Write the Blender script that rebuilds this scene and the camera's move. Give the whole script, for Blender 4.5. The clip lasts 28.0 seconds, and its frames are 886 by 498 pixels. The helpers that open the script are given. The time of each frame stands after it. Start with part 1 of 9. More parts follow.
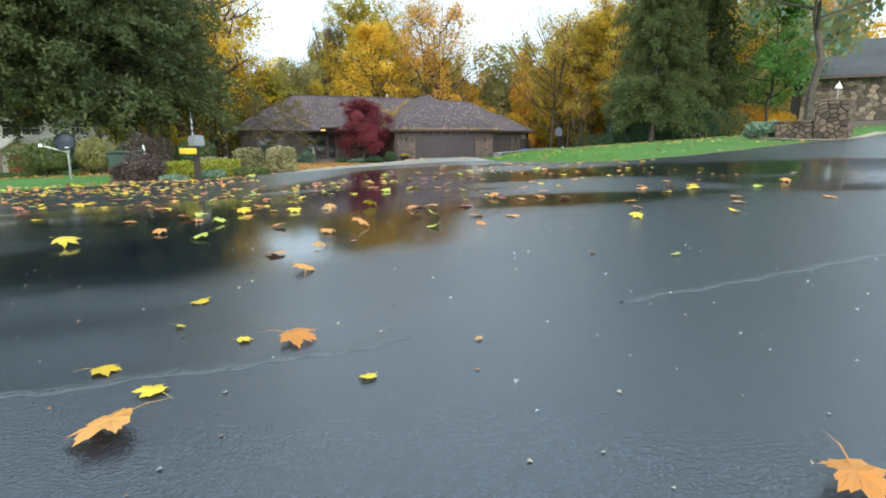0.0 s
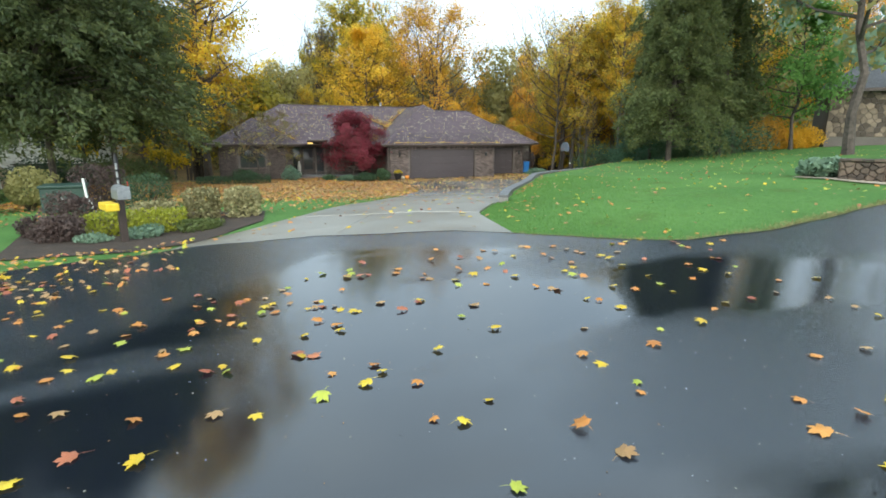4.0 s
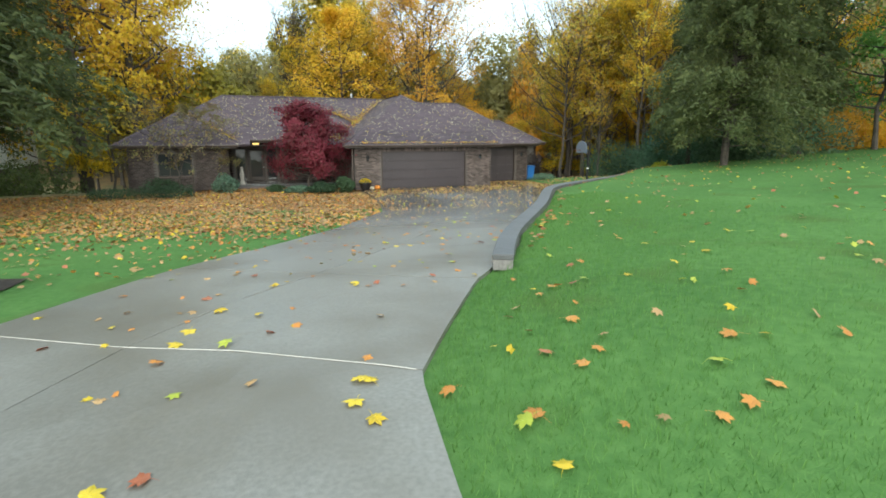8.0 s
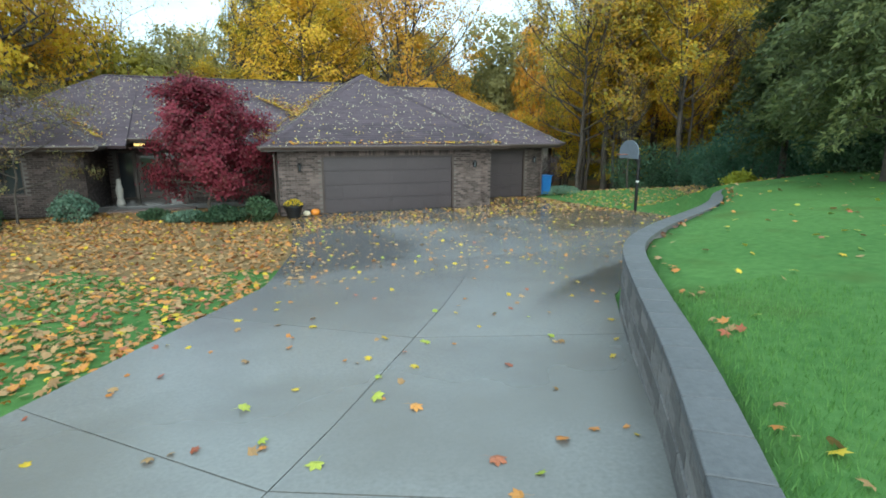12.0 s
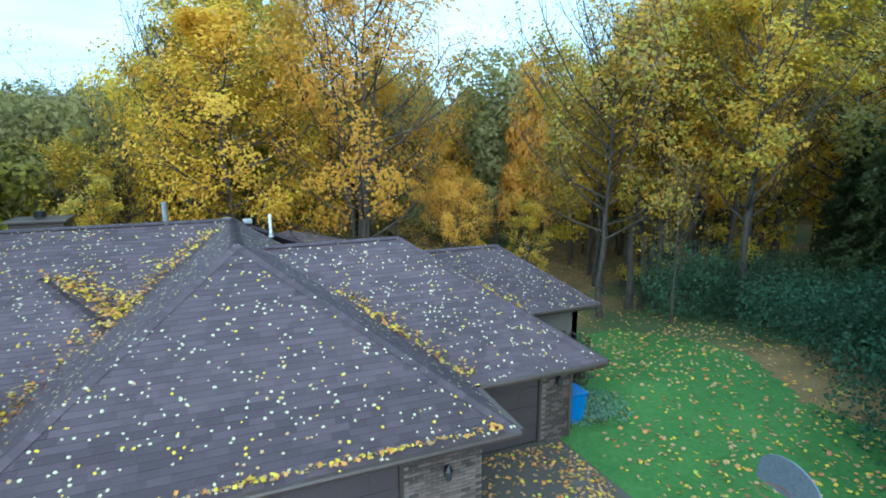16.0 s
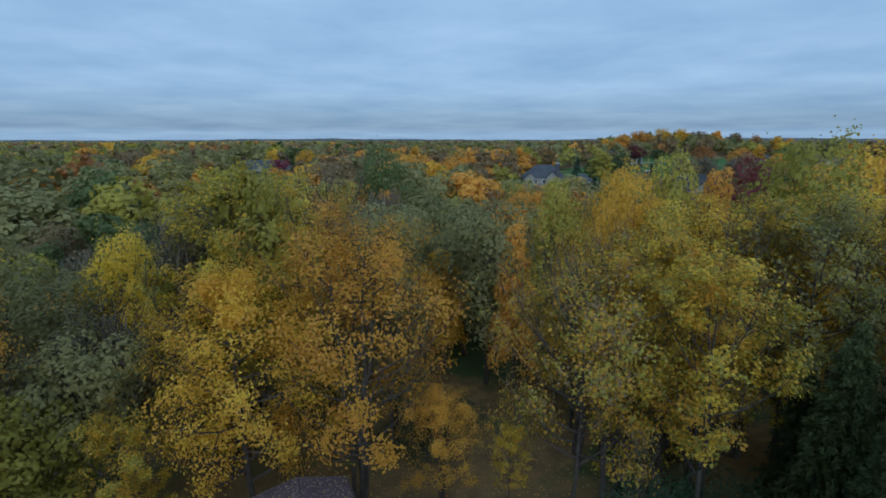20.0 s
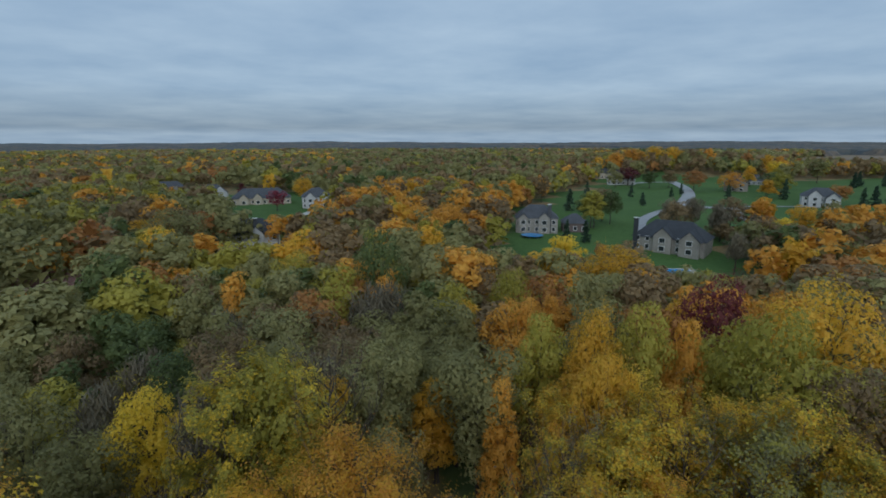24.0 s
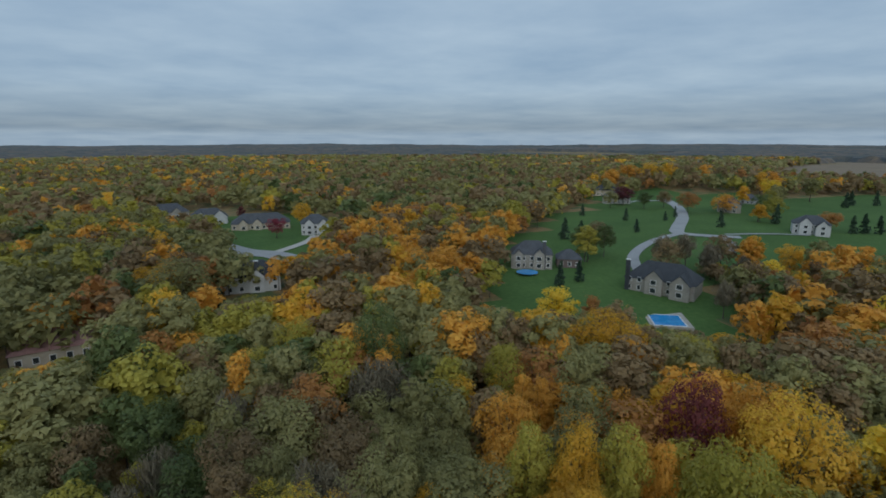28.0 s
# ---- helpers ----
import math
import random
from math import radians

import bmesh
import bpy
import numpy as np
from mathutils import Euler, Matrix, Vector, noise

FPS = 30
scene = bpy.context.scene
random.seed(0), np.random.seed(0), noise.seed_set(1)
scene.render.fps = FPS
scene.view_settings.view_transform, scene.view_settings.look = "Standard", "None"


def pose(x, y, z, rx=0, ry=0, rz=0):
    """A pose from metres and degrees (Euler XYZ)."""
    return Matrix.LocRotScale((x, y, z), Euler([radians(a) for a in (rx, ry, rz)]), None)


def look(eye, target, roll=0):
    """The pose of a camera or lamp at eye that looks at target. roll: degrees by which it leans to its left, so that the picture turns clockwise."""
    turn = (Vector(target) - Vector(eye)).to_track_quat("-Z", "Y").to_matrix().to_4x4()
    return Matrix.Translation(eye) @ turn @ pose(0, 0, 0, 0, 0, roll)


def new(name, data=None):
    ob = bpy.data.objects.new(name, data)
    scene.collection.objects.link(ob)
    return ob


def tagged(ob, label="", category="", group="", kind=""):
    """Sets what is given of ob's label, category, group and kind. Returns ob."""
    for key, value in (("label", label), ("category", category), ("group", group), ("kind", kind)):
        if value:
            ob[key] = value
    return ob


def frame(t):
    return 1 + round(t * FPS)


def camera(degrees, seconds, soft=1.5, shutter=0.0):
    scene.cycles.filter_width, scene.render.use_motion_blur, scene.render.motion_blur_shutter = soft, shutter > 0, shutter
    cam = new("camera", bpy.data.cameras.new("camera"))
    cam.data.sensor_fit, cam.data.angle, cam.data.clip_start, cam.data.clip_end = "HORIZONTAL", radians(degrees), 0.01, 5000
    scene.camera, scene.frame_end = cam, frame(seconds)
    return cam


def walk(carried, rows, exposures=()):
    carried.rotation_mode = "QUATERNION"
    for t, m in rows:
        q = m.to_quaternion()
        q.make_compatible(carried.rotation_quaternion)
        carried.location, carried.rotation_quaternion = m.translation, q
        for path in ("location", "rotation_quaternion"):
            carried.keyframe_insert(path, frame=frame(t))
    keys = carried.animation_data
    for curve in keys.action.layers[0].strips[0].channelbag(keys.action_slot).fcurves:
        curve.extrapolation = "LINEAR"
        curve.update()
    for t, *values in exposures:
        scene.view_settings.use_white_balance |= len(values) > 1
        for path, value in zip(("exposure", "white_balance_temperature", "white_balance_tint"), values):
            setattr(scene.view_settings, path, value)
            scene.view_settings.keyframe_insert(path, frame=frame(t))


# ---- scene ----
cam = camera(79.9, 28.0, soft=1.75)
# seconds, place in metres, then tilt, roll and heading in degrees
ROWS = [
    (0, 0.000, 0.000, 0.560, 78.03, 0.06, -20.57),
    (0.5, -0.035, 0.025, 0.786, 78.02, 0.04, -20.56),
    (1, 0.036, 0.273, 0.923, 78.02, 0.02, -20.57),
    (1.5, 0.196, 0.667, 0.998, 78.02, -0.03, -20.57),
    (2, 0.403, 1.115, 1.076, 77.99, -0.09, -20.57),
    (2.5, 0.628, 1.572, 1.194, 77.94, -0.13, -20.57),
    (3, 0.837, 2.038, 1.491, 77.85, -0.15, -20.60),
    (3.5, 1.039, 2.581, 1.725, 77.84, -0.16, -20.71),
    (5.5, 2.686, 6.098, 1.591, 77.99, -0.22, -20.76),
    (6, 3.169, 7.129, 1.586, 77.91, -0.20, -20.82),
    (6.5, 3.674, 8.138, 1.594, 77.88, -0.16, -20.86),
    (7, 4.229, 9.165, 1.600, 77.86, -0.10, -20.84),
    (7.5, 4.776, 10.173, 1.593, 77.88, -0.03, -20.87),
    (8, 5.330, 11.078, 1.569, 77.90, 0.03, -20.87),
    (8.5, 5.826, 11.905, 1.541, 77.88, 0.08, -20.87),
    (9, 6.335, 12.916, 1.521, 77.86, 0.11, -20.88),
    (9.5, 6.870, 13.992, 1.498, 77.89, 0.10, -20.87),
    (10, 7.433, 15.136, 1.489, 77.93, 0.07, -20.84),
    (10.5, 7.981, 16.370, 1.479, 77.90, 0.03, -20.96),
    (11, 8.605, 17.702, 1.449, 77.86, 0.01, -20.97),
    (11.5, 9.225, 19.025, 1.404, 77.89, 0.01, -20.90),
    (13.5, 11.814, 25.225, 1.707, 78.44, 0.08, -21.68),
    (14, 12.470, 26.764, 2.324, 78.44, 0.10, -21.84),
    (14.5, 13.141, 28.311, 3.175, 78.40, 0.08, -21.93),
    (15, 13.761, 29.657, 4.205, 78.22, 0.06, -21.98),
    (15.5, 14.507, 30.687, 5.306, 78.10, 0.02, -22.04),
    (16, 15.102, 31.441, 6.493, 78.10, 0.01, -22.12),
    (16.5, 15.291, 31.615, 7.826, 78.18, -0.00, -22.20),
    (17, 15.334, 31.547, 9.331, 78.31, -0.01, -22.24),
    (17.5, 15.355, 31.460, 10.981, 78.44, -0.05, -22.27),
    (18, 15.345, 31.373, 12.753, 78.50, -0.07, -22.33),
    (18.5, 15.317, 31.183, 14.671, 78.47, -0.06, -22.37),
    (19, 15.309, 30.964, 16.713, 78.39, -0.05, -22.36),
    (19.5, 15.303, 30.780, 18.737, 78.34, -0.00, -22.32),
    (20, 15.324, 30.666, 20.705, 78.30, 0.07, -22.33),
    (20.5, 15.290, 30.494, 22.645, 78.27, 0.16, -22.37),
    (21, 15.230, 30.300, 24.552, 78.29, 0.23, -22.44),
    (21.5, 15.222, 30.093, 26.516, 78.33, 0.26, -22.45),
    (22, 15.173, 29.887, 28.507, 78.37, 0.26, -22.52),
    (22.5, 15.106, 29.711, 30.532, 78.41, 0.24, -22.68),
    (24.5, 15.128, 28.951, 38.913, 78.41, 0.01, -22.79),
    (25, 15.064, 28.788, 40.883, 78.42, -0.02, -22.87),
    (25.5, 15.006, 28.679, 42.888, 78.40, -0.01, -22.93),
    (26, 14.937, 28.637, 44.942, 78.40, -0.00, -23.00),
    (26.5, 14.865, 28.556, 46.917, 78.41, -0.00, -23.06),
    (27, 14.788, 28.400, 48.765, 78.43, -0.00, -23.09),
    (27.5, 14.782, 28.135, 50.514, 78.47, -0.00, -23.08),
    (28, 14.929, 27.728, 52.219, 78.46, -0.02, -22.99),
]
EXPOSURES = ((0, 1.33, 6800, 5), (6, 1.32, 6850, 4), (8, 1.26, 6900, 2), (11.5, 1.24, 6300, -2), (14, 1.38, 5600, -7), (15, 1.36, 5150, -8), (16, 1.3, 5100, -9), (17, 0.88, 5100, -9), (18, 0.3, 4900, -9), (19, -0.08, 4850, 1), (20.5, -0.3, 5350, 5), (23, -0.36, 5750, 7), (28, -0.4, 6000, 7))
walk(cam, [(r[0], pose(*r[1:])) for r in ROWS], EXPOSURES)
# ---- end of walk ----
# ---- world and sun: an overcast autumn afternoon ----
world = bpy.data.worlds.new("world")
scene.world = world
world.use_nodes = True
wn, wl = world.node_tree.nodes, world.node_tree.links
wn.clear()
w_out = wn.new("ShaderNodeOutputWorld")
w_bg = wn.new("ShaderNodeBackground")
w_sky = wn.new("ShaderNodeTexSky")
w_sky.sky_type, w_sky.sun_disc = "NISHITA", False
w_sky.sun_elevation, w_sky.sun_rotation = radians(23), radians(200)
w_coord = wn.new("ShaderNodeTexCoord")
w_sep = wn.new("ShaderNodeSeparateXYZ")
wl.new(w_coord.outputs["Generated"], w_sep.inputs[0])


def w_math(op, a, b):
    n = wn.new("ShaderNodeMath")
    n.operation = op
    for k, v in ((0, a), (1, b)):
        if isinstance(v, (int, float)):
            n.inputs[k].default_value = v
        else:
            wl.new(v, n.inputs[k])
    return n.outputs[0]


# the cloud deck as a flat layer, so that it closes up towards the horizon
w_up = w_math("ADD", w_math("MAXIMUM", w_sep.outputs[2], 0.0), 0.09)
w_xy = wn.new("ShaderNodeCombineXYZ")
wl.new(w_math("DIVIDE", w_sep.outputs[0], w_up), w_xy.inputs[0])
wl.new(w_math("DIVIDE", w_sep.outputs[1], w_up), w_xy.inputs[1])
w_noise = wn.new("ShaderNodeTexNoise")
w_noise.inputs["Scale"].default_value, w_noise.inputs["Detail"].default_value, w_noise.inputs["Roughness"].default_value = 0.95, 7, 0.55
wl.new(w_xy.outputs[0], w_noise.inputs["Vector"])
w_ramp = wn.new("ShaderNodeValToRGB")
w_ramp.color_ramp.elements[0].position, w_ramp.color_ramp.elements[0].color = 0.3, (0.42, 0.55, 0.70, 1)
w_ramp.color_ramp.elements[1].position, w_ramp.color_ramp.elements[1].color = 0.72, (0.62, 0.74, 0.85, 1)
wl.new(w_noise.outputs["Fac"], w_ramp.inputs[0])
# a darker band of far cloud just above the horizon
w_band = wn.new("ShaderNodeValToRGB")
for pos, val in ((0.0, 0.86), (0.010, 0.88), (0.022, 0.68), (0.05, 0.80), (0.09, 0.97), (0.2, 1.0), (0.6, 1.08)):
    if pos in (0.0, 0.6):
        e = w_band.color_ramp.elements[0 if pos == 0.0 else -1]
        e.position = pos
    else:
        e = w_band.color_ramp.elements.new(pos)
    e.color = (val, val, val, 1)
wl.new(w_sep.outputs[2], w_band.inputs[0])
w_mul = wn.new("ShaderNodeMixRGB")
w_mul.blend_type = "MULTIPLY"
w_mul.inputs[0].default_value = 1.0
wl.new(w_ramp.outputs[0], w_mul.inputs[1])
wl.new(w_band.outputs[0], w_mul.inputs[2])
w_blue = wn.new("ShaderNodeMixRGB")
w_blue.blend_type = "MULTIPLY"
w_blue.inputs[0].default_value = 1.0
w_blue.inputs[2].default_value = (0.10, 0.10, 0.10, 1)
wl.new(w_sky.outputs[0], w_blue.inputs[1])
w_mix = wn.new("ShaderNodeMixRGB")
w_mix.inputs[0].default_value = 0.9
wl.new(w_blue.outputs[0], w_mix.inputs[1])
wl.new(w_mul.outputs[0], w_mix.inputs[2])
wl.new(w_mix.outputs[0], w_bg.inputs[0])
w_bg.inputs[1].default_value = 0.95
wl.new(w_bg.outputs[0], w_out.inputs[0])

sun_data = bpy.data.lights.new("sun", "SUN")
sun_data.energy, sun_data.angle, sun_data.color = 1.6, radians(60), (1.0, 0.97, 0.92)
sun = new("sun", sun_data)
sun.matrix_world = look((-22, -60, 27), (0, 0, 0))

# ---- materials ----
def node_mat(name):
    m = bpy.data.materials.new(name)
    m.use_nodes = True
    m.node_tree.nodes.clear()
    return m, m.node_tree.nodes, m.node_tree.links


def surface(name, dark, light, rough=0.7, big=0.6, fine=18.0, bump=0.15, bump_scale=40.0, metal=0.0, per_piece=0.0, per_island=0.0,
            spread=(0.35, 0.65), rough_var=0.1, spec=0.5, stain=None, stain_scale=0.25, stain_at=(0.55, 0.7), through_light=0.0, through_tint=None):
    """A plain real-world surface: base colour from dark to light at two scales, with fine relief. stain: a colour in patches."""
    m, n, l = node_mat(name)
    out, bsdf, co = n.new("ShaderNodeOutputMaterial"), n.new("ShaderNodeBsdfPrincipled"), n.new("ShaderNodeTexCoord")
    n1, n2 = n.new("ShaderNodeTexNoise"), n.new("ShaderNodeTexNoise")
    n1.inputs["Scale"].default_value, n1.inputs["Detail"].default_value = big, 4
    n2.inputs["Scale"].default_value, n2.inputs["Detail"].default_value = fine, 5
    for q in (n1, n2):
        l.new(co.outputs["Object"], q.inputs["Vector"])
    mixf = n.new("ShaderNodeMath")
    mixf.operation = "MULTIPLY_ADD"
    mixf.inputs[1].default_value = 0.5
    half = n.new("ShaderNodeMath")
    half.operation = "MULTIPLY"
    half.inputs[1].default_value = 0.5
    l.new(n2.outputs["Fac"], half.inputs[0])
    l.new(n1.outputs["Fac"], mixf.inputs[0])
    l.new(half.outputs[0], mixf.inputs[2])
    fac = mixf.outputs[0]
    for amount, node_type, socket in ((per_piece, "ShaderNodeObjectInfo", "Random"), (per_island, "ShaderNodeNewGeometry", "Random Per Island")):
        if amount:
            info, sub, add = n.new(node_type), n.new("ShaderNodeMath"), n.new("ShaderNodeMath")
            sub.operation, add.operation = "SUBTRACT", "MULTIPLY_ADD"
            sub.inputs[1].default_value, add.inputs[1].default_value = 0.5, amount
            l.new(info.outputs[socket], sub.inputs[0])
            l.new(sub.outputs[0], add.inputs[0])
            l.new(fac, add.inputs[2])
            fac = add.outputs[0]
    ramp = n.new("ShaderNodeValToRGB")
    ramp.color_ramp.elements[0].position, ramp.color_ramp.elements[1].position = spread
    ramp.color_ramp.elements[0].color, ramp.color_ramp.elements[1].color = (*dark, 1), (*light, 1)
    l.new(fac, ramp.inputs[0])
    col = ramp.outputs[0]
    if stain:
        n3, r3, mx = n.new("ShaderNodeTexNoise"), n.new("ShaderNodeValToRGB"), n.new("ShaderNodeMixRGB")
        n3.inputs["Scale"].default_value, n3.inputs["Detail"].default_value = stain_scale, 6
        l.new(co.outputs["Object"], n3.inputs["Vector"])
        r3.color_ramp.elements[0].position, r3.color_ramp.elements[1].position = stain_at
        l.new(n3.outputs["Fac"], r3.inputs[0])
        l.new(r3.outputs[0], mx.inputs[0])
        l.new(col, mx.inputs[1])
        mx.inputs[2].default_value = (*stain, 1)
        col = mx.outputs[0]
    l.new(col, bsdf.inputs["Base Color"])
    rr = n.new("ShaderNodeMapRange")
    rr.inputs["To Min"].default_value, rr.inputs["To Max"].default_value = max(0.02, rough - rough_var), min(1.0, rough + rough_var)
    l.new(n1.outputs["Fac"], rr.inputs["Value"])
    l.new(rr.outputs[0], bsdf.inputs["Roughness"])
    bsdf.inputs["Metallic"].default_value = metal
    bsdf.inputs["Specular IOR Level"].default_value = spec
    if bump:
        n4, b = n.new("ShaderNodeTexNoise"), n.new("ShaderNodeBump")
        n4.inputs["Scale"].default_value, n4.inputs["Detail"].default_value = bump_scale, 4
        l.new(co.outputs["Object"], n4.inputs["Vector"])
        b.inputs["Strength"].default_value, b.inputs["Distance"].default_value = bump, 0.02
        l.new(n4.outputs["Fac"], b.inputs["Height"])
        l.new(b.outputs[0], bsdf.inputs["Normal"])
    end = bsdf.outputs[0]
    if through_light:
        tr, ms = n.new("ShaderNodeBsdfTranslucent"), n.new("ShaderNodeMixShader")
        l.new(col, tr.inputs[0])
        if through_tint:
            tint = n.new("ShaderNodeMixRGB")
            tint.blend_type = "MULTIPLY"
            tint.inputs[0].default_value, tint.inputs[2].default_value = 1.0, (*through_tint, 1)
            l.new(col, tint.inputs[1])
            l.new(tint.outputs[0], tr.inputs[0])
        ms.inputs[0].default_value = through_light
        l.new(end, ms.inputs[1])
        l.new(tr.outputs[0], ms.inputs[2])
        end = ms.outputs[0]
    l.new(end, out.inputs[0])
    return m


def foliage(name, dark, light, thin=0.3, rough=0.6, tint=None):
    """Leaves; tint is the shift towards yellow of the light that comes through them."""
    return surface(name, dark, light, rough=rough, big=0.25, fine=2.5, bump=0, per_island=0.2, per_piece=0.35, spread=(0.25, 0.75), through_light=thin, spec=0.3, through_tint=tint)


def wet_asphalt():
    """Dark sealed asphalt, wet: a thin film with puddles that mirror, and grainy, duller strips between."""
    m, n, l = node_mat("wet_asphalt")
    out, bsdf, co = n.new("ShaderNodeOutputMaterial"), n.new("ShaderNodeBsdfPrincipled"), n.new("ShaderNodeTexCoord")
    pud, grain, film = (n.new("ShaderNodeTexNoise") for _ in range(3))
    mapping = n.new("ShaderNodeMapping")
    mapping.inputs["Rotation"].default_value = (0, 0, radians(-12))
    mapping.inputs["Scale"].default_value = (1.0, 2.6, 1.0)
    mapping.inputs["Location"].default_value = (3.1, 1.7, 0.0)
    l.new(co.outputs["Object"], mapping.inputs["Vector"])
    pud.inputs["Scale"].default_value, pud.inputs["Detail"].default_value, pud.inputs["Roughness"].default_value = 0.22, 5, 0.45
    l.new(mapping.outputs[0], pud.inputs["Vector"])
    ramp = n.new("ShaderNodeValToRGB")
    ramp.color_ramp.elements[0].position, ramp.color_ramp.elements[1].position = 0.36, 0.50
    l.new(pud.outputs["Fac"], ramp.inputs[0])
    # standing water lies to the west and beyond; the crown of the road only shines, and its near lip is dry
    xyz = n.new("ShaderNodeSeparateXYZ")
    l.new(co.outputs["Object"], xyz.inputs[0])

    def calc(op, a, b):
        q = n.new("ShaderNodeMath")
        q.operation = op
        for i, v in ((0, a), (1, b)):
            if isinstance(v, (int, float)):
                q.inputs[i].default_value = v
            else:
                l.new(v, q.inputs[i])
        return q.outputs[0]

    def between(v, a, b):
        q = n.new("ShaderNodeMapRange")
        q.interpolation_type = "SMOOTHSTEP"
        q.inputs["From Min"].default_value, q.inputs["From Max"].default_value = a, b
        l.new(v, q.inputs["Value"])
        return q.outputs[0]

    wob = calc("MULTIPLY", calc("SUBTRACT", pud.outputs["Fac"], 0.5), 0.5)
    crown = calc("MULTIPLY", between(calc("SUBTRACT", xyz.outputs[0], calc("MULTIPLY", xyz.outputs[1], 0.36)), -0.1, 0.7), between(calc("ADD", xyz.outputs[1], wob), 4.5, 3.6))
    lip = between(calc("ADD", calc("SUBTRACT", xyz.outputs[1], calc("MULTIPLY", xyz.outputs[0], 0.05)), calc("MULTIPLY", wob, 0.3)), 1.57, 1.50)
    verge = between(calc("ADD", calc("ADD", xyz.outputs[1], calc("MULTIPLY", calc("MAXIMUM", calc("SUBTRACT", xyz.outputs[0], 2.6), 0.0), 0.62)), calc("MULTIPLY", wob, 3.0)), 11.9, 12.9)
    verge = calc("MAXIMUM", verge, between(calc("ADD", calc("SUBTRACT", xyz.outputs[1], calc("MULTIPLY", xyz.outputs[0], 1.2)), calc("MULTIPLY", wob, 3.0)), 8.6, 9.9))
    wet = calc("MULTIPLY", calc("MULTIPLY", calc("MULTIPLY", ramp.outputs[0], calc("SUBTRACT", 1.0, crown)), calc("SUBTRACT", 1.0, lip)), calc("SUBTRACT", 1.0, calc("MULTIPLY", verge, 0.8)))
    grain.inputs["Scale"].default_value, grain.inputs["Detail"].default_value = 130, 3
    l.new(co.outputs["Object"], grain.inputs["Vector"])
    film.inputs["Scale"].default_value, film.inputs["Detail"].default_value = 2.4, 6
    l.new(co.outputs["Object"], film.inputs["Vector"])
    cr = n.new("ShaderNodeValToRGB")
    cr.color_ramp.elements[0].color, cr.color_ramp.elements[1].color = (0.006, 0.008, 0.012, 1), (0.040, 0.056, 0.080, 1)
    cr.color_ramp.elements[0].position, cr.color_ramp.elements[1].position = 0.25, 0.85
    l.new(grain.outputs["Fac"], cr.inputs[0])
    darker = n.new("ShaderNodeMixRGB")
    darker.inputs[2].default_value = (0.008, 0.011, 0.018, 1)
    l.new(wet, darker.inputs[0])
    l.new(cr.outputs[0], darker.inputs[1])
    l.new(darker.outputs[0], bsdf.inputs["Base Color"])
    rr = n.new("ShaderNodeMapRange")
    rr.inputs["To Min"].default_value, rr.inputs["To Max"].default_value = 0.27, 0.07
    l.new(wet, rr.inputs["Value"])
    l.new(rr.outputs[0], bsdf.inputs["Roughness"])
    inv = n.new("ShaderNodeMapRange")
    inv.inputs["To Min"].default_value, inv.inputs["To Max"].default_value = 0.55, 0.05
    l.new(wet, inv.inputs["Value"])
    b1, b2 = n.new("ShaderNodeBump"), n.new("ShaderNodeBump")
    b1.inputs["Distance"].default_value, b2.inputs["Distance"].default_value = 0.004, 0.004
    b2.inputs["Strength"].default_value = 0.2
    l.new(inv.outputs[0], b1.inputs["Strength"])
    l.new(grain.outputs["Fac"], b1.inputs["Height"])
    l.new(film.outputs["Fac"], b2.inputs["Height"])
    l.new(b1.outputs[0], b2.inputs["Normal"])
    l.new(b2.outputs[0], bsdf.inputs["Normal"])
    bsdf.inputs["IOR"].default_value = 1.5
    bsdf.inputs["Specular IOR Level"].default_value = 1.0
    l.new(bsdf.outputs[0], out.inputs[0])
    return m


def glass_mat(name, tint=(0.03, 0.035, 0.04)):
    m, n, l = node_mat(name)
    out, bsdf = n.new("ShaderNodeOutputMaterial"), n.new("ShaderNodeBsdfPrincipled")
    bsdf.inputs["Base Color"].default_value = (*tint, 1)
    bsdf.inputs["Roughness"].default_value = 0.04
    bsdf.inputs["Specular IOR Level"].default_value = 0.8
    l.new(bsdf.outputs[0], out.inputs[0])
    return m


def glow_mat(name, colour, strength):
    m, n, l = node_mat(name)
    out, em = n.new("ShaderNodeOutputMaterial"), n.new("ShaderNodeEmission")
    em.inputs[0].default_value, em.inputs[1].default_value = (*colour, 1), strength
    l.new(em.outputs[0], out.inputs[0])
    return m


M_ASPHALT = wet_asphalt()


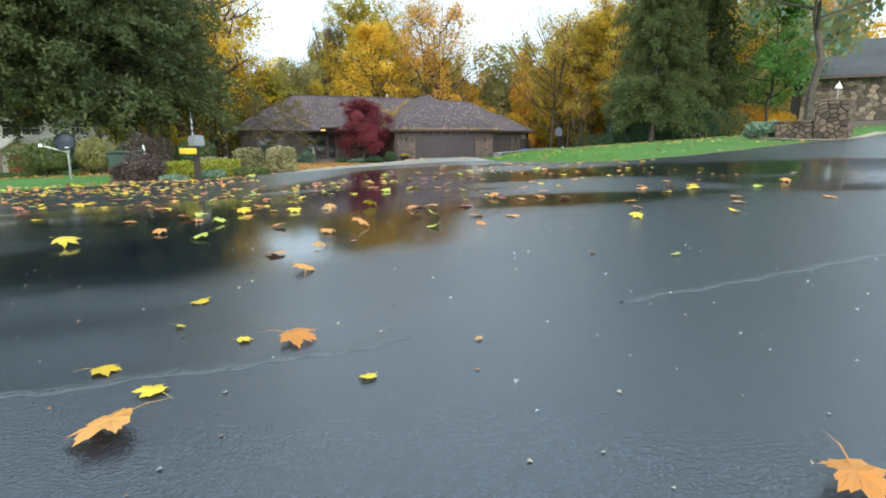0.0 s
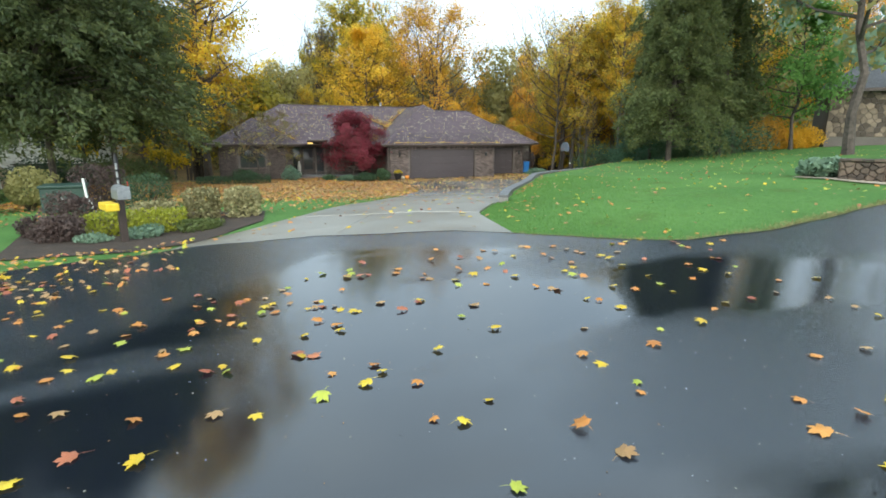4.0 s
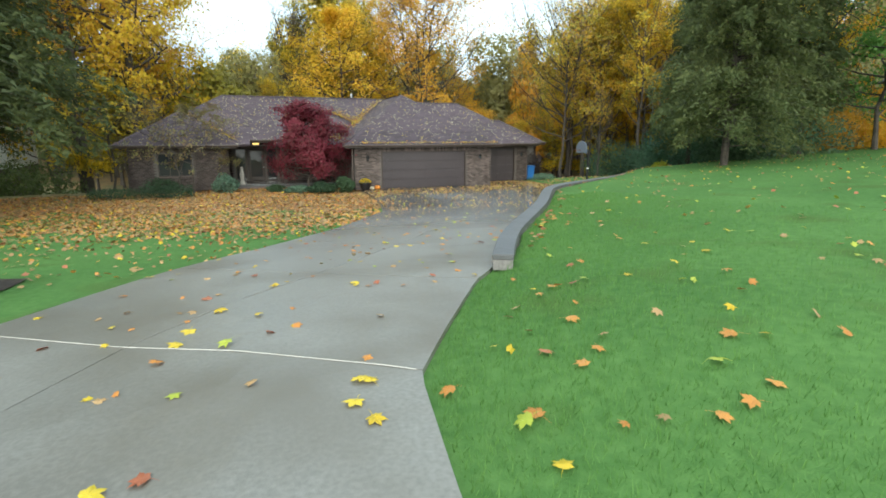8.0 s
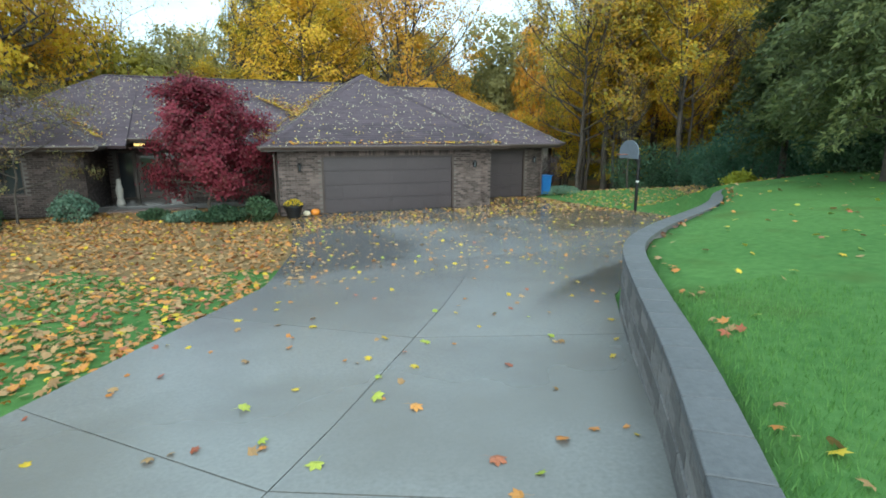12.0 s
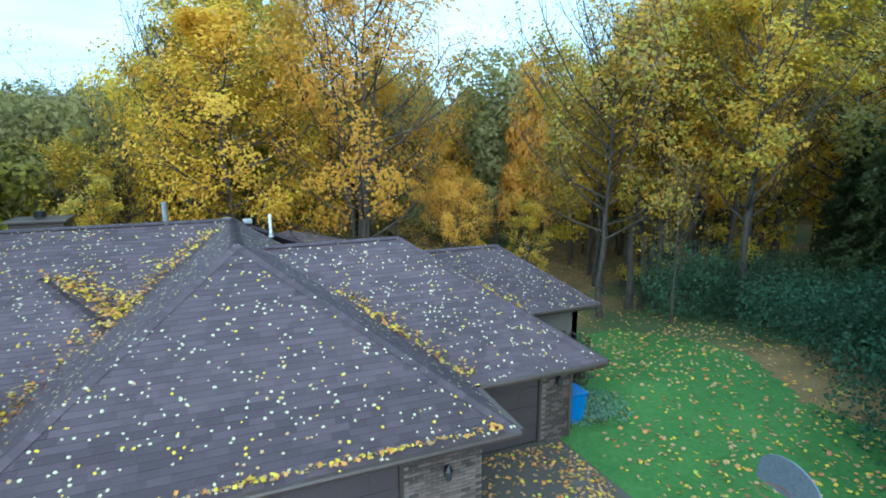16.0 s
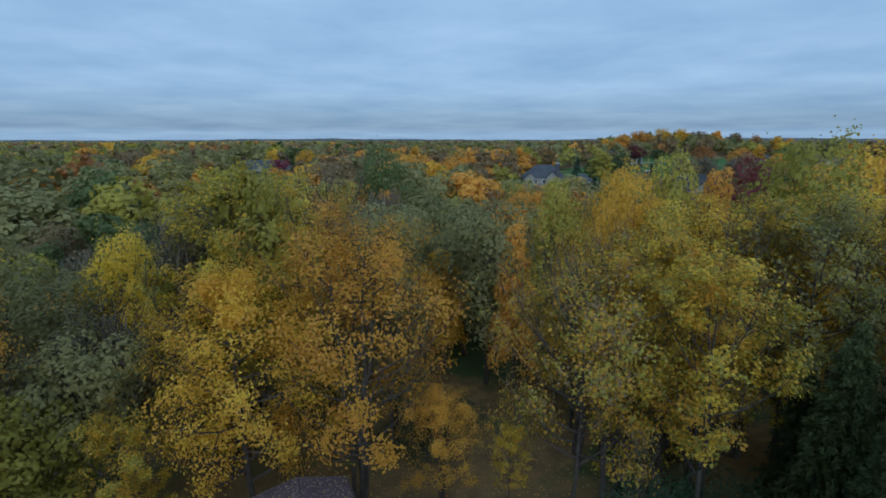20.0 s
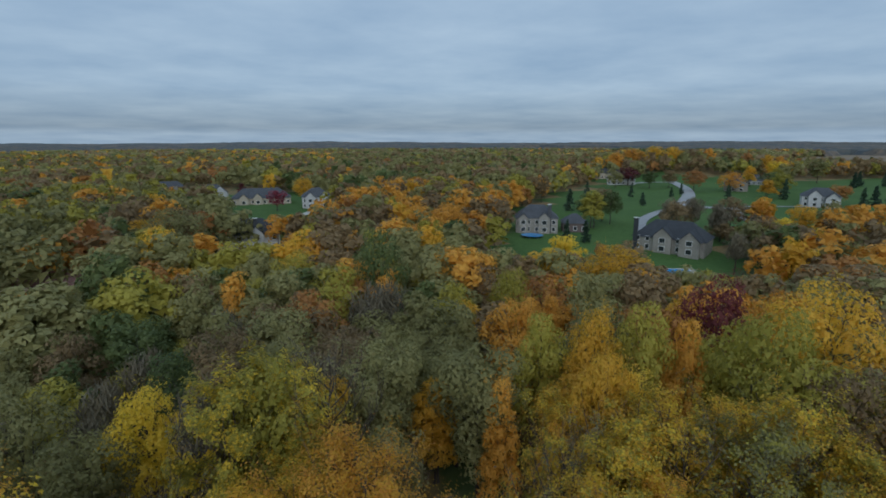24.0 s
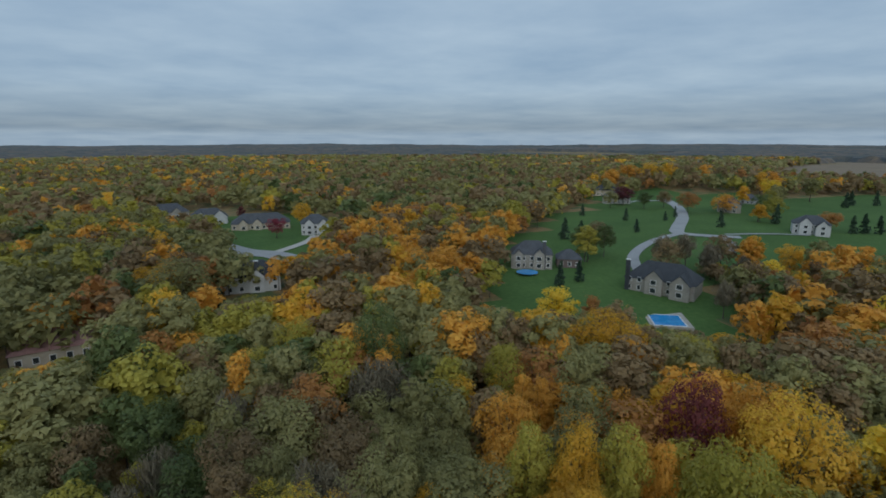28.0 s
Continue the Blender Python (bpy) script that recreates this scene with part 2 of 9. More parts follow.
def wet_concrete():
    """Rain-wet concrete: warm grey and dull near the street, soaked and shining down by the garage, with a pale sky
    sheen painted in there and brown leaf stains.
    """
    m = surface("wet_concrete", (0.165, 0.157, 0.138), (0.265, 0.252, 0.224), rough=0.42, big=0.35, fine=30, bump=0.12, bump_scale=90, per_piece=0.10,
                stain=(0.145, 0.128, 0.10), stain_scale=0.5, stain_at=(0.46, 0.68), rough_var=0.12)
    n, l = m.node_tree.nodes, m.node_tree.links
    bsdf = next(q for q in n if q.type == "BSDF_PRINCIPLED")
    co, xyz = n.new("ShaderNodeTexCoord"), n.new("ShaderNodeSeparateXYZ")
    l.new(co.outputs["Object"], xyz.inputs[0])
    pool, leaf = n.new("ShaderNodeTexNoise"), n.new("ShaderNodeTexNoise")
    pool.inputs["Scale"].default_value, pool.inputs["Detail"].default_value, leaf.inputs["Scale"].default_value, leaf.inputs["Detail"].default_value = 0.30, 5, 0.22, 5
    for q in (pool, leaf):
        l.new(co.outputs["Object"], q.inputs["Vector"])

    def ranged(v, a, b, lo, hi):
        q = n.new("ShaderNodeMapRange")
        q.interpolation_type = "SMOOTHSTEP"
        for k, val in (("From Min", a), ("From Max", b), ("To Min", lo), ("To Max", hi)):
            q.inputs[k].default_value = val
        l.new(v, q.inputs["Value"])
        return q.outputs[0]

    def calc(op, a, b):
        q = n.new("ShaderNodeMath")
        q.operation = op
        l.new(a, q.inputs[0])
        if isinstance(b, (int, float)):
            q.inputs[1].default_value = b
        else:
            l.new(b, q.inputs[1])
        return q.outputs[0]

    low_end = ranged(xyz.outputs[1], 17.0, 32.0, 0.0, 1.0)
    wall_side = ranged(calc("ADD", calc("SUBTRACT", xyz.outputs[0], calc("MULTIPLY", xyz.outputs[1], 1.5)), calc("MULTIPLY", calc("SUBTRACT", leaf.outputs["Fac"], 0.5), 3.0)), -26.9, -26.4, 0.0, 1.0)
    wall_side = calc("MULTIPLY", wall_side, ranged(xyz.outputs[1], 26.0, 28.0, 0.0, 1.0))
    drift_x = calc("ADD", xyz.outputs[0], calc("MULTIPLY", calc("SUBTRACT", pool.outputs["Fac"], 0.5), 2.5))
    drift_y = calc("ADD", xyz.outputs[1], calc("MULTIPLY", calc("SUBTRACT", leaf.outputs["Fac"], 0.5), 7.0))
    lawn_side = calc("MULTIPLY", ranged(drift_x, 14.2, 12.8, 0.0, 0.9), ranged(drift_y, 30.2, 32.0, 0.0, 1.0))
    door_side = ranged(drift_y, 36.2, 38.4, 0.0, 0.7)
    patches = calc("MULTIPLY", ranged(pool.outputs["Fac"], 0.56, 0.68, 0.0, 0.35), low_end)
    soaked = calc("MAXIMUM", calc("MAXIMUM", wall_side, lawn_side), calc("MAXIMUM", door_side, patches))
    brown = calc("MULTIPLY", ranged(calc("ADD", calc("ADD", leaf.outputs["Fac"], ranged(xyz.outputs[0], 17.5, 21.0, -0.06, 0.12)), ranged(xyz.outputs[1], 34.0, 38.0, 0.0, 0.14)), 0.52, 0.66, 0.0, 1.0), ranged(xyz.outputs[1], 30.0, 33.5, 0.0, 1.0))
    col_from = bsdf.inputs["Base Color"].links[0].from_socket
    rough_from = bsdf.inputs["Roughness"].links[0].from_socket
    prev = col_from
    # the first colour paints the sky's bluish sheen over the low end
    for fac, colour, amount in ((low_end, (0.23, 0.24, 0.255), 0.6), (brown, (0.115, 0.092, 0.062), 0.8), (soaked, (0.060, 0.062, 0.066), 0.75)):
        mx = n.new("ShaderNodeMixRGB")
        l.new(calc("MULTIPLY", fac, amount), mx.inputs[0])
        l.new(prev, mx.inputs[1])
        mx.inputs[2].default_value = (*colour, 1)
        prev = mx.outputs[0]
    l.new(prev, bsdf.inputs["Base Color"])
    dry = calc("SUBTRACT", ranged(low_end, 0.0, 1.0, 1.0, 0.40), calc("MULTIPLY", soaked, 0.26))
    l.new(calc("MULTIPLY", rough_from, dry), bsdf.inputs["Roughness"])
    return m


M_CONCRETE = wet_concrete()
M_JOINT = surface("joint", (0.03, 0.03, 0.028), (0.06, 0.055, 0.05), rough=0.9)
M_GRASS = surface("lawn", (0.056, 0.142, 0.034), (0.112, 0.228, 0.062), rough=0.9, big=0.35, fine=9, bump=0.7, bump_scale=60, spec=0.15,
                  stain=(0.075, 0.13, 0.03), stain_scale=0.8, stain_at=(0.56, 0.75))
M_BLADE = surface("grass_blade", (0.085, 0.20, 0.046), (0.145, 0.285, 0.075), rough=0.6, big=0.4, fine=4, bump=0, per_island=0.5, through_light=0.25, spec=0.2)
M_MULCH = surface("mulch", (0.02, 0.014, 0.01), (0.07, 0.045, 0.03), rough=0.95, big=3, fine=40, bump=0.8, bump_scale=50)
M_BRICK = surface("brick", (0.042, 0.030, 0.027), (0.155, 0.117, 0.105), rough=0.85, big=1.2, fine=35, bump=0.25, bump_scale=120, per_piece=0.7, per_island=0.7, spread=(0.2, 0.9))
M_MORTAR = surface("mortar", (0.10, 0.088, 0.08), (0.16, 0.145, 0.132), rough=0.95, fine=60)
M_SHINGLE = surface("asphalt_shingle", (0.048, 0.033, 0.041), (0.12, 0.086, 0.103), rough=0.75, big=0.3, fine=60, bump=0.35, bump_scale=220, per_piece=0.25, per_island=0.3, spread=(0.25, 0.8))
M_TRIM = surface("brown_trim", (0.035, 0.024, 0.02), (0.06, 0.042, 0.036), rough=0.5, fine=25)
M_GARAGE = surface("garage_door_paint", (0.042, 0.033, 0.036), (0.062, 0.049, 0.053), rough=0.45, big=0.5, fine=30, bump=0.08, bump_scale=120)
M_GUTTER = surface("gutter", (0.05, 0.035, 0.03), (0.085, 0.062, 0.055), rough=0.4, fine=20)
M_BARK = surface("bark", (0.034, 0.028, 0.023), (0.115, 0.095, 0.08), rough=0.95, big=1.5, fine=12, bump=0.8, bump_scale=14)
M_BLOCK = surface("wall_block", (0.13, 0.12, 0.115), (0.27, 0.25, 0.24), rough=0.85, big=1.0, fine=25, bump=0.6, bump_scale=35, per_piece=0.3)
M_CAP = surface("wall_cap", (0.08, 0.081, 0.085), (0.135, 0.136, 0.14), rough=0.5, big=1.0, fine=30, bump=0.25, bump_scale=60, per_piece=0.12)
M_STONE = surface("field_stone", (0.07, 0.055, 0.043), (0.34, 0.27, 0.20), rough=0.85, big=1.0, fine=14, bump=0.5, bump_scale=20, per_piece=0.8, per_island=0.8, spread=(0.2, 0.9))
M_PIERSTONE = surface("brown_field_stone", (0.04, 0.03, 0.024), (0.16, 0.115, 0.085), rough=0.8, big=1.0, fine=14, bump=0.5, bump_scale=20, per_piece=0.7, per_island=0.7, spread=(0.2, 0.9))
M_WHITE = surface("white_paint", (0.62, 0.62, 0.60), (0.80, 0.80, 0.78), rough=0.6, fine=12)
M_SIDING = surface("pale_siding", (0.38, 0.36, 0.32), (0.52, 0.49, 0.44), rough=0.7, fine=10)
M_TAN = surface("tan_siding", (0.34, 0.29, 0.22), (0.48, 0.42, 0.33), rough=0.7, fine=10)
M_SLATE = surface("grey_shingle", (0.04, 0.042, 0.048), (0.085, 0.09, 0.10), rough=0.8, big=0.5, fine=8, bump=0.3, bump_scale=30)
M_BLACK = surface("black_metal", (0.01, 0.01, 0.011), (0.025, 0.025, 0.027), rough=0.4, metal=0.3)
M_STEEL = surface("grey_metal", (0.28, 0.29, 0.30), (0.45, 0.46, 0.47), rough=0.4, metal=0.7)
M_GLASS = glass_mat("window_glass")
M_BLUE = surface("blue_plastic", (0.015, 0.09, 0.30), (0.03, 0.17, 0.45), rough=0.4)
M_YELLOW = surface("yellow_plastic", (0.62, 0.42, 0.02), (0.8, 0.58, 0.05), rough=0.45)
M_RED = surface("red_paint", (0.30, 0.02, 0.015), (0.42, 0.04, 0.03), rough=0.5)
M_DKGREEN = surface("dark_green_paint", (0.008, 0.034, 0.026), (0.02, 0.058, 0.043), rough=0.5)
M_PUMPKIN = surface("pumpkin_rind", (0.55, 0.17, 0.02), (0.75, 0.28, 0.03), rough=0.45, big=6)
M_GOURD = surface("pale_gourd", (0.62, 0.52, 0.36), (0.78, 0.70, 0.52), rough=0.5, big=6)
M_SOIL_LEAF = surface("leaf_litter", (0.13, 0.085, 0.035), (0.29, 0.185, 0.065), rough=0.95, big=0.8, fine=10, bump=0.8, bump_scale=16,
                      stain=(0.07, 0.10, 0.03), stain_scale=0.09, stain_at=(0.5, 0.62))
M_POOL = surface("pool_water", (0.01, 0.20, 0.50), (0.04, 0.32, 0.66), rough=0.08, big=0.4, fine=3, bump=0.1, bump_scale=6)
M_FIELD = surface("stubble_field", (0.16, 0.115, 0.07), (0.24, 0.18, 0.11), rough=0.95, big=0.02, fine=0.3, bump=0)
M_ROADGREY = surface("dry_road", (0.26, 0.26, 0.26), (0.36, 0.36, 0.355), rough=0.8, big=0.1, fine=2)
# the dark tone leans blue-grey: distance haze put into the canopy's colour
M_HAZED_WOOD = surface("hazed_canopy", (0.046, 0.056, 0.062), (0.15, 0.118, 0.085), rough=0.95, big=0.012, fine=0.05, bump=0, spread=(0.42, 0.58),
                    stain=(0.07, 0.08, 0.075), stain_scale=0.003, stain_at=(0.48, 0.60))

F_YELLOW = foliage("yellow_leaves", (0.60, 0.40, 0.03), (0.86, 0.61, 0.07), thin=0.5, tint=(1.1, 1.25, 1.25))
F_GOLD = foliage("golden_leaves", (0.52, 0.275, 0.03), (0.76, 0.45, 0.06), thin=0.5, tint=(1.2, 1.5, 1.3))
F_ORANGE = foliage("orange_leaves", (0.54, 0.26, 0.035), (0.80, 0.44, 0.07), thin=0.40)
F_OLIVE = foliage("olive_leaves", (0.19, 0.18, 0.065), (0.36, 0.33, 0.13), thin=0.42)
F_LIME = foliage("yellow_green_leaves", (0.26, 0.235, 0.035), (0.47, 0.405, 0.07), thin=0.40)
F_GREEN = foliage("green_leaves", (0.066, 0.094, 0.03), (0.165, 0.20, 0.065), thin=0.4)
F_BROWN = foliage("brown_leaves", (0.18, 0.125, 0.06), (0.33, 0.23, 0.11), thin=0.38)
F_RUST = foliage("rust_leaves", (0.30, 0.13, 0.04), (0.50, 0.25, 0.07), thin=0.38)
F_TWIG = foliage("bare_twigs", (0.11, 0.094, 0.062), (0.23, 0.195, 0.125), thin=0.0)
F_RED = foliage("maroon_leaves", (0.17, 0.022, 0.038), (0.36, 0.065, 0.092), thin=0.42)
F_MAROON = foliage("dark_maroon_leaves", (0.09, 0.02, 0.025), (0.21, 0.055, 0.05), thin=0.35)
F_CONIFER = foliage("conifer_needles", (0.047, 0.066, 0.027), (0.115, 0.145, 0.054), thin=0.40)
F_CEDAR = foliage("olive_needles", (0.075, 0.095, 0.034), (0.165, 0.19, 0.066), thin=0.45)
F_GREENMAPLE = foliage("bright_green_leaves", (0.06, 0.16, 0.03), (0.15, 0.32, 0.07), thin=0.4)
F_LIMEGREEN = foliage("fresh_green_leaves", (0.10, 0.22, 0.04), (0.22, 0.40, 0.10), thin=0.4)
F_SHRUB = foliage("blue_green_shrub", (0.095, 0.17, 0.115), (0.25, 0.36, 0.25), thin=0.35)
F_THICKET = foliage("thicket_leaves", (0.045, 0.105, 0.06), (0.12, 0.21, 0.115), thin=0.35)
F_DARKSHRUB = foliage("dark_green_shrub", (0.025, 0.055, 0.028), (0.075, 0.13, 0.06), thin=0.25)
F_PURPLE = foliage("purple_shrub", (0.045, 0.03, 0.028), (0.10, 0.068, 0.06), thin=0.15)
F_CREAM = foliage("cream_edged_shrub", (0.11, 0.10, 0.04), (0.54, 0.49, 0.26), thin=0.2)
F_GOLDSHRUB = foliage("golden_shrub", (0.22, 0.24, 0.02), (0.45, 0.45, 0.05), thin=0.2)
LEAF_Y = foliage("fallen_yellow", (0.50, 0.33, 0.02), (0.74, 0.56, 0.06), thin=0.1, rough=0.4)
LEAF_O = foliage("fallen_orange", (0.45, 0.17, 0.035), (0.68, 0.33, 0.09), thin=0.1, rough=0.4)
LEAF_R = foliage("fallen_russet", (0.30, 0.085, 0.045), (0.52, 0.20, 0.10), thin=0.1, rough=0.4)
LEAF_G = foliage("fallen_lime", (0.30, 0.36, 0.04), (0.50, 0.52, 0.09), thin=0.1, rough=0.4)
LEAF_T = foliage("fallen_tan", (0.30, 0.17, 0.07), (0.56, 0.37, 0.18), thin=0.1, rough=0.5)
LEAF_P = foliage("pale_roof_leaf", (0.36, 0.33, 0.21), (0.62, 0.57, 0.38), thin=0.1, rough=0.5)

F_SPRUCE = foliage("spruce_needles", (0.02, 0.045, 0.025), (0.06, 0.10, 0.055), thin=0.15)
M_FARLAWN = surface("far_lawn", (0.05, 0.098, 0.027), (0.10, 0.165, 0.048), rough=0.95, big=0.03, fine=0.6, bump=0, spread=(0.3, 0.7), spec=0.1)
LEAF_B = foliage("fallen_brown", (0.20, 0.11, 0.045), (0.38, 0.23, 0.10), thin=0.1, rough=0.5)

# ---- helpers for meshes ----
def link_mesh(name, me, mat, parent=None, label=""):
    for m in (mat if isinstance(mat, (list, tuple)) else [mat]):
        me.materials.append(m)
    ob = new(name, me)
    if parent is not None:
        ob.parent = parent
    if label:
        ob["label"] = label
    return ob


def part(name, bm, mat, parent=None, label="", smooth=False):
    me = bpy.data.meshes.new(name)
    bm.to_mesh(me)
    bm.free()
    if smooth:
        me.shade_smooth()
    return link_mesh(name, me, mat, parent, label)


def soup(name, verts, faces, mat, parent=None, label="", mat_index=None, smooth=False):
    """A mesh from arrays: verts (n, 3), faces (m, 3) or (m, 4)."""
    verts, faces = np.asarray(verts, dtype=np.float32), np.asarray(faces, dtype=np.int32)
    me = bpy.data.meshes.new(name)
    k = faces.shape[1]
    me.vertices.add(len(verts))
    me.vertices.foreach_set("co", verts.ravel())
    me.loops.add(faces.size)
    me.loops.foreach_set("vertex_index", faces.ravel())
    me.polygons.add(len(faces))
    me.polygons.foreach_set("loop_start", np.arange(0, faces.size, k, dtype=np.int32))
    if mat_index is not None:
        me.polygons.foreach_set("material_index", np.asarray(mat_index, dtype=np.int32))
    me.update(calc_edges=True)
    if smooth:
        me.shade_smooth()
    else:
        me.shade_flat()
    return link_mesh(name, me, mat, parent, label)


def empty(name, x=0.0, y=0.0, z=0.0, rz=0.0):
    ob = new(name)
    ob.matrix_basis = pose(x, y, z, 0, 0, rz)
    return ob


def add_box(bm, x0, x1, y0, y1, z0, z1, bevel=0.0):
    r = bmesh.ops.create_cube(bm, size=1.0, matrix=Matrix.LocRotScale(((x0 + x1) / 2, (y0 + y1) / 2, (z0 + z1) / 2), None, (abs(x1 - x0), abs(y1 - y0), abs(z1 - z0))))
    if bevel:
        edges = list({e for v in r["verts"] for e in v.link_edges})
        bmesh.ops.bevel(bm, geom=edges, offset=bevel, segments=2, affect="EDGES", profile=0.5)
    return bm


def box(x0, x1, y0, y1, z0, z1, bevel=0.0):
    return add_box(bmesh.new(), x0, x1, y0, y1, z0, z1, bevel)


def add_tube(bm, a, b, r0, r1, sides=8, caps=True):
    a, b = Vector(a), Vector(b)
    m = Matrix.Translation((a + b) / 2) @ (b - a).to_track_quat("Z", "Y").to_matrix().to_4x4()
    bmesh.ops.create_cone(bm, cap_ends=caps, segments=sides, radius1=r0, radius2=r1, depth=(b - a).length, matrix=m)
    return bm


def tube(a, b, r0, r1=None, sides=8):
    return add_tube(bmesh.new(), a, b, r0, r0 if r1 is None else r1, sides)


def smoothstep(a, b, v):
    k = np.clip((v - a) / (b - a), 0, 1)
    return k * k * (3 - 2 * k)


# ---- the lie of the land ----
FALL_Y = (-200, 0, 8, 12, 14.5, 17, 20, 22, 24, 28, 31, 34, 44, 50, 57, 75, 110, 160, 220)
FALL_Z = (0.3, -0.15, -0.15, -0.10, -0.09, -0.25, -0.52, -0.72, -0.85, -1.08, -1.28, -1.34, -1.40, -2.5, -4.0, -5.2, -6.0, -2.5, -1.0)
WALL_Y = (17.5, 19.3, 21.2, 23.0, 24.8, 26.8, 28.1, 29.0, 30.5, 32.0, 33.0)
WALL_X = (8.5, 9.6, 11.1, 12.5, 13.7, 15.1, 17.0, 18.8, 21.0, 22.6, 24.2)
EDGE_Y = (11.0, 11.7, 13.2, 14.3, 15.3, 16.9) + WALL_Y
EDGE_X = (5.7, 5.95, 6.2, 6.4, 7.0, 8.0) + WALL_X


def height(x, y):
    x, y = np.asarray(x, dtype=float), np.asarray(y, dtype=float)
    low = np.interp(y, FALL_Y, FALL_Z) - 0.078 * np.clip(5.2 - x, 0, 6) * smoothstep(25, 15, y) * smoothstep(3, 13, y) - 0.04 * np.clip(-5 - x, 0, 10) * smoothstep(60, 40, y) * smoothstep(18, 30, y)
    up = 0.07 + 0.055 * np.clip(x - 8.76, -6, 32) + np.where(y > 13.9, -0.052 * (np.clip(y, 0, 60) - 13.9), 0.02 * (np.clip(y, 4, 20) - 13.9))
    edge = np.interp(y, EDGE_Y, EDGE_X)
    side_wall = smoothstep(0.22, 0.42, x - edge)
    side_edge = smoothstep(0.0, 1.2, x - edge)
    side_road = smoothstep(5.0, 9.5, x)
    w = np.where(y > 17.3, side_wall, np.where(y > 11.0, side_edge, side_road))
    w = w * (1 - smoothstep(32.6, 38.0, y))
    z = low + w * (up - low)
    z = z - 0.12 * np.exp(-((x - 18.0) / 2.4) ** 2 - ((y - 12.6) / 2.2) ** 2)
    far = smoothstep(130, 260, np.hypot(x, y))
    z = z + 11.0 * np.exp(-(((x - 455) / 60) ** 2 + ((y - 470) / 60) ** 2) / 2)
    return z + far * (0.8 * np.sin(x * 0.013 + 1.0) * np.cos(y * 0.011) + 0.8)


def grow(start, first, factor, end):
    out, step = [start], first
    while abs(out[-1]) < abs(end):
        out.append(out[-1] + step)
        step *= factor
    return out


gx = sorted([v for v in grow(-14.0, -0.5, 1.18, 5600)][1:] + list(np.arange(-14.0, 34.01, 0.3)) + grow(34.0, 0.5, 1.15, 5600)[1:])
gy = sorted([v for v in grow(-8.0, -0.6, 1.3, 5600)][1:] + list(np.arange(-8.0, 46.01, 0.3)) + grow(46.0, 0.5, 1.12, 5600)[1:])
GX, GY = np.meshgrid(np.array(gx), np.array(gy))
GZ = height(GX, GY)
nx_, ny_ = len(gx), len(gy)
idx = np.arange(nx_ * ny_).reshape(ny_, nx_)
gf = np.stack([idx[:-1, :-1], idx[:-1, 1:], idx[1:, 1:], idx[1:, :-1]], -1).reshape(-1, 4)
cx_, cy_ = (GX[:-1, :-1] + GX[1:, 1:]) / 2, (GY[:-1, :-1] + GY[1:, 1:]) / 2


def inside(px, py, poly):
    px, py = np.asarray(px, dtype=float), np.asarray(py, dtype=float)
    c = np.zeros(px.shape, dtype=bool)
    for (x0, y0), (x1, y1) in zip(poly, poly[1:] + poly[:1]):
        if y0 != y1:
            c ^= ((y0 > py) != (y1 > py)) & (px < (x1 - x0) * (py - y0) / (y1 - y0) + x0)
    return c


# the open lawns among the far woods
EAST_GREEN = [(85, 149), (106, 199), (150, 262), (273, 368), (340, 425), (430, 405), (501, 370), (640, 340), (760, 300), (560, 200), (360, 150), (240, 128), (236, 160), (222, 182), (192, 184), (176, 150), (152, 126), (128, 124), (108, 138)]
WEST_GREEN = [(14, 232), (18, 300), (-8, 380), (-20, 440), (30, 440), (85, 390), (92, 330), (70, 300), (48, 262), (38, 228)]
WOOD_YARD = [(-60, 44), (-10, 47), (19, 54), (25.5, 52.5), (30.2, 51.9), (32.4, 50.3), (33.3, 47.7), (32.6, 44.3), (30.8, 41.0), (31.5, 38.5), (44, 36), (60, 34), (70, 60), (60, 5000), (-800, 5000), (-800, 44)]
STUBBLE = [(700, 470), (735, 526), (1000, 720), (1500, 900), (1500, 500), (760, 340)]
gmat = np.zeros(cx_.shape, dtype=np.int32)
gmat[inside(cx_, cy_, WOOD_YARD)] = 1
gmat[(np.hypot(cx_, cy_) > 75) & (cy_ > 30)] = 1
gmat[inside(cx_, cy_, EAST_GREEN) | inside(cx_, cy_, WEST_GREEN)] = 3
edge_wave = 0.9 * np.sin(cx_ * 1.3) * np.cos(cy_ * 0.9) + 0.5 * np.sin(cx_ * 3.1 + cy_ * 2.2)
front = (cx_ < 11.4) & (cx_ > -9) & (cy_ < 46)
gmat[front & (cy_ + 0.25 * cx_ + edge_wave > 34.0)] = 1
gmat[inside(cx_, cy_, STUBBLE)] = 2
ground = soup("ground", np.stack([GX, GY, GZ], -1).reshape(-1, 3), gf, [M_GRASS, M_SOIL_LEAF, M_FIELD, M_FARLAWN], mat_index=gmat.ravel(), smooth=True)
tagged(ground, "mown green lawn giving way to leaf-strewn woodland floor", "ground", kind="structure")

# ---- the street: a wet turning circle ----
ROAD_X = (-13, -12, -9, -6.5, -3.3, -1, 0.5, 2.6, 4.8, 5.9, 7, 8.2, 10, 14, 18, 30, 46)
ROAD_Y = (-4, 3, 8.4, 11.2, 13.4, 14.1, 14.25, 13.65, 12.5, 11.75, 10.85, 9.95, 9.75, 10.3, 11.0, 14.2, 18.5)
rx = np.arange(-13, 46.01, 0.4)
ryf = np.interp(rx, ROAD_X, ROAD_Y) + 0.03 * np.sin(rx * 3.1) + 0.02 * np.sin(rx * 7.7)
ryn = np.interp(rx, (-13, -12, 12, 14, 46), (-8, -45, -45, -3, 5))
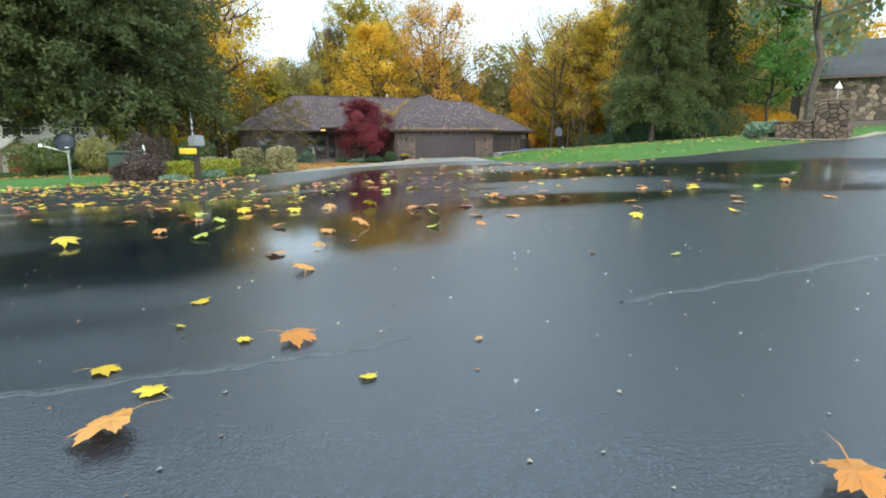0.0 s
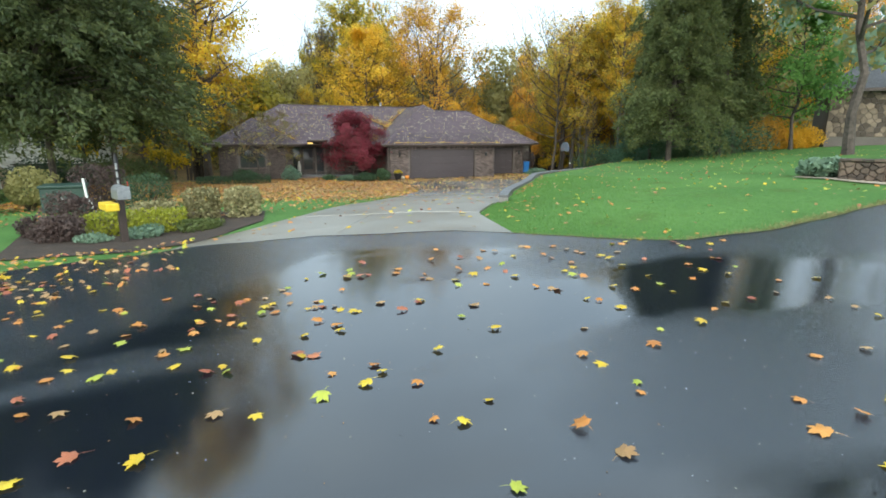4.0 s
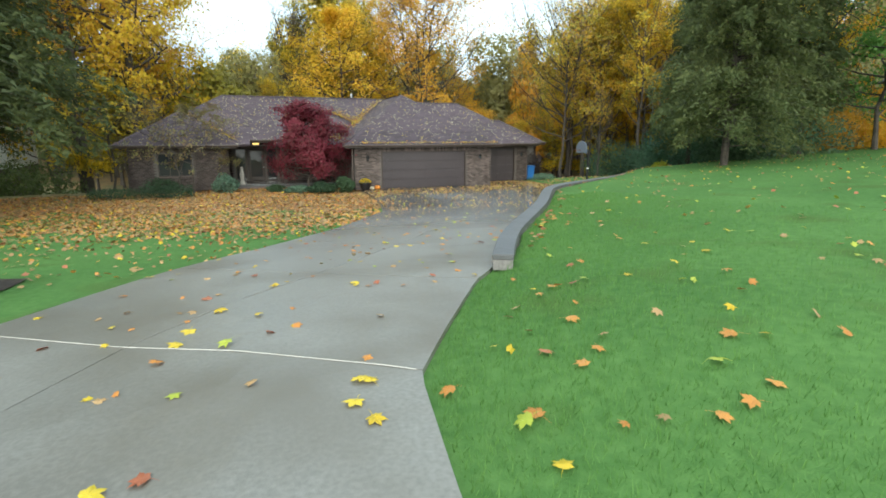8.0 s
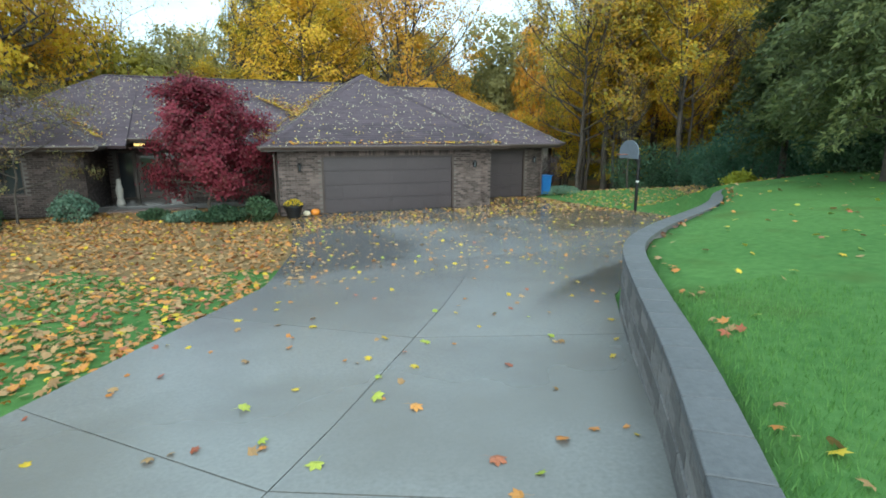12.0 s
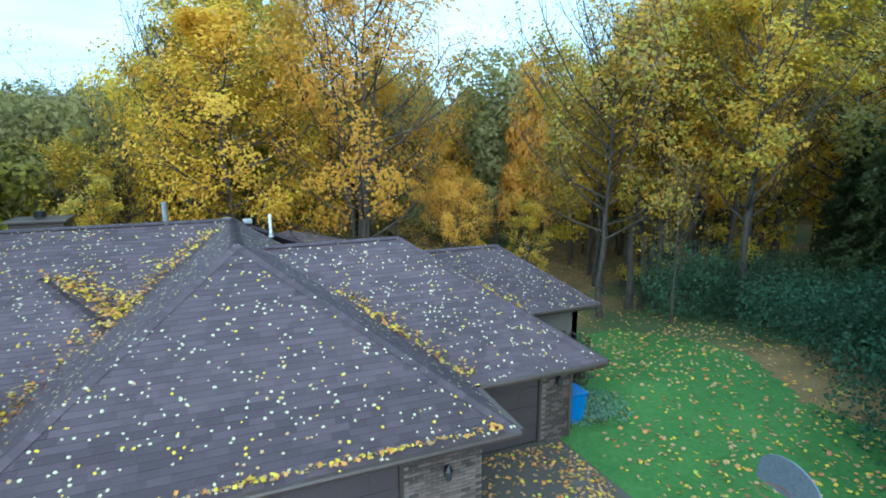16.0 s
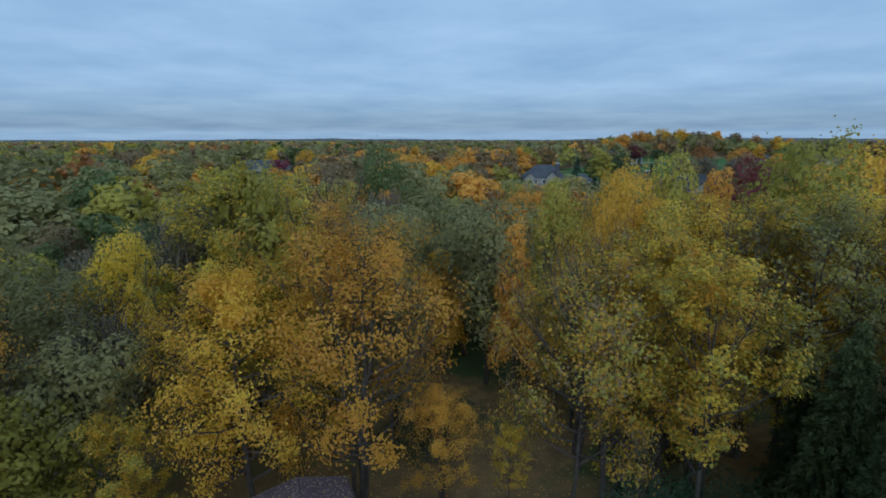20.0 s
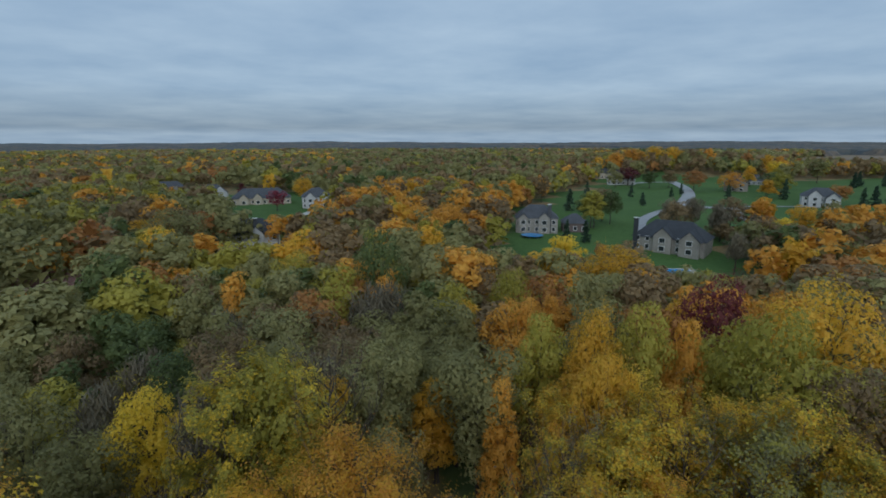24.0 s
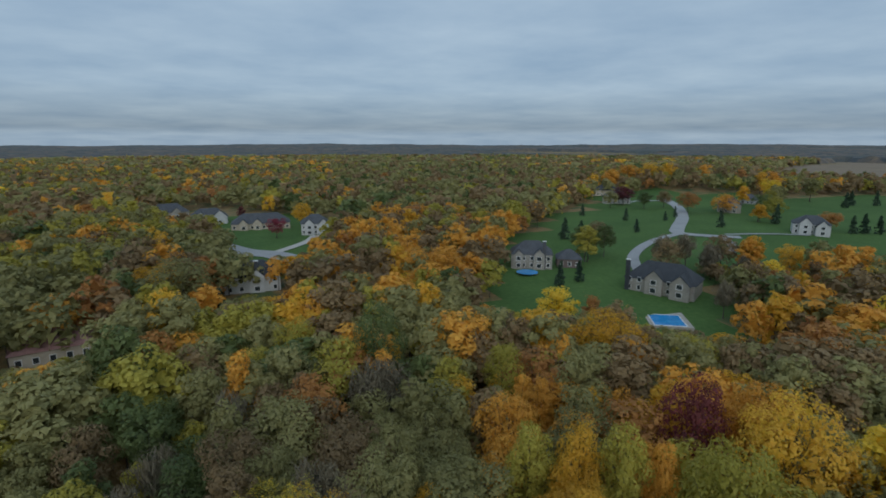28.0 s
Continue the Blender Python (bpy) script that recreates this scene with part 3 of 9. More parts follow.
rt = np.linspace(0, 1, 70) ** 1.6
RXX = np.repeat(rx[None], len(rt), 0)
RYY = ryf[None] * (1 - rt[:, None]) + ryn[None] * rt[:, None]
RZZ = height(RXX, RYY) + 0.085
RZZ[0] -= 0.06
rid = np.arange(RXX.size).reshape(RXX.shape)
road = soup("road", np.stack([RXX, RYY, RZZ], -1).reshape(-1, 3), np.stack([rid[1:, :-1], rid[1:, 1:], rid[:-1, 1:], rid[:-1, :-1]], -1).reshape(-1, 4), M_ASPHALT, smooth=True)
tagged(road, "wet dark sealed asphalt turning circle with puddles", "road", kind="structure")
# the thin lip of water along the edge of the wet
for lip_x, lip_y in (((-1.2, -0.23, 0.16, 0.46), (1.51, 1.49, 1.48, 1.52)), ((1.34, 1.97, 3.26, 4.2), (1.59, 1.64, 1.79, 1.95))):
    lx = np.linspace(lip_x[0], lip_x[-1], 90)
    ly = np.interp(lx, lip_x, lip_y) + 0.012 * np.sin(lx * 17) + 0.006 * np.sin(lx * 53)
    lz = height(lx, ly) + 0.0855
    half = 0.010 + 0.008 * np.sin(lx * 23) ** 2
    lv = np.concatenate([np.stack([lx, ly - half, lz], -1), np.stack([lx, ly, lz + 0.0035], -1), np.stack([lx, ly + half * 2, lz], -1)])
    soup("water_lip", lv, [(i + c * 90, i + 1 + c * 90, i + 91 + c * 90, i + 90 + c * 90) for c in range(2) for i in range(89)], surface("rain_water", (0.04, 0.05, 0.055), (0.08, 0.09, 0.1), rough=0.1, bump=0.4, bump_scale=60), road, smooth=True)

# ---- the driveway: concrete slabs with recessed joints ----
LEFT_Y = (10.5, 14.5, 16, 17.9, 20.3, 25.3, 29.8, 33, 36.65, 40)
LEFT_X = (-0.6, 0.0, 1.4, 2.8, 4.2, 7.7, 10.1, 10.85, 11.25, 11.4)
RIGHT_Y = EDGE_Y[:-1] + (32.9, 34.5, 36.3, 39.0, 42.2)
RIGHT_X = EDGE_X[:-1] + (23.9, 23.75, 23.5, 22.9, 22.75)
driveway = empty("driveway")
tagged(driveway, "wet grey concrete driveway with leaf-filled joints, running down to the garage", "driveway", kind="structure")


def drive_x(y, s):
    return np.interp(y, LEFT_Y, LEFT_X) * (1 - s) + np.interp(y, RIGHT_Y, RIGHT_X) * s


CENTRE_Y = (10.8, 16.0, 16.7, 18.5, 20.8, 22.67, 24.39, 27.27, 28.6, 29.7, 31.1, 33.0, 40)
CENTRE_X = (1.5, 4.3, 4.88, 6.3, 7.95, 9.18, 10.47, 12.46, 13.3, 13.95, 14.55, 14.8, 14.9)
left_line = lambda y: np.interp(y, LEFT_Y, LEFT_X)
right_line = lambda y: np.interp(y, RIGHT_Y, RIGHT_X)
mid_line = lambda y: np.interp(y, CENTRE_Y, CENTRE_X)
west_line = lambda y: np.interp(y, (29.7, 40), (12.84, 12.88))
east_line = lambda y: np.minimum(np.interp(y, (29.7, 40), (18.7, 18.82)), right_line(y) - 0.3)


def slab(side_a, a0, a1, side_b, b0, b1, gap=0.006):
    """A slab between two lines down the drive, from a0 to a1 along the one and b0 to b1 along the other."""
    n, k = max(4, int(max(a1 - a0, b1 - b0) / 0.3)), 9
    rows = []
    for ya, yb in zip(np.linspace(a0 + gap, a1 - gap, n), np.linspace(b0 + gap, b1 - gap, n)):
        w = np.linspace(0, 1, k)
        xs, ys = (side_a(ya) + gap) * (1 - w) + (side_b(yb) - gap) * w, ya * (1 - w) + yb * w
        limit = np.where(ys < 33, np.interp(ys, EDGE_Y, EDGE_X), 99.0)
        rows.append(np.stack([xs, ys, height(np.minimum(xs, limit), ys) + 0.055], -1))
    top = np.array(rows)
    tid = np.arange(n * k).reshape(n, k)
    faces = [np.stack([tid[:-1, :-1], tid[:-1, 1:], tid[1:, 1:], tid[1:, :-1]], -1).reshape(-1, 4)]
    rim = np.concatenate([tid[0, :], tid[1:, -1], tid[-1, -2::-1], tid[-2:0:-1, 0]])
    low = top.reshape(-1, 3)[rim] - (0, 0, 0.09)
    lid = np.arange(len(rim)) + n * k
    faces.append(np.stack([lid, np.roll(lid, -1), np.roll(rim, -1), rim], -1))
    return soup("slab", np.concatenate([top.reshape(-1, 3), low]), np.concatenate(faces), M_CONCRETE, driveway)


# the joints run square across the drive, so on the slant
CUTS = ((10.8, 10.8, 11.0), (17.6, 16.0, 14.35), (20.4, 18.45, 16.95), (23.3, 21.3, 19.7), (25.7, 23.6, 22.5), (28.2, 26.1, 25.2), (29.7, 29.7, 29.7))
for (l0, c0, r0), (l1, c1, r1) in zip(CUTS, CUTS[1:]):
    slab(left_line, l0, l1, mid_line, c0, c1)
    slab(mid_line, c0, c1, right_line, r0, r1)
for y0, y1 in ((29.7, 34.6), (34.6, 39.62)):
    for a_line, b_line in ((left_line, west_line), (west_line, mid_line), (mid_line, east_line)):
        slab(a_line, y0, y1, b_line, y0, y1)
for y0, y1 in ((29.7, 32.2), (32.2, 37.2), (37.2, 42.1)):
    slab(east_line, y0, y1, right_line, y0, y1)
jy = np.linspace(10.8, 42.0, 120)
jv = np.concatenate([np.stack([np.interp(jy, LEFT_Y, LEFT_X) + 0.03, jy, height(np.interp(jy, LEFT_Y, LEFT_X), jy) + 0.035], -1)]
                    + [np.stack([drive_x(jy, s) - (0.03 if s == 1 else 0), jy, height(drive_x(jy, s) - 0.05, jy) + 0.035], -1) for s in (0.25, 0.5, 0.75, 1.0)])
jq = [(i + c * 120, i + 120 + c * 120, i + 121 + c * 120, i + 1 + c * 120) for c in range(4) for i in range(119)]
soup("joint_bed", jv, jq, M_JOINT, driveway)

# ---- the retaining wall: split-faced blocks with a cap, curving along the drive ----
wall = empty("retaining_wall")
tagged(wall, "low curved grey block retaining wall with a flat cap along the lawn", "wall", kind="structure")
wy = np.linspace(17.45, 33.0, 400)
wx = np.interp(wy, WALL_Y, WALL_X)
for _ in range(420):
    wx[1:-1] = (wx[:-2] + 2 * wx[1:-1] + wx[2:]) / 4
run = np.concatenate([[0], np.cumsum(np.hypot(np.diff(wx), np.diff(wy)))])
CAP_TOP = lambda y: np.interp(y, (17.4, 24, 29, 33), (-0.02, -0.10, -0.12, -0.22))
block_meshes = {}


def wall_piece(name, s, length, depth, z0, z1, mat, out=0.0):
    x, y = np.interp(s + length / 2, run, wx), np.interp(s + length / 2, run, wy)
    a, b = np.interp(s, run, wx), np.interp(s + length, run, wx)
    c, d = np.interp(s, run, wy), np.interp(s + length, run, wy)
    key = (name, round(length, 2), round(z1 - z0, 2))
    if key not in block_meshes:
        bm = box(-length / 2 + 0.004, length / 2 - 0.004, -depth, 0.0, 0.0, z1 - z0, 0.012)
        me = bpy.data.meshes.new(name)
        bm.to_mesh(me)
        bm.free()
        me.materials.append(mat)
        block_meshes[key] = me
    ob = new(name, block_meshes[key])
    ob.parent = wall
    yaw = math.atan2(d - c, b - a)
    nx, ny = math.sin(yaw), -math.cos(yaw)
    ob.matrix_basis = pose(x - nx * out, y - ny * out, z0, 0, 0, math.degrees(yaw))


total = run[-1]
for course in range(9):
    s = 0.0 if course % 2 == 0 else 0.2
    while s < total - 0.1:
        y = np.interp(s + 0.2, run, wy)
        z1 = float(CAP_TOP(y)) - 0.08 - course * 0.15
        floor = float(np.interp(y, FALL_Y, FALL_Z)) - 0.02
        if z1 > floor:
            wall_piece("block", s, min(0.4, total - s), 0.28, z1 - 0.15, z1, M_BLOCK, 0.01 - 0.012 * (course % 2))
        s += 0.4
s = 0.0
while s < total - 0.05:
    y = np.interp(s + 0.2, run, wy)
    z1 = float(CAP_TOP(y))
    wall_piece("cap_block", s, min(0.4, total - s), 0.30, z1 - 0.08, z1, M_CAP, 0.02)
    s += 0.4

# the pale sealed joint across the drive near the street
sx_ = np.linspace(2.62, 6.38, 40)
sy_ = np.where(sx_ < mid_line(16.0), np.interp(sx_, (left_line(17.6), mid_line(16.0)), (17.6, 16.0)), np.interp(sx_, (mid_line(16.0), 6.4), (16.0, 14.35)))
sz_ = height(sx_, sy_) + 0.059
seal_v = np.concatenate([np.stack([sx_, sy_ - 0.007, sz_], -1), np.stack([sx_, sy_, sz_ + 0.006], -1), np.stack([sx_, sy_ + 0.007, sz_], -1)])
soup("joint_seal", seal_v, [(i + c * 40, i + 1 + c * 40, i + 41 + c * 40, i + 40 + c * 40) for c in range(2) for i in range(39)], M_SIDING, driveway, "pale sealed joint")

# ---- the brick ranch house ----
FLOOR, EAVE = -1.33, 1.08
house = empty("house", 0, 0, 0)
tagged(house, "single-storey brown brick ranch house with hipped leaf-strewn shingle roofs", "house")


def house_wall(name, x0, y0, x1, y1, z0, z1, holes=(), thick=0.22):
    """A wall from (x0, y0) to (x1, y1), seen from its right-hand side; holes: (from, to, low, high) along it."""
    length = math.hypot(x1 - x0, y1 - y0)
    ux, uy = (x1 - x0) / length, (y1 - y0) / length
    bm = bmesh.new()
    us = sorted({0.0, length, *[v for h in holes for v in h[:2]]})
    zs = sorted({z0, z1, *[v for h in holes for v in h[2:]]})
    for a, b in zip(us, us[1:]):
        for c, d in zip(zs, zs[1:]):
            if not any(h[0] < (a + b) / 2 < h[1] and h[2] < (c + d) / 2 < h[3] for h in holes):
                add_box(bm, a, b, 0.0, thick, c, d)
    bmesh.ops.remove_doubles(bm, verts=bm.verts[:], dist=0.0005)
    bm.transform(Matrix(((ux, -uy, 0, x0), (uy, ux, 0, y0), (0, 0, 1, 0), (0, 0, 0, 1))))
    return part(name, bm, M_MORTAR, house)


def bricks(owner, x0, y0, x1, y1, z0, z1, holes=(), single=0, rng=random.Random(5)):
    """Running-bond bricks proud of a wall: up to `single` of them as pieces, the rest joined."""
    length = math.hypot(x1 - x0, y1 - y0)
    ux, uy = (x1 - x0) / length, (y1 - y0) / length
    verts, faces, made = [], [], 0
    rows = int((z1 - z0) / 0.075)
    for r in range(rows):
        z = z0 + r * 0.075
        u = -0.105 if r % 2 else 0.0
        while u < length:
            a, b = max(u, 0.0) + 0.005, min(u + 0.2, length) - 0.0
            u += 0.21
            if b - a < 0.03 or any(h[0] - 0.02 < b and a < h[1] + 0.02 and h[2] - 0.05 < z and z < h[3] - 0.01 for h in holes):
                continue
            out = 0.010 + rng.random() * 0.006
            if made < single and b - a > 0.19:
                ob = new("brick", BRICK)
                ob.parent = owner
                ob.matrix_basis = Matrix(((ux, -uy, 0, x0 + ux * a + uy * out), (uy, ux, 0, y0 + uy * a - ux * out), (0, 0, 1, z), (0, 0, 0, 1)))
                made += 1
                continue
            k = len(verts)
            for du in (a, b):
                for dz in (z, z + 0.065):
                    for o in (out, -0.004):
                        verts.append((x0 + ux * du + uy * o, y0 + uy * du - ux * o, dz))
            faces += [(k, k + 4, k + 6, k + 2), (k, k + 2, k + 3, k + 1), (k + 4, k + 5, k + 7, k + 6), (k + 2, k + 6, k + 7, k + 3), (k, k + 1, k + 5, k + 4)]
    if faces:
        ob = soup("brickwork", verts, faces, M_BRICK, owner)
        tagged(ob, kind="stuff")


bm = box(0, 0.195, 0, 0.02, 0, 0.065, 0.003)
BRICK = bpy.data.meshes.new("brick")
bm.to_mesh(BRICK)
bm.free()
BRICK.materials.append(M_BRICK)

G0, G1, GY0 = 11.14, 19.25, 39.67
DOOR = (12.68 - G0, 17.6 - G0, FLOOR, 0.70)
garage_front = house_wall("wall_garage_front", G0, GY0, G1, GY0, FLOOR, EAVE - 0.05, [DOOR])
side_front = house_wall("wall_garage_side_front", G1, 42.1, 23.1, 42.1, FLOOR, EAVE, [(0.95, 2.85, FLOOR, 0.78)])
house_wall("wall_garage_return", G1 - 0.22, 42.3, G1 - 0.22, GY0, FLOOR, EAVE, thick=-0.22)
house_wall("wall_garage_west", G0, GY0 + 0.2, G0, 46.2, FLOOR, EAVE, thick=-0.22)
house_wall("wall_east", 23.1, 42.1, 23.1, 45.6, FLOOR, EAVE)
house_wall("wall_far_wing_front", 23.1, 45.6, 25.8, 45.6, FLOOR, EAVE)
house_wall("wall_far_wing_east", 25.8, 45.6, 25.8, 50.5, FLOOR - 1.2, EAVE)
WIN = [(1.35, 3.0, -0.55, 0.65)]
wing_front = house_wall("wall_wing_front", 0.0, 42.5, 4.8, 42.5, FLOOR, EAVE, WIN)
house_wall("wall_wing_west", 0.0, 53.0, 0.0, 42.5, FLOOR - 0.6, EAVE)
wing_east = house_wall("wall_wing_east", 4.8, 42.5, 4.8, 46.2, FLOOR, EAVE + 0.2)
ENTRY_Y = 46.2
entry_front = house_wall("wall_entry", 4.8, ENTRY_Y, G0, ENTRY_Y, FLOOR, EAVE + 0.2, [(0.35, 0.95, FLOOR + 0.15, 0.78), (1.05, 2.05, FLOOR + 0.15, 0.78), (2.15, 2.75, FLOOR + 0.15, 0.78)])
house_wall("wall_back", 20.0, 53.0, 0.0, 53.0, FLOOR - 1.6, EAVE)
house_wall("wall_far_wing_back", 25.8, 50.5, 20.0, 50.5, FLOOR - 1.6, EAVE)
house_wall("wall_rear_wing_east", 20.2, 50.5, 20.2, 58.2, FLOOR - 2.8, 1.22)
house_wall("wall_rear_wing_north", 20.2, 58.2, 15.4, 58.2, FLOOR - 3.0, 1.22)
house_wall("wall_rear_wing_west", 15.4, 58.2, 15.4, 53.0, FLOOR - 3.0, 1.22)

# ---- roofs: each face a slab with lapped shingle tabs ----
roof_count = [0]


def roof_face(owner, corners, single=0, seed=1, course=0.145, width=0.33):
    """A flat face from its eave (first two corners, from left to right as seen from outside) upwards."""
    rng = random.Random(seed)
    p = [Vector(c) for c in corners]
    u = (p[1] - p[0]).normalized()
    nrm = u.cross(p[-1] - p[0]).normalized()
    v = nrm.cross(u)
    pts = [((q - p[0]).dot(u), (q - p[0]).dot(v)) for q in p]
    top = max(b for _, b in pts)
    bm = bmesh.new()
    lo = [bm.verts.new(q - nrm * 0.12) for q in p]
    hi = [bm.verts.new(q) for q in p]
    bm.faces.new(hi)
    bm.faces.new(lo[::-1])
    for i in range(len(p)):
        j = (i + 1) % len(p)
        bm.faces.new((lo[i], lo[j], hi[j], hi[i]))
    part("roof_deck", bm, M_SHINGLE, owner)

    def span(h):
        cut = []
        for (a, b), (c, d) in zip(pts, pts[1:] + pts[:1]):
            if (b <= h < d) or (d <= h < b):
                cut.append(a + (c - a) * (h - b) / (d - b))
        return (min(cut), max(cut)) if len(cut) >= 2 else None

    verts, faces, made, k = [], [], 0, 0
    h = 0.001
    while h < top - 0.02:
        h2 = min(h + course, top - 0.004)
        s0, s1 = span(h), span(h2)
        if s0 and s1:
            a = min(s0[0], s1[0]) - rng.random() * width
            while a < max(s0[1], s1[1]):
                b = a + width - 0.006
                q = [max(a, s0[0]), min(b, s0[1]), min(b, s1[1]), max(a, s1[0])]
                a += width
                if q[1] - q[0] < 0.02 and q[2] - q[3] < 0.02:
                    continue
                q[1], q[2] = max(q[0] + 0.002, q[1]), max(q[3] + 0.002, q[2])
                t = 0.007 + rng.random() * 0.004
                quad = [p[0] + u * q[0] + v * h + nrm * t, p[0] + u * q[1] + v * h + nrm * t, p[0] + u * q[2] + v * h2 + nrm * 0.002, p[0] + u * q[3] + v * h2 + nrm * 0.002,
                        p[0] + u * q[0] + v * h, p[0] + u * q[1] + v * h]
                whole = abs(q[1] - q[0] - (width - 0.006)) < 1e-4 and abs(q[2] - q[3] - (width - 0.006)) < 1e-4
                if made < single and whole and top * 0.25 < h < top * 0.85:
                    if roof_count[0] == 0:
                        me = bpy.data.meshes.new("shingle")
                        me.from_pydata([(0, 0, 0.009), (width - 0.006, 0, 0.009), (width - 0.006, course, 0.002), (0, course, 0.002), (0, 0, 0), (width - 0.006, 0, 0)], [], [(0, 1, 2, 3), (4, 5, 1, 0)])
                        me.materials.append(M_SHINGLE)
                        SHINGLES.append(me)
                    roof_count[0] += 1
                    ob = new("shingle", SHINGLES[0])
                    ob.parent = owner
                    o = p[0] + u * q[0] + v * h
                    ob.matrix_basis = Matrix(((u.x, v.x, nrm.x, o.x), (u.y, v.y, nrm.y, o.y), (u.z, v.z, nrm.z, o.z), (0, 0, 0, 1)))
                    made += 1
                    continue
                verts += [tuple(w) for w in quad]
                faces += [(k, k + 1, k + 2, k + 3), (k + 4, k + 5, k + 1, k)]
                k += 6
        h += course
    ob = soup("shingle_course", verts, faces, M_SHINGLE, owner)
    tagged(ob, kind="stuff")
    return p, u, v, nrm, pts


SHINGLES = []
ROOF_FACES = []


def hip_line(owner, a, b):
    """A row of lapped cap shingles along a hip or ridge."""
    a, b = Vector(a), Vector(b)
    d = (b - a).normalized()
    side = d.cross(Vector((0, 0, 1))).normalized()
    up = side.cross(d)
    verts, faces, s, k = [], [], 0.0, 0
    length = (b - a).length
    while s < length:
        e = min(s + 0.16, length)
        for q, lift in ((s, 0.028), (e, 0.016)):
            c = a + d * q
            verts += [tuple(c - side * 0.15 + up * (lift - 0.055)), tuple(c + up * lift), tuple(c + side * 0.15 + up * (lift - 0.055))]
        faces += [(k, k + 1, k + 4, k + 3), (k + 1, k + 2, k + 5, k + 4), (k, k + 2, k + 1, k + 1)]
        k += 6
        s += 0.15
    faces = [f for f in faces if len(set(f)) == 4]
    ob = soup("ridge_cap", verts, faces, M_SHINGLE, owner)
    tagged(ob, kind="stuff")


def gutter(a, b, out):
    """A gutter along an eave with a fascia board behind it; out: unit vector away from the wall."""
    a, b, o = Vector(a), Vector(b), Vector(out)
    d = (b - a).normalized()
    bm = bmesh.new()
    prof = [(-0.02, 0.02), (0.10, 0.02), (0.115, -0.02), (0.07, -0.10), (-0.02, -0.10)]
    ends = []
    for q in (a, b):
        ends.append([bm.verts.new(q + o * x + Vector((0, 0, z))) for x, z in prof])
    n = len(prof)
    for i in range(n):
        bm.faces.new((ends[0][i], ends[0][(i + 1) % n], ends[1][(i + 1) % n], ends[1][i]))
    bm.faces.new(ends[0][::-1])
    bm.faces.new(ends[1])
    part("gutter", bm, M_GUTTER, house)
    bm = bmesh.new()
    q = [a - o * 0.02, b - o * 0.02, b - o * 0.55, a - o * 0.55]
    lo = [bm.verts.new(c + Vector((0, 0, -0.16))) for c in q]
    hi = [bm.verts.new(c + Vector((0, 0, -0.10))) for c in q]
    bm.faces.new(lo[::-1])
    bm.faces.new(hi)
    for i in range(4):
        bm.faces.new((lo[i], lo[(i + 1) % 4], hi[(i + 1) % 4], hi[i]))
    part("soffit", bm, M_TRIM, house)


E, TOP = EAVE, 4.08
PK, RJ = (15.2, 44.4, TOP), (15.2, 48.6, TOP)
FACES = [
    # the garage hip
    ([(10.6, 39.3, E), (19.85, 39.3, E), PK], 300),
    ([(10.6, 44.5, E), (10.6, 39.3, E), PK, (15.2, 48.6, TOP)], 0),
    ([(19.85, 39.3, E), (19.85, 48.0, E), (15.2, 48.6, TOP), PK], 0),
    # the long main roof
    ([(5.0, 44.0, 1.34), (15.2, 44.0, 1.34), RJ, (4.6, 48.6, TOP)], 0),
    ([(-0.6, 53.8, E), (-0.6, 43.4, E), (4.6, 48.6, TOP)], 0),
    ([(-0.6, 43.4, E), (6.0, 43.4, E), (6.0, 48.6, TOP), (4.6, 48.6, TOP)], 0),
    ([(20.5, 53.7, E), (-0.6, 53.7, E), (4.6, 48.6, TOP), RJ], 0),
    # the west wing
    ([(-0.6, 42.0, E), (5.3, 42.0, E), (2.35, 44.95, 2.9)], 0),
    ([(5.3, 42.0, E), (5.3, 47.0, E), (2.35, 46.9, 2.9), (2.35, 44.95, 2.9)], 0),
    ([(-0.6, 46.0, E), (-0.6, 42.0, E), (2.35, 44.95, 2.9), (2.35, 46.9, 2.9)], 0),
    # the porch hip
    ([(7.3, 42.6, E + 0.02), (14.2, 42.6, E + 0.02), (10.72, 46.7, 3.08)], 0),
    ([(7.3, 47.0, E + 0.02), (7.3, 42.6, E + 0.02), (10.72, 46.7, 3.08), (10.72, 47.1, 3.08)], 0),
    ([(14.2, 42.6, E + 0.02), (14.2, 47.0, E + 0.02), (10.72, 47.1, 3.08), (10.72, 46.7, 3.08)], 0),
    # the second garage hip
    ([(14.6, 41.25, E), (23.45, 41.25, E), (19.5, 45.7, 3.72), (14.6, 45.7, 3.72)], 0),
    ([(23.45, 41.25, E), (23.45, 50.2, E), (19.5, 45.7, 3.72)], 0),
    ([(23.45, 50.2, E), (14.6, 50.2, E), (14.6, 45.7, 3.72), (19.5, 45.7, 3.72)], 0),
    # the far wing
    ([(20.5, 45.1, E), (26.25, 45.1, E), (23.9, 48.0, 2.72), (20.5, 48.0, 2.72)], 0),
    ([(26.25, 45.1, E), (26.25, 50.9, E), (23.9, 48.0, 2.72)], 0),
    ([(26.25, 50.9, E), (20.5, 50.9, E), (20.5, 48.0, 2.72), (23.9, 48.0, 2.72)], 0),
    # the low rear wing
    ([(20.55, 50.5, 1.28), (20.55, 58.6, 1.28), (17.8, 58.6, 1.95), (17.8, 50.5, 1.95)], 0),
    ([(15.0, 58.6, 1.28), (15.0, 50.5, 1.28), (17.8, 50.5, 1.95), (17.8, 58.6, 1.95)], 0),
]
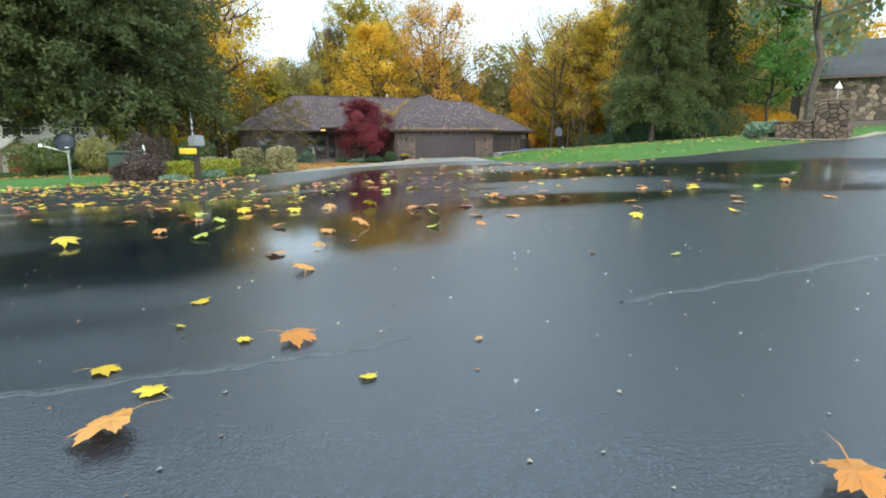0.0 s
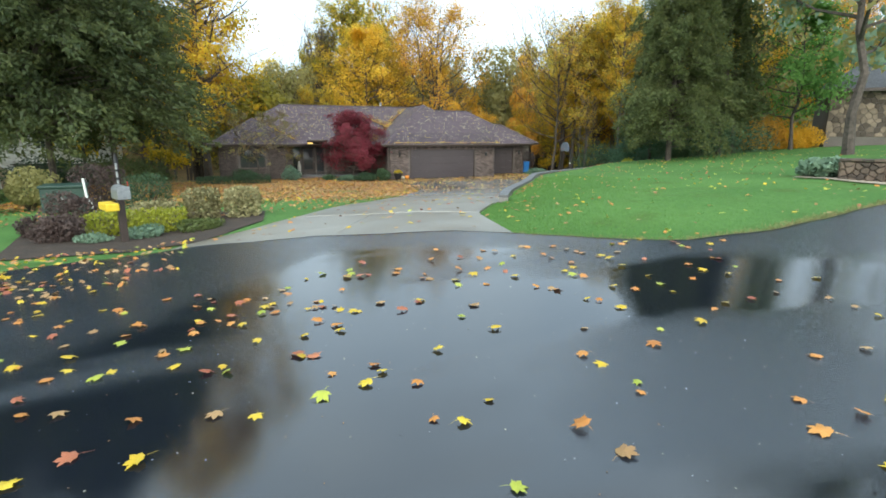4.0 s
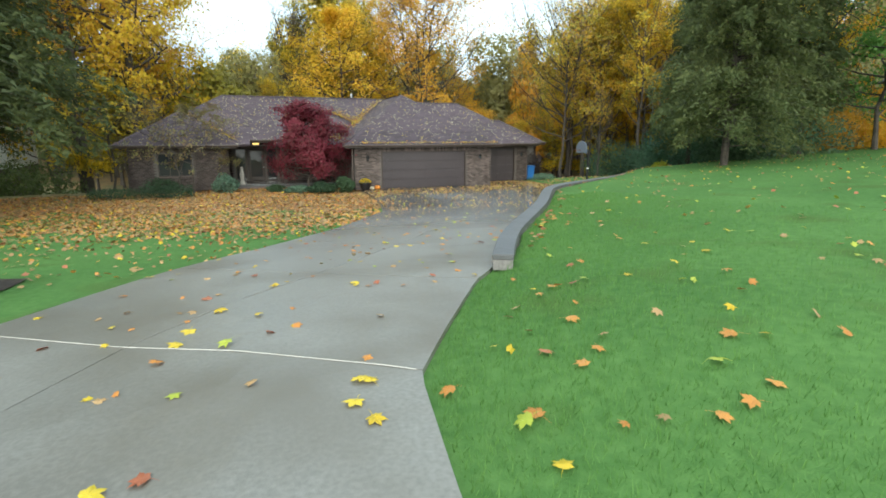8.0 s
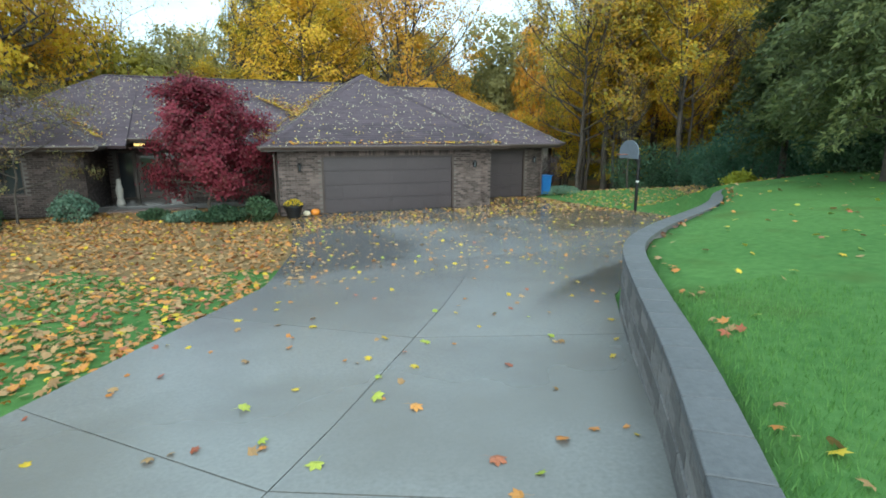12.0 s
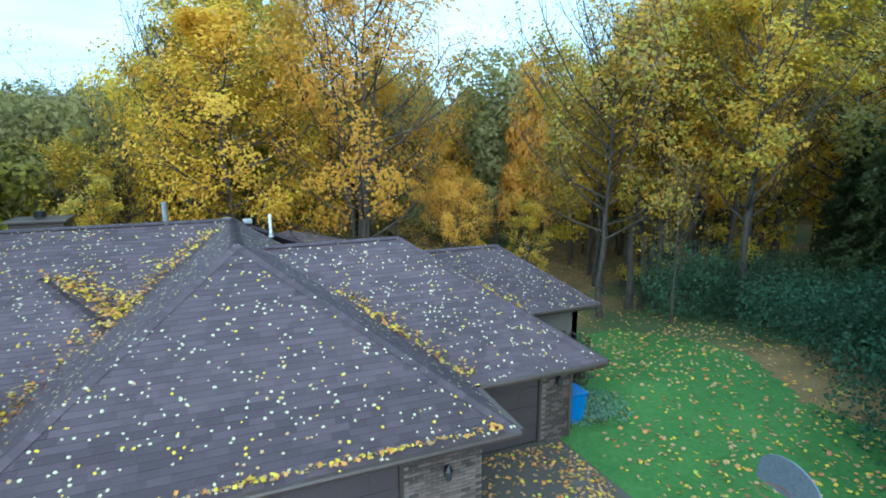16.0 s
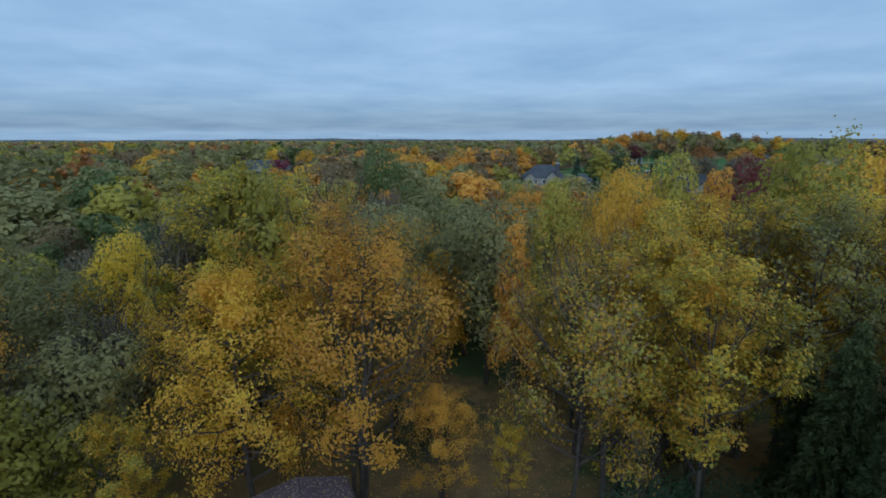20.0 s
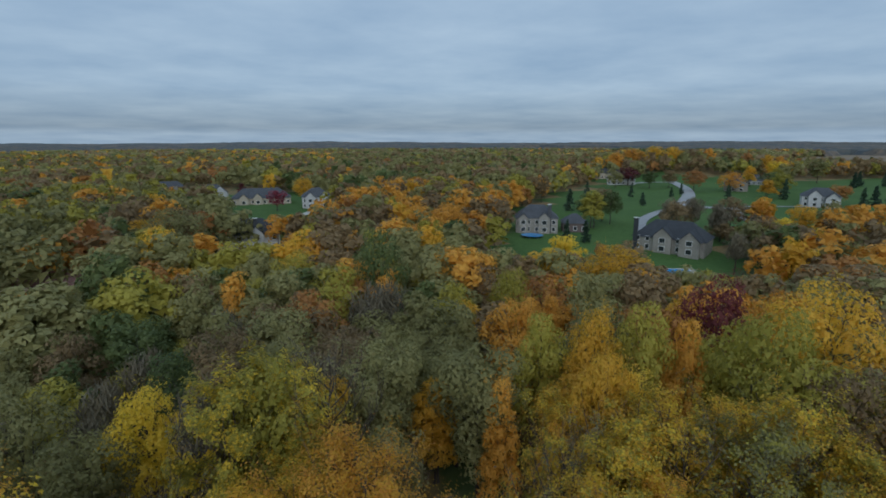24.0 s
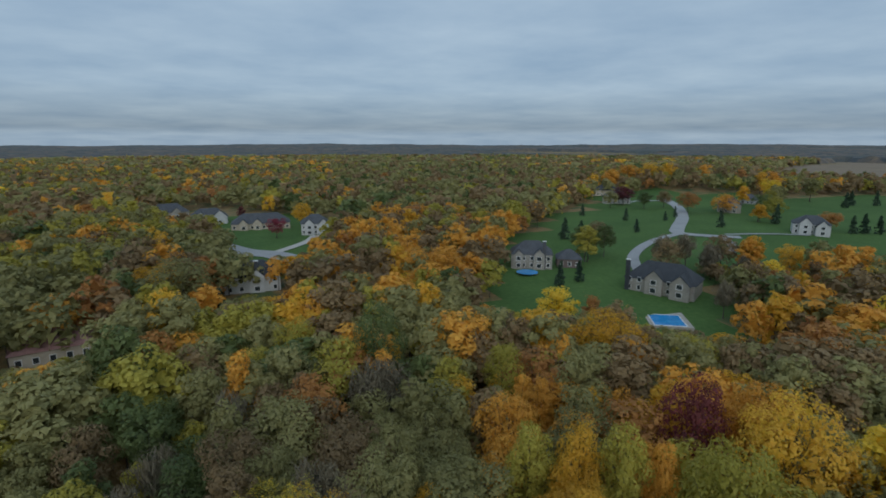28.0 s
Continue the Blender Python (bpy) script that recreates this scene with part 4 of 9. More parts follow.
roof = part("roof", box(0.2, 20.0, 44.2, 52.8, EAVE - 0.1, EAVE - 0.06), M_TRIM, house, "brown asphalt-shingle roof with fallen leaves in its valleys")
for i, (c, single) in enumerate(FACES):
    ROOF_FACES.append(roof_face(roof, c, single, seed=i))
for a, b in (((10.6, 39.3, E), PK), ((19.85, 39.3, E), PK), (PK, RJ), ((4.6, 48.6, TOP), RJ), ((-0.6, 43.4, E), (4.6, 48.6, TOP)), ((-0.6, 42.0, E), (2.35, 44.95, 2.9)),
             ((5.3, 42.0, E), (2.35, 44.95, 2.9)), ((7.3, 42.6, E + 0.02), (10.72, 46.7, 3.08)), ((14.2, 42.6, E + 0.02), (10.72, 46.7, 3.08)), ((10.72, 46.7, 3.08), (10.72, 47.1, 3.08)),
             ((23.45, 41.25, E), (19.5, 45.7, 3.72)), ((15.8, 45.7, 3.72), (19.5, 45.7, 3.72)), ((23.45, 50.2, E), (19.5, 45.7, 3.72)), ((26.25, 45.1, E), (23.9, 48.0, 2.72)),
             ((26.25, 50.9, E), (23.9, 48.0, 2.72)), ((20.5, 48.0, 2.72), (23.9, 48.0, 2.72)), ((17.8, 52.4, 1.95), (17.8, 58.6, 1.95))):
    hip_line(roof, a, b)
gutter((10.6, 39.3, E), (19.85, 39.3, E), (0, -1, 0))
gutter((10.6, 43.0, E), (10.6, 39.3, E), (-1, 0, 0))
gutter((19.85, 39.3, E), (19.85, 41.3, E), (1, 0, 0))
gutter((19.85, 41.25, E), (23.45, 41.25, E), (0, -1, 0))
gutter((23.45, 41.25, E), (23.45, 45.1, E), (1, 0, 0))
gutter((23.45, 45.1, E), (26.25, 45.1, E), (0, -1, 0))
gutter((26.25, 45.1, E), (26.25, 50.9, E), (1, 0, 0))
gutter((-0.6, 42.0, E), (5.3, 42.0, E), (0, -1, 0))
gutter((5.3, 42.0, E), (5.3, 44.0, E), (1, 0, 0))
gutter((5.3, 44.0, 1.34), (10.6, 44.0, 1.34), (0, -1, 0))
gutter((-0.6, 53.8, E), (-0.6, 42.0, E), (-1, 0, 0))
gutter((20.55, 51.0, 1.28), (20.55, 58.6, 1.28), (1, 0, 0))

# ---- doors, windows and fittings of the house ----
bricks(garage_front, G0, GY0, G1, GY0, FLOOR, 0.98, [DOOR], single=300)
bricks(side_front, G1, 42.1, 23.1, 42.1, FLOOR, 1.0, [(0.95, 2.85, FLOOR, 0.78)])
bricks(wing_front, 0.0, 42.5, 4.8, 42.5, FLOOR, 1.0, WIN)
bricks(wing_east, 4.8, 42.5, 4.8, 46.2, FLOOR, 1.2)
bricks(entry_front, 4.8, ENTRY_Y, G0, ENTRY_Y, FLOOR, 1.2, [(0.3, 2.8, FLOOR, 0.8)])


def lintel(owner, x0, x1, y, z):
    """A row of upright bricks over an opening."""
    verts, faces, x, k = [], [], x0, 0
    while x < x1:
        for du in (x, x + 0.062):
            for dz in (z, z + 0.2):
                for o in (-0.022, 0.0):
                    verts.append((du, y + o, dz))
        faces += [(k, k + 4, k + 6, k + 2), (k, k + 2, k + 3, k + 1), (k + 4, k + 5, k + 7, k + 6), (k + 2, k + 6, k + 7, k + 3), (k, k + 1, k + 5, k + 4)]
        k += 8
        x += 0.072
    tagged(soup("lintel_brickwork", verts, faces, M_BRICK, owner), kind="stuff")


lintel(garage_front, 12.6, 17.68, GY0 - 0.004, 0.74)


def overhead_door(x0, x1, y, z0, z1, label, panels):
    """A sectional door of four hinged sections with pressed panels, weather strip and a handle."""
    door = part("garage_door", box(x0 - 0.05, x1 + 0.05, y + 0.10, y + 0.13, z0, z1 + 0.04), M_GARAGE, house, label)
    hgt = (z1 - z0) / 4
    for i in range(4):
        bm = box(x0 + 0.01, x1 - 0.01, y + 0.06, y + 0.10, z0 + i * hgt + 0.006, z0 + (i + 1) * hgt - 0.006, 0.006)
        w = (x1 - x0) / panels
        for j in range(panels):
            add_box(bm, x0 + j * w + 0.06, x0 + (j + 1) * w - 0.06, y + 0.050, y + 0.064, z0 + i * hgt + 0.09, z0 + (i + 1) * hgt - 0.09, 0.004)
        part("section", bm, M_GARAGE, door)
    for xa, xb in ((x0 - 0.07, x0 + 0.012), (x1 - 0.012, x1 + 0.07)):
        part("jamb", box(xa, xb, y - 0.02, y + 0.09, z0, z1 + 0.05, 0.004), M_TRIM, door)
    part("head_trim", box(x0 - 0.07, x1 + 0.07, y - 0.025, y + 0.09, z1 - 0.01, z1 + 0.07, 0.004), M_TRIM, door)
    part("threshold_strip", box(x0, x1, y + 0.045, y + 0.10, z0 - 0.0, z0 + 0.03, 0.004), M_BLACK, door)
    part("handle", box((x0 + x1) / 2 - 0.08, (x0 + x1) / 2 + 0.08, y + 0.02, y + 0.055, z0 + hgt * 0.8, z0 + hgt * 0.8 + 0.03, 0.008), M_BLACK, door, "black lift handle")


overhead_door(12.68, 17.6, GY0, FLOOR + 0.01, 0.70, "wide dark brown sectional garage door, closed", 8)
overhead_door(20.2, 22.1, 42.1, FLOOR + 0.01, 0.78, "narrow dark brown sectional garage door, closed", 3)
part("threshold", box(12.5, 17.8, GY0 - 0.22, GY0 + 0.2, FLOOR - 0.12, FLOOR + 0.008, 0.01), M_CONCRETE, house, "pale concrete threshold")
part("threshold", box(20.0, 22.3, 41.9, 42.3, FLOOR - 0.12, FLOOR + 0.008, 0.01), M_CONCRETE, house, "pale concrete threshold")


def lantern(x, y, z):
    ob = empty("wall_lantern", x, y, z)
    part("bracket", add_box(box(-0.05, 0.05, -0.02, 0.0, -0.1, 0.12, 0.006), -0.012, 0.012, -0.12, -0.01, 0.06, 0.085), M_BLACK, ob)
    bm = bmesh.new()
    bmesh.ops.create_cone(bm, cap_ends=True, segments=6, radius1=0.05, radius2=0.075, depth=0.2, matrix=Matrix.Translation((0, -0.12, -0.02)))
    part("glass", bm, M_GLASS, ob, "smoky glass")
    bm = bmesh.new()
    bmesh.ops.create_cone(bm, cap_ends=True, segments=6, radius1=0.095, radius2=0.01, depth=0.1, matrix=Matrix.Translation((0, -0.12, 0.13)))
    part("cap", bm, M_BLACK, ob)
    return tagged(ob, "black metal wall lantern on the brick beside the garage", "lamp", "wall lanterns")


for x, y in ((11.83, GY0 - 0.03), (18.5, GY0 - 0.03), (22.6, 42.07)):
    lantern(x, y, 0.36)


def window_in(name, x0, x1, y, z0, z1, bars=1):
    w = part(name, box(x0 + 0.04, x1 - 0.04, y + 0.07, y + 0.085, z0 + 0.04, z1 - 0.04), M_GLASS, house, "dark window glass")
    bm = bmesh.new()
    for a, b, c, d in ((x0, x1, z0, z0 + 0.05), (x0, x1, z1 - 0.05, z1), (x0, x0 + 0.05, z0 + 0.05, z1 - 0.05), (x1 - 0.05, x1, z0 + 0.05, z1 - 0.05)):
        add_box(bm, a, b, y + 0.02, y + 0.10, c, d)
    part("frame", bm, M_TRIM, w)
    for i in range(bars):
        xm = x0 + (x1 - x0) * (i + 1) / (bars + 1)
        part("glazing_bar", box(xm - 0.02, xm + 0.02, y + 0.04, y + 0.09, z0 + 0.05, z1 - 0.05), M_TRIM, w)
    part("sill", box(x0 - 0.06, x1 + 0.06, y - 0.06, y + 0.1, z0 - 0.06, z0, 0.006), M_BRICK, w)


window_in("window", 1.35, 3.0, 42.5, -0.55, 0.65, 2)
window_in("sidelight", 5.15, 5.75, ENTRY_Y, FLOOR + 0.15, 0.78, 0)
window_in("sidelight", 6.95, 7.55, ENTRY_Y, FLOOR + 0.15, 0.78, 0)
front_door = part("front_door", box(5.86, 6.84, ENTRY_Y + 0.06, ENTRY_Y + 0.11, FLOOR + 0.16, 0.77, 0.008), M_TRIM, house, "dark glazed front door")
part("pane", box(6.02, 6.68, ENTRY_Y + 0.045, ENTRY_Y + 0.062, FLOOR + 0.4, 0.62, 0.004), M_GLASS, front_door)
part("knob", tube((6.76, ENTRY_Y + 0.06, -0.35), (6.76, ENTRY_Y - 0.01, -0.35), 0.03), M_STEEL, front_door, "metal knob")
part("porch_floor", box(4.8, 10.9, 43.6, ENTRY_Y, FLOOR - 0.1, FLOOR + 0.14, 0.015), M_CONCRETE, house, "concrete porch floor")
part("porch_step", box(5.2, 8.2, 43.1, 43.6, FLOOR - 0.1, FLOOR + 0.02, 0.015), M_BRICK, house)
part("porch_post", box(7.7, 7.92, 43.75, 43.97, FLOOR + 0.14, 1.22, 0.01), M_TRIM, house)
part("porch_lamp", box(6.15, 6.5, 44.25, 44.45, 1.06, 1.15, 0.01), glow_mat("porch_glow", (1.0, 0.66, 0.22), 0.75), house, "lit warm porch lamp under the eave")
part("downspout", add_tube(tube((11.02, GY0 - 0.05, FLOOR + 0.05), (11.02, GY0 - 0.05, 0.9), 0.035), (11.02, GY0 - 0.05, 0.9), (11.02, 39.35, 1.0), 0.035, 0.035), M_GUTTER, house)
part("downspout", add_tube(tube((23.02, 42.05, FLOOR + 0.05), (23.02, 42.05, 0.9), 0.035), (23.02, 42.05, 0.9), (23.3, 41.4, 1.0), 0.035, 0.035), M_GUTTER, house)

chimney = part("chimney", box(7.72, 9.4, 54.6, 55.8, -2.6, 3.45, 0.01), M_TRIM, house, "boxed brown chimney with a flat cap")
part("chimney_cap", box(7.6, 9.52, 54.48, 55.92, 3.45, 3.55, 0.02), M_GUTTER, chimney)
part("flue", tube((8.55, 55.2, 3.6), (8.55, 55.2, 3.82), 0.2, 0.2, 14), M_BLACK, chimney, "round black flue")


def roof_pipe(x, y, z0, z1, r, mat):
    p = part("vent_pipe", tube((x, y, z0), (x, y, z1), r, r, 10), mat, house)
    part("flashing", tube((x, y, z0), (x, y, z0 + 0.12), r * 2.0, r * 1.05, 10), M_STEEL, p)


roof_pipe(16.3, 49.4, 3.3, 4.05, 0.05, M_WHITE)
roof_pipe(13.2, 50.1, 3.1, 4.5, 0.09, M_STEEL)
for x, y, z in ((18.3, 46.3, 3.42), (15.0, 48.9, 3.98), (15.6, 49.0, 3.9), (6.4, 49.0, 3.9), (8.3, 49.0, 3.9), (10.2, 49.0, 3.9), (12.1, 49.0, 3.9)):
    part("roof_vent", box(x - 0.14, x + 0.14, y - 0.14, y + 0.14, z - 0.05, z + 0.10, 0.03), M_STEEL, house, "small metal roof vent")

# ---- trees ----
def rand_unit(rng, n):
    v = rng.normal(size=(n, 3))
    return v / np.linalg.norm(v, axis=1, keepdims=True)


def leaf_tris(rng, centres, size, stretch=1.0, droop=None, facing=None):
    """One small folded leaf clump, a triangle, at each centre. Returns verts and faces."""
    n = len(centres)
    a, b = rand_unit(rng, n), rand_unit(rng, n)
    if droop is not None:
        a = droop * 0.85 + a * 0.45
        a /= np.linalg.norm(a, axis=1, keepdims=True)
    if facing is not None:
        a = np.cross(facing / (np.linalg.norm(facing, axis=1, keepdims=True) + 1e-9) + 0.55 * b, a)
        a /= np.linalg.norm(a, axis=1, keepdims=True) + 1e-9
        b = facing + 0.55 * b
    b = np.cross(a, b)
    b /= np.linalg.norm(b, axis=1, keepdims=True) + 1e-9
    s = size * (0.6 + 0.8 * rng.random(n))[:, None]
    v = np.stack([centres + a * s * 0.6 * stretch, centres - a * s * 0.4 * stretch + b * s * 0.5, centres - a * s * 0.4 * stretch - b * s * 0.5], 1)
    return v.reshape(-1, 3), np.arange(n * 3).reshape(-1, 3)


def crown_points(rng, n, radius, low, high, lumps=26, shell=0.55, taper=0.0):
    """Points in a lumpy crown between two heights; taper: how much the top narrows."""
    u = rand_unit(rng, lumps)
    r = rng.random(lumps) ** 0.4 * 0.78
    c = u * r[:, None]
    which = rng.integers(0, lumps, n)
    rad = (0.22 + 0.16 * rng.random(lumps))[which]
    p = c[which] + rand_unit(rng, n) * (rad * (shell + (1 - shell) * rng.random(n) ** 0.5))[:, None]
    z = (p[:, 2] + 1) / 2
    k = radius * (1 - taper * np.clip(z, 0, 1))
    return np.stack([p[:, 0] * k, p[:, 1] * k, low + np.clip(z, -0.05, 1.1) * (high - low)], -1)


def limb_tubes(segments, sides=5):
    """Tapered tubes for segments (a, b, ra, rb)."""
    ang = np.arange(sides) / sides * 2 * np.pi
    verts, faces, k = [], [], 0
    for a, b, ra, rb in segments:
        a, b = np.asarray(a, float), np.asarray(b, float)
        d = b - a
        d /= np.linalg.norm(d) + 1e-9
        s = np.cross(d, (0.3, 0.9, 0.1))
        s /= np.linalg.norm(s) + 1e-9
        t = np.cross(d, s)
        ring = np.cos(ang)[:, None] * s + np.sin(ang)[:, None] * t
        verts += [a + ring * ra, b + ring * rb]
        i = np.arange(sides)
        faces.append(np.stack([k + i, k + (i + 1) % sides, k + sides + (i + 1) % sides, k + sides + i], -1))
        k += 2 * sides
    return np.concatenate(verts), np.concatenate(faces)


def grown(rng, tall, radius, clear, limbs=24, stems=1, rise=1.0, subs=5, twigs=4, lean=(0.0, 0.0), thick=0.0125):
    """Trunk, ascending limbs, branches and twigs: segments, and the twig ends (with their limb) where leaves sit."""
    segs, ends, owner, boles = [], [], [], []
    top = tall * 0.94
    for st in range(stems):
        az0 = st * 2.4 + rng.random()
        off = np.array([0.0, 0.0, -0.3]) if stems == 1 else np.array([math.cos(az0) * 0.3, math.sin(az0) * 0.3, -0.3])
        drift_ = np.array(lean) + (off[:2] * (0.9 * radius / tall) if stems > 1 else 0)
        r0 = thick * tall * (0.72 if stems > 1 else 1.0)
        n = 9
        pts = [off]
        for i in range(1, n + 1):
            z = top * i / n
            bend = z * (0.4 + 0.6 * z / top)
            pts.append(np.array([off[0] + drift_[0] * bend + rng.normal() * 0.09, off[1] + drift_[1] * bend + rng.normal() * 0.09, z]))
        boles.append((pts, [r0 * (1.35 if i == 0 else 1 - i / n * 0.92) for i in range(n + 1)]))
        count = limbs // stems
        for j in range(count):
            f = (j + 0.5) / count
            z = clear + (top * 0.93 - clear) * f ** 0.9
            i = min(n - 1, int(z / top * n))
            base = pts[i] + (pts[i + 1] - pts[i]) * (z / top * n - i)
            az = j * 2.4 + st * 1.3 + rng.normal() * 0.4
            reach = radius * (math.sin(math.pi * (0.30 + 0.66 * f)) ** 0.8) * (0.7 + 0.45 * rng.random())
            lift = min(reach * rise * (0.55 + 0.7 * rng.random()) * (0.55 + 0.8 * f), max(0.3, tall - z))
            side = np.array([math.cos(az), math.sin(az), 0.0])
            p1 = base + side * reach * 0.42 + np.array([0, 0, lift * 0.25])
            p2 = base + side * reach * 0.75 + np.array([0, 0, lift * 0.6])
            p3 = base + side * reach + np.array([0, 0, lift])
            r1 = r0 * (1 - 0.86 * z / tall) * 0.5 + 0.012
            segs += [(base, p1, r1, r1 * 0.72), (p1, p2, r1 * 0.72, r1 * 0.45), (p2, p3, r1 * 0.45, r1 * 0.15)]
            along = (p3 - base) / (np.linalg.norm(p3 - base) + 1e-9)
            tag = st * 100 + j
            for k in range(subs + 1):
                q = 0.3 + 0.7 * (k + rng.random()) / (subs + 1)
                root = base + (p1 - base) * (q / 0.42) if q < 0.42 else (p1 + (p2 - p1) * ((q - 0.42) / 0.33) if q < 0.75 else p2 + (p3 - p2) * ((q - 0.75) / 0.25))
                d = along * 0.55 + rand_unit(rng, 1)[0] * 0.75 + np.array([0, 0, 0.35 * rise])
                d /= np.linalg.norm(d)
                ln = (0.28 + 0.2 * rng.random()) * (reach + lift * 0.4) * (1.05 - 0.45 * q)
                tip = root + d * ln
                segs.append((root, tip, r1 * 0.32 + 0.004, 0.006))
                ends.append(tip)
                owner.append(tag)
                for w in range(twigs):
                    g = root + (tip - root) * (0.3 + 0.7 * rng.random())
                    e = g + (rand_unit(rng, 1)[0] * 0.75 + d * 0.6 + np.array([0, 0, 0.3 * rise])) * ln * 0.42
                    segs.append((g, e, 0.011, 0.004))
                    ends += [e, (g + e) / 2]
                    owner += [tag, tag]
        ends.append(pts[-1])
        owner.append(st * 100 + 99)
    return segs, np.array(ends), np.array(owner), boles


TREE_MESHES = {}


def bole_mesh(boles, sides=7):
    """Each stem as one unbroken tapering tube."""
    verts, faces, k = [], [], 0
    ang = np.arange(sides) / sides * 2 * np.pi
    i = np.arange(sides)
    for pts, radii in boles:
        for j, (q, r) in enumerate(zip(pts, radii)):
            verts.append(np.asarray(q) + np.stack([np.cos(ang) * r, np.sin(ang) * r, 0 * ang], -1))
            if j:
                faces.append(np.stack([k + i, k + (i + 1) % sides, k + sides + (i + 1) % sides, k + sides + i], -1))
                k += sides
        k += sides
    return mesh_of("trunk", np.concatenate(verts), np.concatenate(faces), M_BARK)



def mesh_of(name, verts, faces, mat, mat_index=None):
    ob = soup(name, verts, faces, mat, mat_index=mat_index)
    me = ob.data
    bpy.data.objects.remove(ob)
    return me


def leafy(rng, ends, owner, leaves, spread, size, tall, bare=0.0, patch=0.6, kinds=1, keep_low=0.0):
    """Leaves in small tufts at the twig ends, some limbs thick with them and some thin. Returns verts, faces, kind of each."""
    vigour = np.exp(rng.normal(size=2000) * patch)
    w = vigour[owner] * (0.35 + rng.random(len(ends)))
    h = ends[:, 2] / tall
    if bare:
        w *= np.clip((1.02 - bare - h) / 0.22, 0.03, 1)
    if keep_low:
        w *= np.where(h < keep_low, 2.2, 1.0)
    pick = rng.choice(len(ends), leaves, p=w / w.sum())
    pts = ends[pick] + rng.normal(size=(leaves, 3)) * spread * np.array([1, 1, 0.7])
    v, f = leaf_tris(rng, pts, size, facing=(pts - np.array([0, 0, tall * 0.5])) * np.array([1, 1, 0.5]) / (0.25 * tall) + np.array([0, 0, 0.5]))
    tuft = rng.random(len(ends))
    mi = np.clip((tuft[pick] * 0.7 + rng.random(leaves) * 0.3 - 0.12) * 1.25 * kinds, 0, kinds - 1).astype(np.int32)
    return v, f, mi


def broadleaf_meshes(key, seed, tall, radius, clear, mats, leaves=3000, size=0.2, stems=1, limbs=24, bare=0.0, spread=0.3, rise=1.0, subs=5, twigs=4, lean=(0, 0), patch=0.6, keep_low=0.0, thick=0.0125):
    rng = np.random.default_rng(seed)
    segs, ends, owner, boles = grown(rng, tall, radius, clear, limbs, stems, rise, subs, twigs, lean, thick)
    bv, bf = limb_tubes([q for q in segs if q[2] > 0.016], 4)
    tv, tf = limb_tubes([q for q in segs if q[2] <= 0.016][::2], 3)
    bv, bf = np.concatenate([bv, tv]), np.concatenate([bf, tf + len(bv)])
    v, f, mi = leafy(rng, ends, owner, leaves, spread, size, tall, bare, patch, len(mats), keep_low)
    TREE_MESHES[key] = (bole_mesh(boles), mesh_of("crown", v, f, mats, mi), mesh_of("branchwork", bv, bf, M_BARK))


def conifer_meshes(key, seed, tall, radius, clear, mats=None, whorls=42, boughs=6, sprays=70, size=0.13, sag=0.38, loose=1.6, taper=0.8):
    """A cedar-like conifer: tiers of long drooping boughs, each a flat fan of fine feathery sprays."""
    rng = np.random.default_rng(seed)
    segs, pts, dirs, kind = [], [], [], []
    for w in range(whorls):
        f = (w + 0.5) / whorls
        z = clear + (tall - clear) * f ** 0.95
        gap = (tall - clear) / whorls * loose
        reach = radius * (1 - f) ** taper * (0.8 + 0.25 * rng.random()) + 0.25
        for b in range(boughs):
            az = rng.random() * 6.283
            r = reach * (0.6 + 0.5 * rng.random())
            d = np.array([math.cos(az), math.sin(az), 0.0])
            s = np.array([-d[1], d[0], 0.0])
            base = np.array([0, 0, z + rng.uniform(-1, 1) * gap])
            m = int(sprays * (0.3 + 0.7 * r / radius))
            t = 0.12 + 0.88 * rng.random(m) ** 0.7
            fan = (0.10 + 0.30 * np.sin(np.pi * np.clip(t, 0, 1) ** 0.8)) * (0.35 + 0.3 * r)
            q = rng.uniform(-1, 1, m)
            arch = 0.16 * np.sin(np.pi * t * 0.8) - (sag * (1 - f) - 0.10) * t ** 1.6
            c = base + d * (t * r)[:, None] + s * (q * fan)[:, None]
            c[:, 2] += arch * r - 0.10 * np.abs(q) * fan - 0.10 * rng.random(m) ** 2 + rng.normal(size=m) * 0.17
            tipz = (0.16 * math.sin(math.pi * 0.8) - (sag * (1 - f) - 0.10)) * r
            segs += [(base, base + d * r * 0.5 + np.array([0, 0, 0.14 * r - (sag * (1 - f) - 0.1) * 0.33 * r]), 0.014 + 0.010 * r, 0.010), (base + d * r * 0.5 + np.array([0, 0, 0.14 * r - (sag * (1 - f) - 0.1) * 0.33 * r]), base + d * r * 0.96 + np.array([0, 0, tipz]), 0.010, 0.004)]
            pts.append(c)
            dirs.append(d * (0.4 + 0.6 * t)[:, None] + s * (q * 0.8)[:, None] + np.array([0, 0, -0.45]) + 0.5 * rng.normal(size=(m, 3)))
            kind.append((rng.random(m) < (0.7 if rng.random() < 0.38 else 0.2)).astype(int))
    bv, bf = limb_tubes(segs, 3)
    c, d = np.concatenate(pts), np.concatenate(dirs)
    v, f = leaf_tris(rng, c, size, stretch=2.4, droop=d)
    mats = mats or [F_CONIFER, F_CEDAR]
    bole = ([(0, 0, -0.3 + tall * i / 8) for i in range(9)], [0.0115 * tall * (1 - i / 8 * 0.95) for i in range(9)])
    TREE_MESHES[key] = (bole_mesh([bole]), mesh_of("crown", v, f, mats, np.concatenate(kind) if len(mats) > 1 else None), mesh_of("branchwork", bv, bf, M_BARK))


